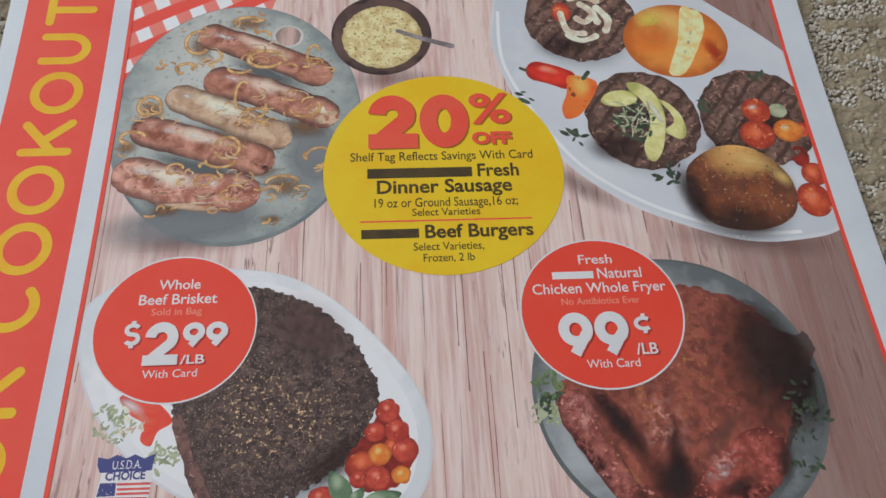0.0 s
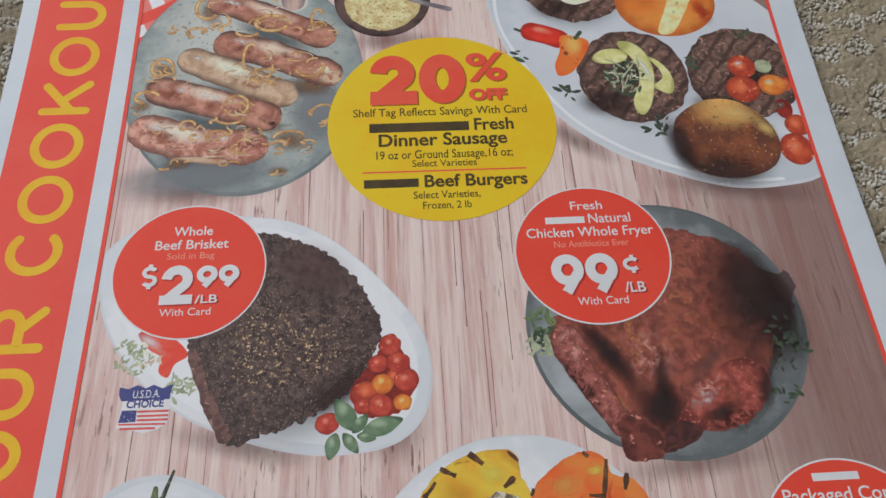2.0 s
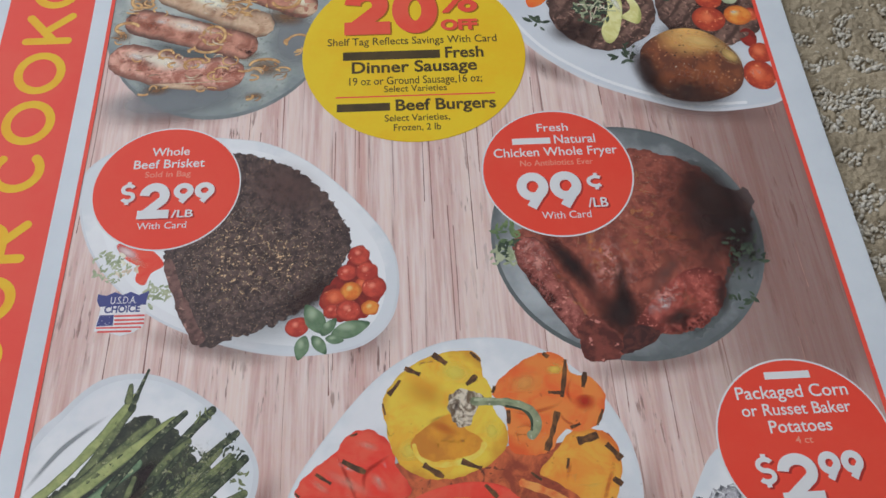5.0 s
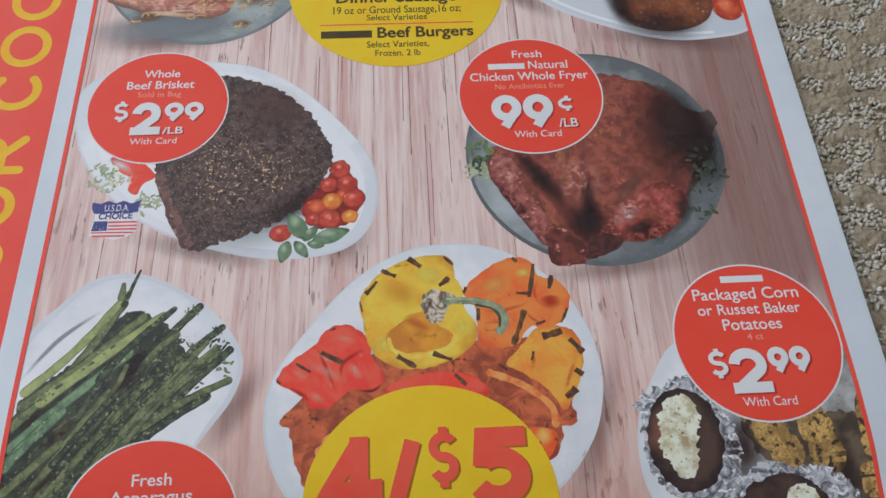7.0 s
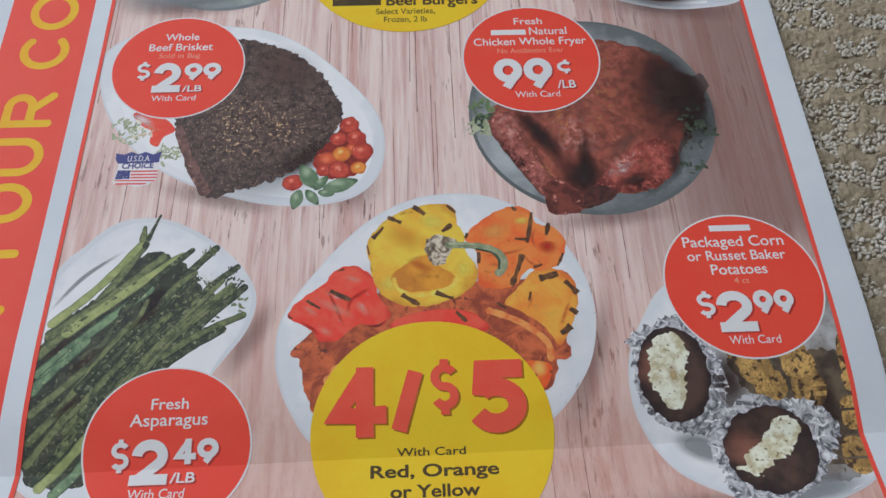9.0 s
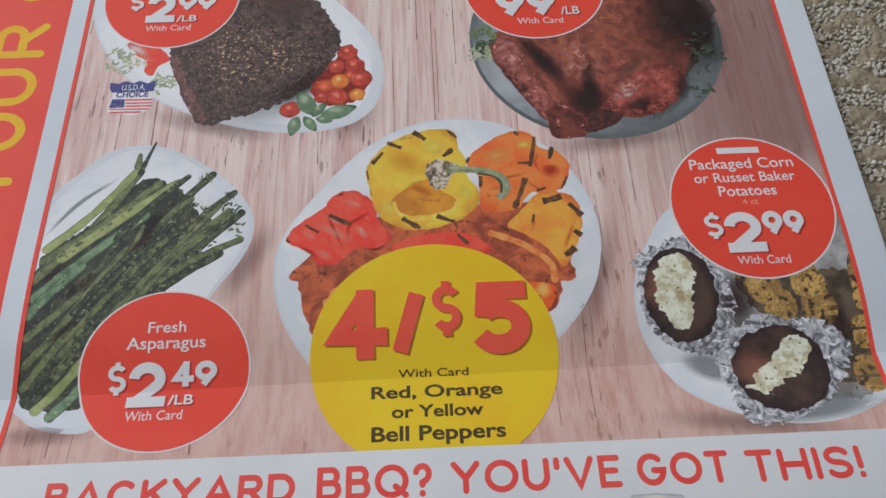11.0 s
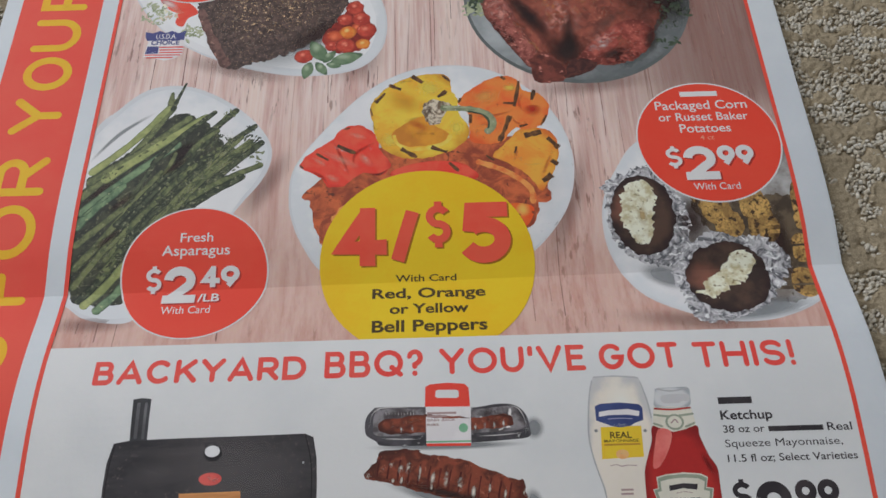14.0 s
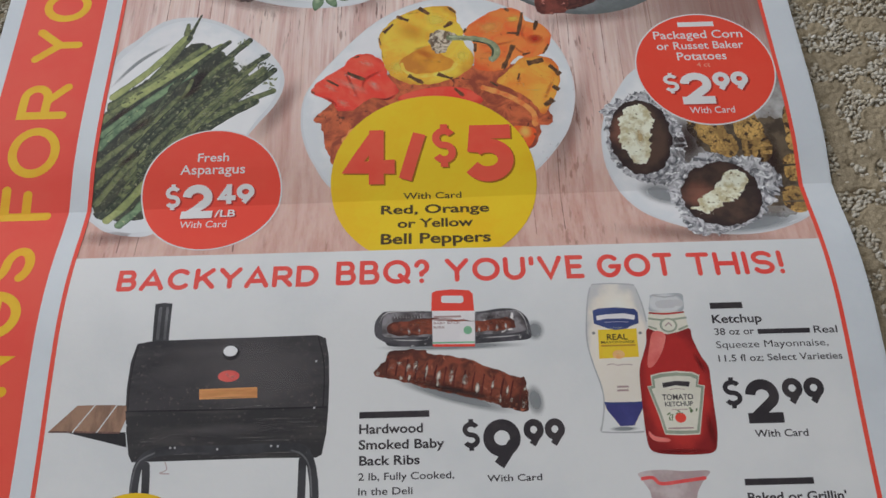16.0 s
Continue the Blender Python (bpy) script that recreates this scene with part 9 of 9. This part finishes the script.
oval("tone", ribs, 11.5, -102.5, 0.5, 1.5, GLAZE_GLINT, 12.4, turn=-10, n=36)
oval("tone", ribs, 15.5, -104.0, 0.5, 1.7, GLAZE_GLINT, 12.4, turn=-10, n=36)
oval("tone", ribs, 13.4, -106.4, 0.5, 1.4, GLAZE_GLINT, 12.4, turn=-10, n=36)
oval("tone", ribs, 16.5, -106.9, 0.5, 1.0, GLAZE_GLINT, 12.4, turn=-10, n=36)
oval("tone", ribs, 19.8, -107.9, 0.7, 1.4, GLAZE_GLINT, 12.4, turn=-10, n=36)
oval("tone", ribs, -16.2, -96.8, 0.8, 0.7, GLAZE_GLINT, 12.4, turn=-10, n=36)
oval("tone", ribs, -13.8, -100.0, 0.7, 0.7, GLAZE_GLINT, 12.4, turn=-10, n=36)
oval("tone", ribs, -3.6, -101.8, 0.6, 1.2, GLAZE_GLINT, 12.4, turn=-10, n=36)
oval("tone", ribs, -20.3, -98.6, 0.8, 0.8, GLAZE_GLINT, 12.4, turn=-10, n=36)
oval("tone", ribs, -11.5, -99.9, 0.5, 1.4, GLAZE_GLINT, 12.4, turn=-10, n=36)
oval("tone", ribs, 20.4, -103.5, 0.4, 1.2, GLAZE_GLINT, 12.4, turn=-10, n=36)

mayo = poly("squeeze_bottle_picture", flyer, [(41.2, -74.6), (42.3, -74.1), (47.4, -74.1), (52.7, -74.4), (54.0, -75.6), (54.8, -78.8), (55.7, -82.4), (56.0, -86.0), (55.4, -90.1), (54.0, -94.7), (52.9, -99.8), (52.2, -104.8), (52.3, -108.1), (52.3, -112.5), (52.0, -116.1), (45.8, -116.2), (40.2, -115.8), (40.8, -113.2), (41.7, -109.5), (41.6, -104.5), (40.1, -98.9), (38.8, -94.3), (38.4, -89.7), (38.9, -83.8), (40.0, -78.3)], MAYO, 11.4, label="printed cream squeeze bottle with a blue cap")
stroke("bottle_edge", mayo, [(40.9, -75.2), (39.7, -79.6), (38.8, -86.2), (38.6, -91.4), (39.6, -97.2), (41.4, -103.7), (41.7, -108.9), (40.3, -115.6)], 0.2, SOFT_GREY, 11.9, torn=0.4)
stroke("bottle_edge", mayo, [(54.0, -75.9), (55.1, -80.6), (55.8, -86.0)], 0.17, SOFT_GREY, 11.9, torn=0.4)
stroke("bottle_edge", mayo, [(41.3, -74.4), (47.3, -74.2), (53.7, -74.9)], 0.17, SOFT_GREY, 11.9, torn=0.4)
stroke("bottle_edge", mayo, [(40.3, -115.8), (45.8, -116.1), (51.9, -116.0)], 0.17, SOFT_GREY, 11.9, torn=0.4)
poly("clear_foot", mayo, [(41.7, -109.8), (42.5, -110.2), (45.4, -114.4), (49.6, -114.4), (52.1, -110.3), (51.9, -116.0), (45.8, -116.1), (40.4, -115.7), (41.0, -113.0)], PANEL, 11.6, smooth=False)
oval("tone", mayo, 46.5, -115.1, 4.5, 0.8, SOFT_COOL, 11.7, turn=0, n=36)
poly("label_crest", mayo, [(40.9, -82.3), (42.6, -81.7), (47.7, -81.5), (52.9, -82.1), (53.7, -83.1), (53.6, -86.3), (51.1, -87.1), (49.9, -87.8), (46.9, -88.1), (44.7, -87.6), (43.3, -87.0), (40.9, -86.1)], NAVY, 11.9, smooth=False)
poly("crest_bar", mayo, [(41.8, -83.9), (44.5, -83.5), (49.8, -83.3), (52.8, -84.0), (52.5, -85.3), (49.6, -84.8), (44.4, -84.8), (41.8, -85.2)], SHIELD_WHITE, 12.4, smooth=False)
stroke("crest_line", mayo, [(44.0, -85.8), (47.5, -85.7), (50.7, -85.9)], 0.08, BRUSH, 12.4)
oval("tone", mayo, 47.5, -87.5, 2.5, 0.5, CRISP_WHITE, 12.4, turn=0, n=36)
poly("label_panel", mayo, [(41.9, -87.9), (52.8, -87.8), (52.6, -95.8), (41.5, -96.1)], GOLD, 11.85, smooth=False)
write(mayo, 'REAL', 44.2, 50.0, -90.9, 1.68, BROWN_BLACK, 12.4, bold=0.0216)
write(mayo, 'MAYONNAISE', 42.5, 51.8, -91.9, 0.73, BROWN_BLACK, 12.4, bold=0.01)
bar(mayo, 42.4, 52.0, -92.8, 0.7, OLD_GOLD, 12.4)
oval("label_picture", mayo, 47.0, -95.0, 1.7, 1.2, EGG, 12.4, turn=0, n=36)
oval("tone", mayo, 46.6, -94.5, 0.8, 0.6, CRISP_WHITE, 12.5, turn=0, n=36)
stroke("script_line", mayo, [(43.4, -97.9), (45.1, -97.6), (46.5, -98.0), (48.2, -97.8), (50.5, -98.0)], 0.11, GREY_TYPE, 12, torn=0.7)
bar(mayo, 45.7, 48.9, -104.2, 0.7, GREY_TYPE, 12)
bar(mayo, 45.6, 48.8, -105.2, 0.7, GREY_TYPE, 12)
oval("tone", mayo, 40.6, -88.8, 0.7, 0.6, SOFT_COOL, 12, turn=0, n=36)
oval("tone", mayo, 53.7, -89.1, 0.7, 0.6, SOFT_COOL, 12, turn=0, n=36)
poly("blue_cap", mayo, [(41.8, -108.0), (52.1, -108.1), (52.2, -109.7), (49.4, -114.3), (45.6, -114.4), (42.5, -110.2)], BLUE_CAP, 12, smooth=False)
stroke("cap_rim", mayo, [(41.8, -108.1), (46.9, -108.4), (52.1, -108.2)], 0.22, NAVY, 12.2)
ketchup = poly("ketchup_bottle_picture", flyer, [(56.0, -87.9), (61.3, -89.4), (67.4, -88.1), (68.1, -91.0), (69.7, -95.7), (71.5, -99.1), (71.6, -103.1), (71.6, -108.6), (71.6, -115.1), (71.1, -119.3), (70.1, -121.5), (67.2, -122.2), (60.5, -122.2), (54.6, -121.5), (52.6, -119.7), (52.2, -114.6), (52.1, -109.2), (52.1, -103.7), (52.4, -99.2), (53.8, -95.3), (55.1, -91.9)], KETCHUP, 12.6, label="printed red sauce bottle with a pale cap and label")
poly("neck", ketchup, [(56.7, -82.9), (66.8, -83.2), (67.5, -88.0), (64.3, -89.1), (61.3, -89.7), (58.5, -88.9), (55.9, -87.8)], LABEL_CREAM, 13, smooth=False)
stroke("neck_line", ketchup, [(56.7, -83.4), (61.5, -83.8), (66.8, -83.4)], 0.25, KETCHUP, 13.3)
stroke("neck_line", ketchup, [(56.4, -85.0), (61.2, -85.6), (67.3, -85.0)], 0.28, LABEL_EDGE, 13.3)
stroke("neck_line", ketchup, [(56.1, -87.3), (58.6, -88.2)], 0.28, LABEL_EDGE, 13.3)
stroke("neck_line", ketchup, [(64.5, -88.5), (67.4, -87.4)], 0.28, LABEL_EDGE, 13.3)
oval("neck_seal", ketchup, 61.9, -87.1, 2.5, 2.1, LABEL_EDGE, 13.5, turn=0, n=36)
oval("seal_face", ketchup, 61.9, -87.1, 1.9, 1.6, LABEL_CREAM, 13.9, turn=0, n=36)
stroke("seal_mark", ketchup, [(60.9, -87.4), (62.0, -86.5), (62.8, -87.4)], 0.22, GREY_TYPE, 14.0, torn=0.5)
poly("cap", ketchup, [(57.0, -82.8), (57.6, -79.1), (58.2, -78.0), (62.3, -77.8), (66.7, -77.9), (67.1, -80.0), (66.6, -82.8), (63.9, -83.4), (59.8, -83.3)], CAP, 13)
poly("cap_recess", ketchup, [(59.7, -79.9), (66.4, -79.8), (66.4, -81.5), (64.7, -81.6), (63.5, -82.1), (59.5, -81.9)], SOFT_MID, 13.3)
stroke("cap_edge", ketchup, [(58.2, -78.1), (62.1, -78.8), (66.7, -78.1)], 0.17, SOFT_GREY, 13.4, torn=0.5)
oval("tone", ketchup, 69.9, -116.1, 1.3, 6.2, SAUCE_SHADE, 12.9, turn=6, n=36)
oval("tone", ketchup, 60.7, -121.3, 9.0, 0.9, SAUCE_SHADE, 12.9, turn=0, n=36)
oval("tone", ketchup, 69.2, -98.0, 1.1, 3.9, SAUCE_SHADE, 12.9, turn=25, n=36)
poly("bottle_shine", ketchup, [(57.3, -88.9), (60.6, -89.6), (59.6, -93.7), (56.7, -98.1), (54.7, -98.5), (55.8, -93.0)], KETCHUP_LIGHT, 13.2)
poly("bottle_shine", ketchup, [(53.1, -115.8), (54.6, -117.2), (58.3, -118.0), (58.1, -118.8), (54.9, -118.6), (53.3, -117.5)], KETCHUP_LIGHT, 13.2)
poly("label", ketchup, [(55.2, -101.0), (57.7, -100.4), (62.3, -100.0), (66.8, -100.4), (68.7, -101.3), (68.0, -103.8), (69.8, -104.1), (68.8, -108.5), (66.8, -117.1), (61.8, -117.2), (57.4, -116.9), (56.3, -112.0), (54.0, -104.0), (55.3, -103.8)], LABEL_CREAM, 13.3, smooth=False)
poly("label_edge", ketchup, [(55.5, -101.3), (57.8, -100.7), (62.2, -100.4), (66.6, -100.7), (68.4, -101.6), (67.8, -104.0), (69.5, -104.3), (68.6, -108.5), (66.6, -116.8), (61.8, -116.9), (57.5, -116.6), (56.5, -111.9), (54.2, -104.2), (55.5, -103.9)], LABEL_EDGE, 13.6, smooth=False)
poly("label_face", ketchup, [(56.1, -102.1), (58.3, -101.6), (62.2, -101.3), (66.1, -101.6), (67.7, -102.4), (67.2, -104.5), (68.7, -104.8), (67.9, -108.6), (66.1, -116.0), (61.8, -116.0), (58.0, -115.8), (57.1, -111.5), (55.1, -104.7), (56.2, -104.5)], LABEL_CREAM, 13.9, smooth=False)
poly("maker_bar", ketchup, [(58.2, -103.2), (61.9, -102.7), (65.8, -103.0), (65.4, -104.4), (61.8, -103.9), (58.3, -104.5)], BLACK_INK, 14.2, smooth=False)
stroke("label_line", ketchup, [(59.9, -105.1), (62.0, -104.8), (64.2, -105.1)], 0.08, GREY_TYPE, 14.2)
write(ketchup, 'TOMATO', 57.7, 66.2, -107.8, 1.51, BLACK_INK, 14.2, bold=0.02)
write(ketchup, 'KETCHUP', 58.3, 65.9, -109.5, 1.23, BLACK_INK, 14.2, bold=0.02)
stroke("label_line", ketchup, [(59.9, -110.4), (64.4, -110.4)], 0.11, GREY_TYPE, 14.2, torn=0.6)
oval("tomato_mark", ketchup, 62.1, -112.6, 1.5, 1.3, LABEL_RED, 14.2, turn=0, n=36)
oval("tone", ketchup, 61.8, -112.3, 0.5, 0.4, CRISP_WHITE, 14.3, turn=0, n=36)
leaves("leaf_mark", ketchup, 59.2, -112.2, 1.0, 7, 0.5, GREEN_MID, 14.4, 91)
leaves("leaf_mark", ketchup, 65.8, -110.4, 1.0, 5, 0.5, GREEN_MID, 14.4, 92)
leaves("leaf_mark", ketchup, 62.3, -111.4, 1.0, 4, 0.5, GREEN_MID, 14.4, 93)
bar(ketchup, 58.4, 65.3, -115.6, 0.6, GREY_TYPE, 14.3)
glass = poly("glass_dish_picture", flyer, [(49.1, -126.6), (54.5, -125.9), (61.1, -126.4), (67.9, -126.5), (66.1, -128.8), (64.2, -131.6), (62.2, -135.7), (53.2, -136.2), (51.6, -131.3), (50.1, -128.7)], GLASS_PRINT, 11.5, label="printed clear glass dish with a red stripe")
stroke("red_stripe", glass, [(49.5, -128.1), (52.7, -127.9), (54.8, -129.4), (60.8, -128.9), (66.9, -128.2)], 0.45, GLASS_RED, 12)

bar(panel, -25.2, -6.1, -110.8, 2.4, BLACK_INK, 12.4)
write(panel, 'Hardwood', -25.2, -7.9, -114.7, 2.53, BLACK_INK, 12.4, bold=0.0216)
write(panel, 'Smoked Baby', -25.3, -2.2, -118.8, 2.50, BLACK_INK, 12.4, bold=0.0216)
write(panel, 'Back Ribs', -25.1, -8.9, -122.9, 2.47, BLACK_INK, 12.4, bold=0.0216)
write(panel, '2 lb, Fully Cooked,', -25.3, 0.2, -126.7, 1.86, BLACK_INK, 12.4, bold=0.009)
write(panel, 'In the Deli', -25.3, -10.9, -130.4, 1.84, BLACK_INK, 12.4, bold=0.009)
write(panel, 'With Card', 8.9, 23.5, -127.8, 1.71, BLACK_INK, 12.4, bold=0.014)
bar(panel, 74.4, 83.6, -82.9, 2.5, BLACK_INK, 12.4)
write(panel, 'Ketchup', 74.4, 88.4, -86.9, 2.45, BLACK_INK, 12.4, bold=0.0216)
write(panel, '38 oz or', 74.6, 85.7, -90.3, 1.93, BLACK_INK, 12.4, bold=0.009)
bar(panel, 86.7, 101.4, -90.4, 1.9, BLACK_INK, 12.4)
write(panel, 'Real', 102.5, 109.1, -90.4, 2.09, BLACK_INK, 12.4, bold=0.009)
write(panel, 'Squeeze Mayonnaise,', 74.5, 105.8, -94.0, 1.91, BLACK_INK, 12.4, bold=0.0)
write(panel, '11.5 fl oz; Select Varieties', 74.6, 109.0, -97.8, 1.88, BLACK_INK, 12.4, bold=0.009)
write(panel, 'With Card', 81.5, 95.9, -118.2, 1.91, BLACK_INK, 12.4, bold=0.014)
bar(panel, 76.8, 95.0, -130.6, 2.3, BLACK_INK, 12.4)
write(panel, "Baked or Grillin'", 77.0, 102.9, -134.6, 2.37, BLACK_INK, 12.4, bold=0.0216)
draw_letters(panel, '$', 2.8, 7.4, -119.8, 8.28, 0.65, BLACK_INK, 12.4)
draw_letters(panel, '9', 8.3, 18.4, -124.2, 12.47, 1.47, BLACK_INK, 12.4)
draw_letters(panel, '99', 19.3, 30.5, -119.0, 7.10, 0.91, BLACK_INK, 12.4, gap=0.04)
draw_letters(panel, '$', 74.6, 79.6, -110.5, 8.35, 0.65, BLACK_INK, 12.4)
draw_letters(panel, '2', 80.5, 90.1, -114.6, 11.76, 1.39, BLACK_INK, 12.4)
draw_letters(panel, '99', 90.8, 102.3, -109.7, 6.98, 0.89, BLACK_INK, 12.4, gap=0.04)


# ---- margins, border and band over the pictures ----
strip("margin", LINE_R, FOOT + 0.5, RIGHT - 0.4, TOP - 0.5, MARGIN, 12, label="blank white newsprint margin")
strip("margin", -118.0, FOOT + 0.5, LINE_L, TOP - 0.5, MARGIN, 12, label="blank white newsprint margin")
for x in (LINE_L, LINE_R - 1.3):
    strip("border_line", x, FOOT + 8, x + 1.3, 214, RED_INK, 13, label="thin red printed border line")
band = strip("red_band", -146.3, FOOT + 6, -117.6, 219, RED_INK, 13, label="red printed band with yellow hand-drawn capitals")
for letter, y0, y1 in BAND_LETTERS:
    draw_letters(band, letter, y0, y1, -122.9, 16.4, 1.42, BAND_YELLOW, 14, round_ends=True, name="letter", upward=True)

# ---- the carpet: knots of cream loops amid felted brown pile ----
FINE = ((0.117, 0.182, -0.125, 0.245), (-0.176, -0.148, -0.03, 0.245))
REST = ((0.182, 0.235, -0.17, 0.31), (0.117, 0.182, 0.245, 0.31), (-0.235, -0.176, -0.17, 0.31), (-0.176, 0.117, 0.226, 0.31))


def knot(x, y):
    """Above nought where the cream loops stand together."""
    row = math.sin(y * 2 * math.pi / 0.0125 + 2.6 * noise.noise(Vector((x * 42, y * 16, 3))))
    return noise.noise(Vector((x * 150, y * 125, 1.5))) + 0.24 * noise.noise(Vector((x * 420, y * 420, 8))) + 0.3 * row + 0.0


def pile(name, label):
    """The felted brown pile: a rough sheet, sunk where the loops come through."""
    verts, faces = [], []
    for (x0, x1, y0, y1), step in [(f, 0.00055) for f in FINE] + [(f, 0.0014) for f in REST]:
        nx, ny, n = int((x1 - x0) / step) + 2, int((y1 - y0) / step) + 2, len(verts)
        for j in range(ny):
            for i in range(nx):
                x, y = x0 + i * (x1 - x0) / (nx - 1), y0 + j * (y1 - y0) / (ny - 1)
                k = knot(x, y)
                sink = min(max((k + 0.04) / 0.16, 0), 1)
                lump = noise.noise(Vector((x * 190, y * 260, 5)))
                tuft = noise.noise(Vector((x * 620, y * 760, 2))) + 0.6 * noise.noise(Vector((x * 1500, y * 1500, 4)))
                verts.append((x, y, min(-0.0040 + 0.0006 * lump + 0.0007 * tuft - 0.0011 * sink, -0.0034)))
        faces += [(n + j * nx + i, n + j * nx + i + 1, n + (j + 1) * nx + i + 1, n + (j + 1) * nx + i) for j in range(ny - 1) for i in range(nx - 1)]
    me = bpy.data.meshes.new(name)
    me.from_pydata(verts, [], faces)
    me.polygons.foreach_set("use_smooth", [True] * len(me.polygons))
    me.materials.append(YARN_BROWN)
    return tagged(new(name, me), label, "carpet", kind="stuff")


def loops(name, label, seed):
    """Small rounded loops of cream yarn, joined into one mesh, with odd ones strewn through the pile."""
    rnd = random.Random(seed)
    ball = bmesh.new()
    bmesh.ops.create_icosphere(ball, subdivisions=2, radius=1)
    ball.verts.index_update()
    bv = np.array([v.co[:] for v in ball.verts])
    bf = np.array([[v.index for v in f.verts] for f in ball.faces])
    ball.free()
    verts, faces, n = [], [], 0
    for (x0, x1, y0, y1), wide in [(f, 1.0) for f in FINE] + [(f, 1.5) for f in REST]:
        step = 0.00125 * wide
        for i in range(int((x1 - x0) / step)):
            for j in range(int((y1 - y0) / step)):
                x, y = x0 + (i + rnd.uniform(0, 1)) * step, y0 + (j + 0.5 * (i % 2) + rnd.uniform(-0.2, 0.7)) * step
                k = knot(x, y)
                if k < 0 and rnd.random() > 0.11 or k < 0.1 and rnd.random() < 0.25 or rnd.random() < 0.07:
                    continue
                r = rnd.uniform(0.00045, 0.0008) * (1.0 if k > 0 else 0.8) * wide
                a, lean = rnd.gauss(0.5, 0.8), rnd.uniform(-0.5, 0.5)
                p = bv * (r * rnd.uniform(1.1, 1.6), r * rnd.uniform(0.75, 1.0), r * 1.15)
                p = p * (1 + 0.14 * np.sin(bv[:, :1] * 6 + 9 * a) * np.cos(bv[:, 1:2] * 5 + 3 * a))
                z = min(-0.0046 + 0.0006 * noise.noise(Vector((x * 190, y * 260, 5))) + rnd.uniform(-0.0004, 0.0005), -0.0034 - r)
                p = np.stack([p[:, 0] * math.cos(a) - p[:, 1] * math.sin(a), p[:, 0] * math.sin(a) + p[:, 1] * math.cos(a) + lean * p[:, 2], p[:, 2]], 1) + (x, y, z)
                verts.append(p)
                faces.append(bf + n)
                n += len(bv)
    me = bpy.data.meshes.new(name)
    me.from_pydata(np.concatenate(verts).tolist(), [], np.concatenate(faces).tolist())
    me.polygons.foreach_set("use_smooth", [True] * len(me.polygons))
    me.materials.append(YARN_CREAM)
    return tagged(new(name, me), label, "carpet", kind="stuff")


pile("carpet_pile", "soft olive-brown felted pile of the carpet")
loops("carpet_loops", "cream loop yarn standing in small broken knots", 4)
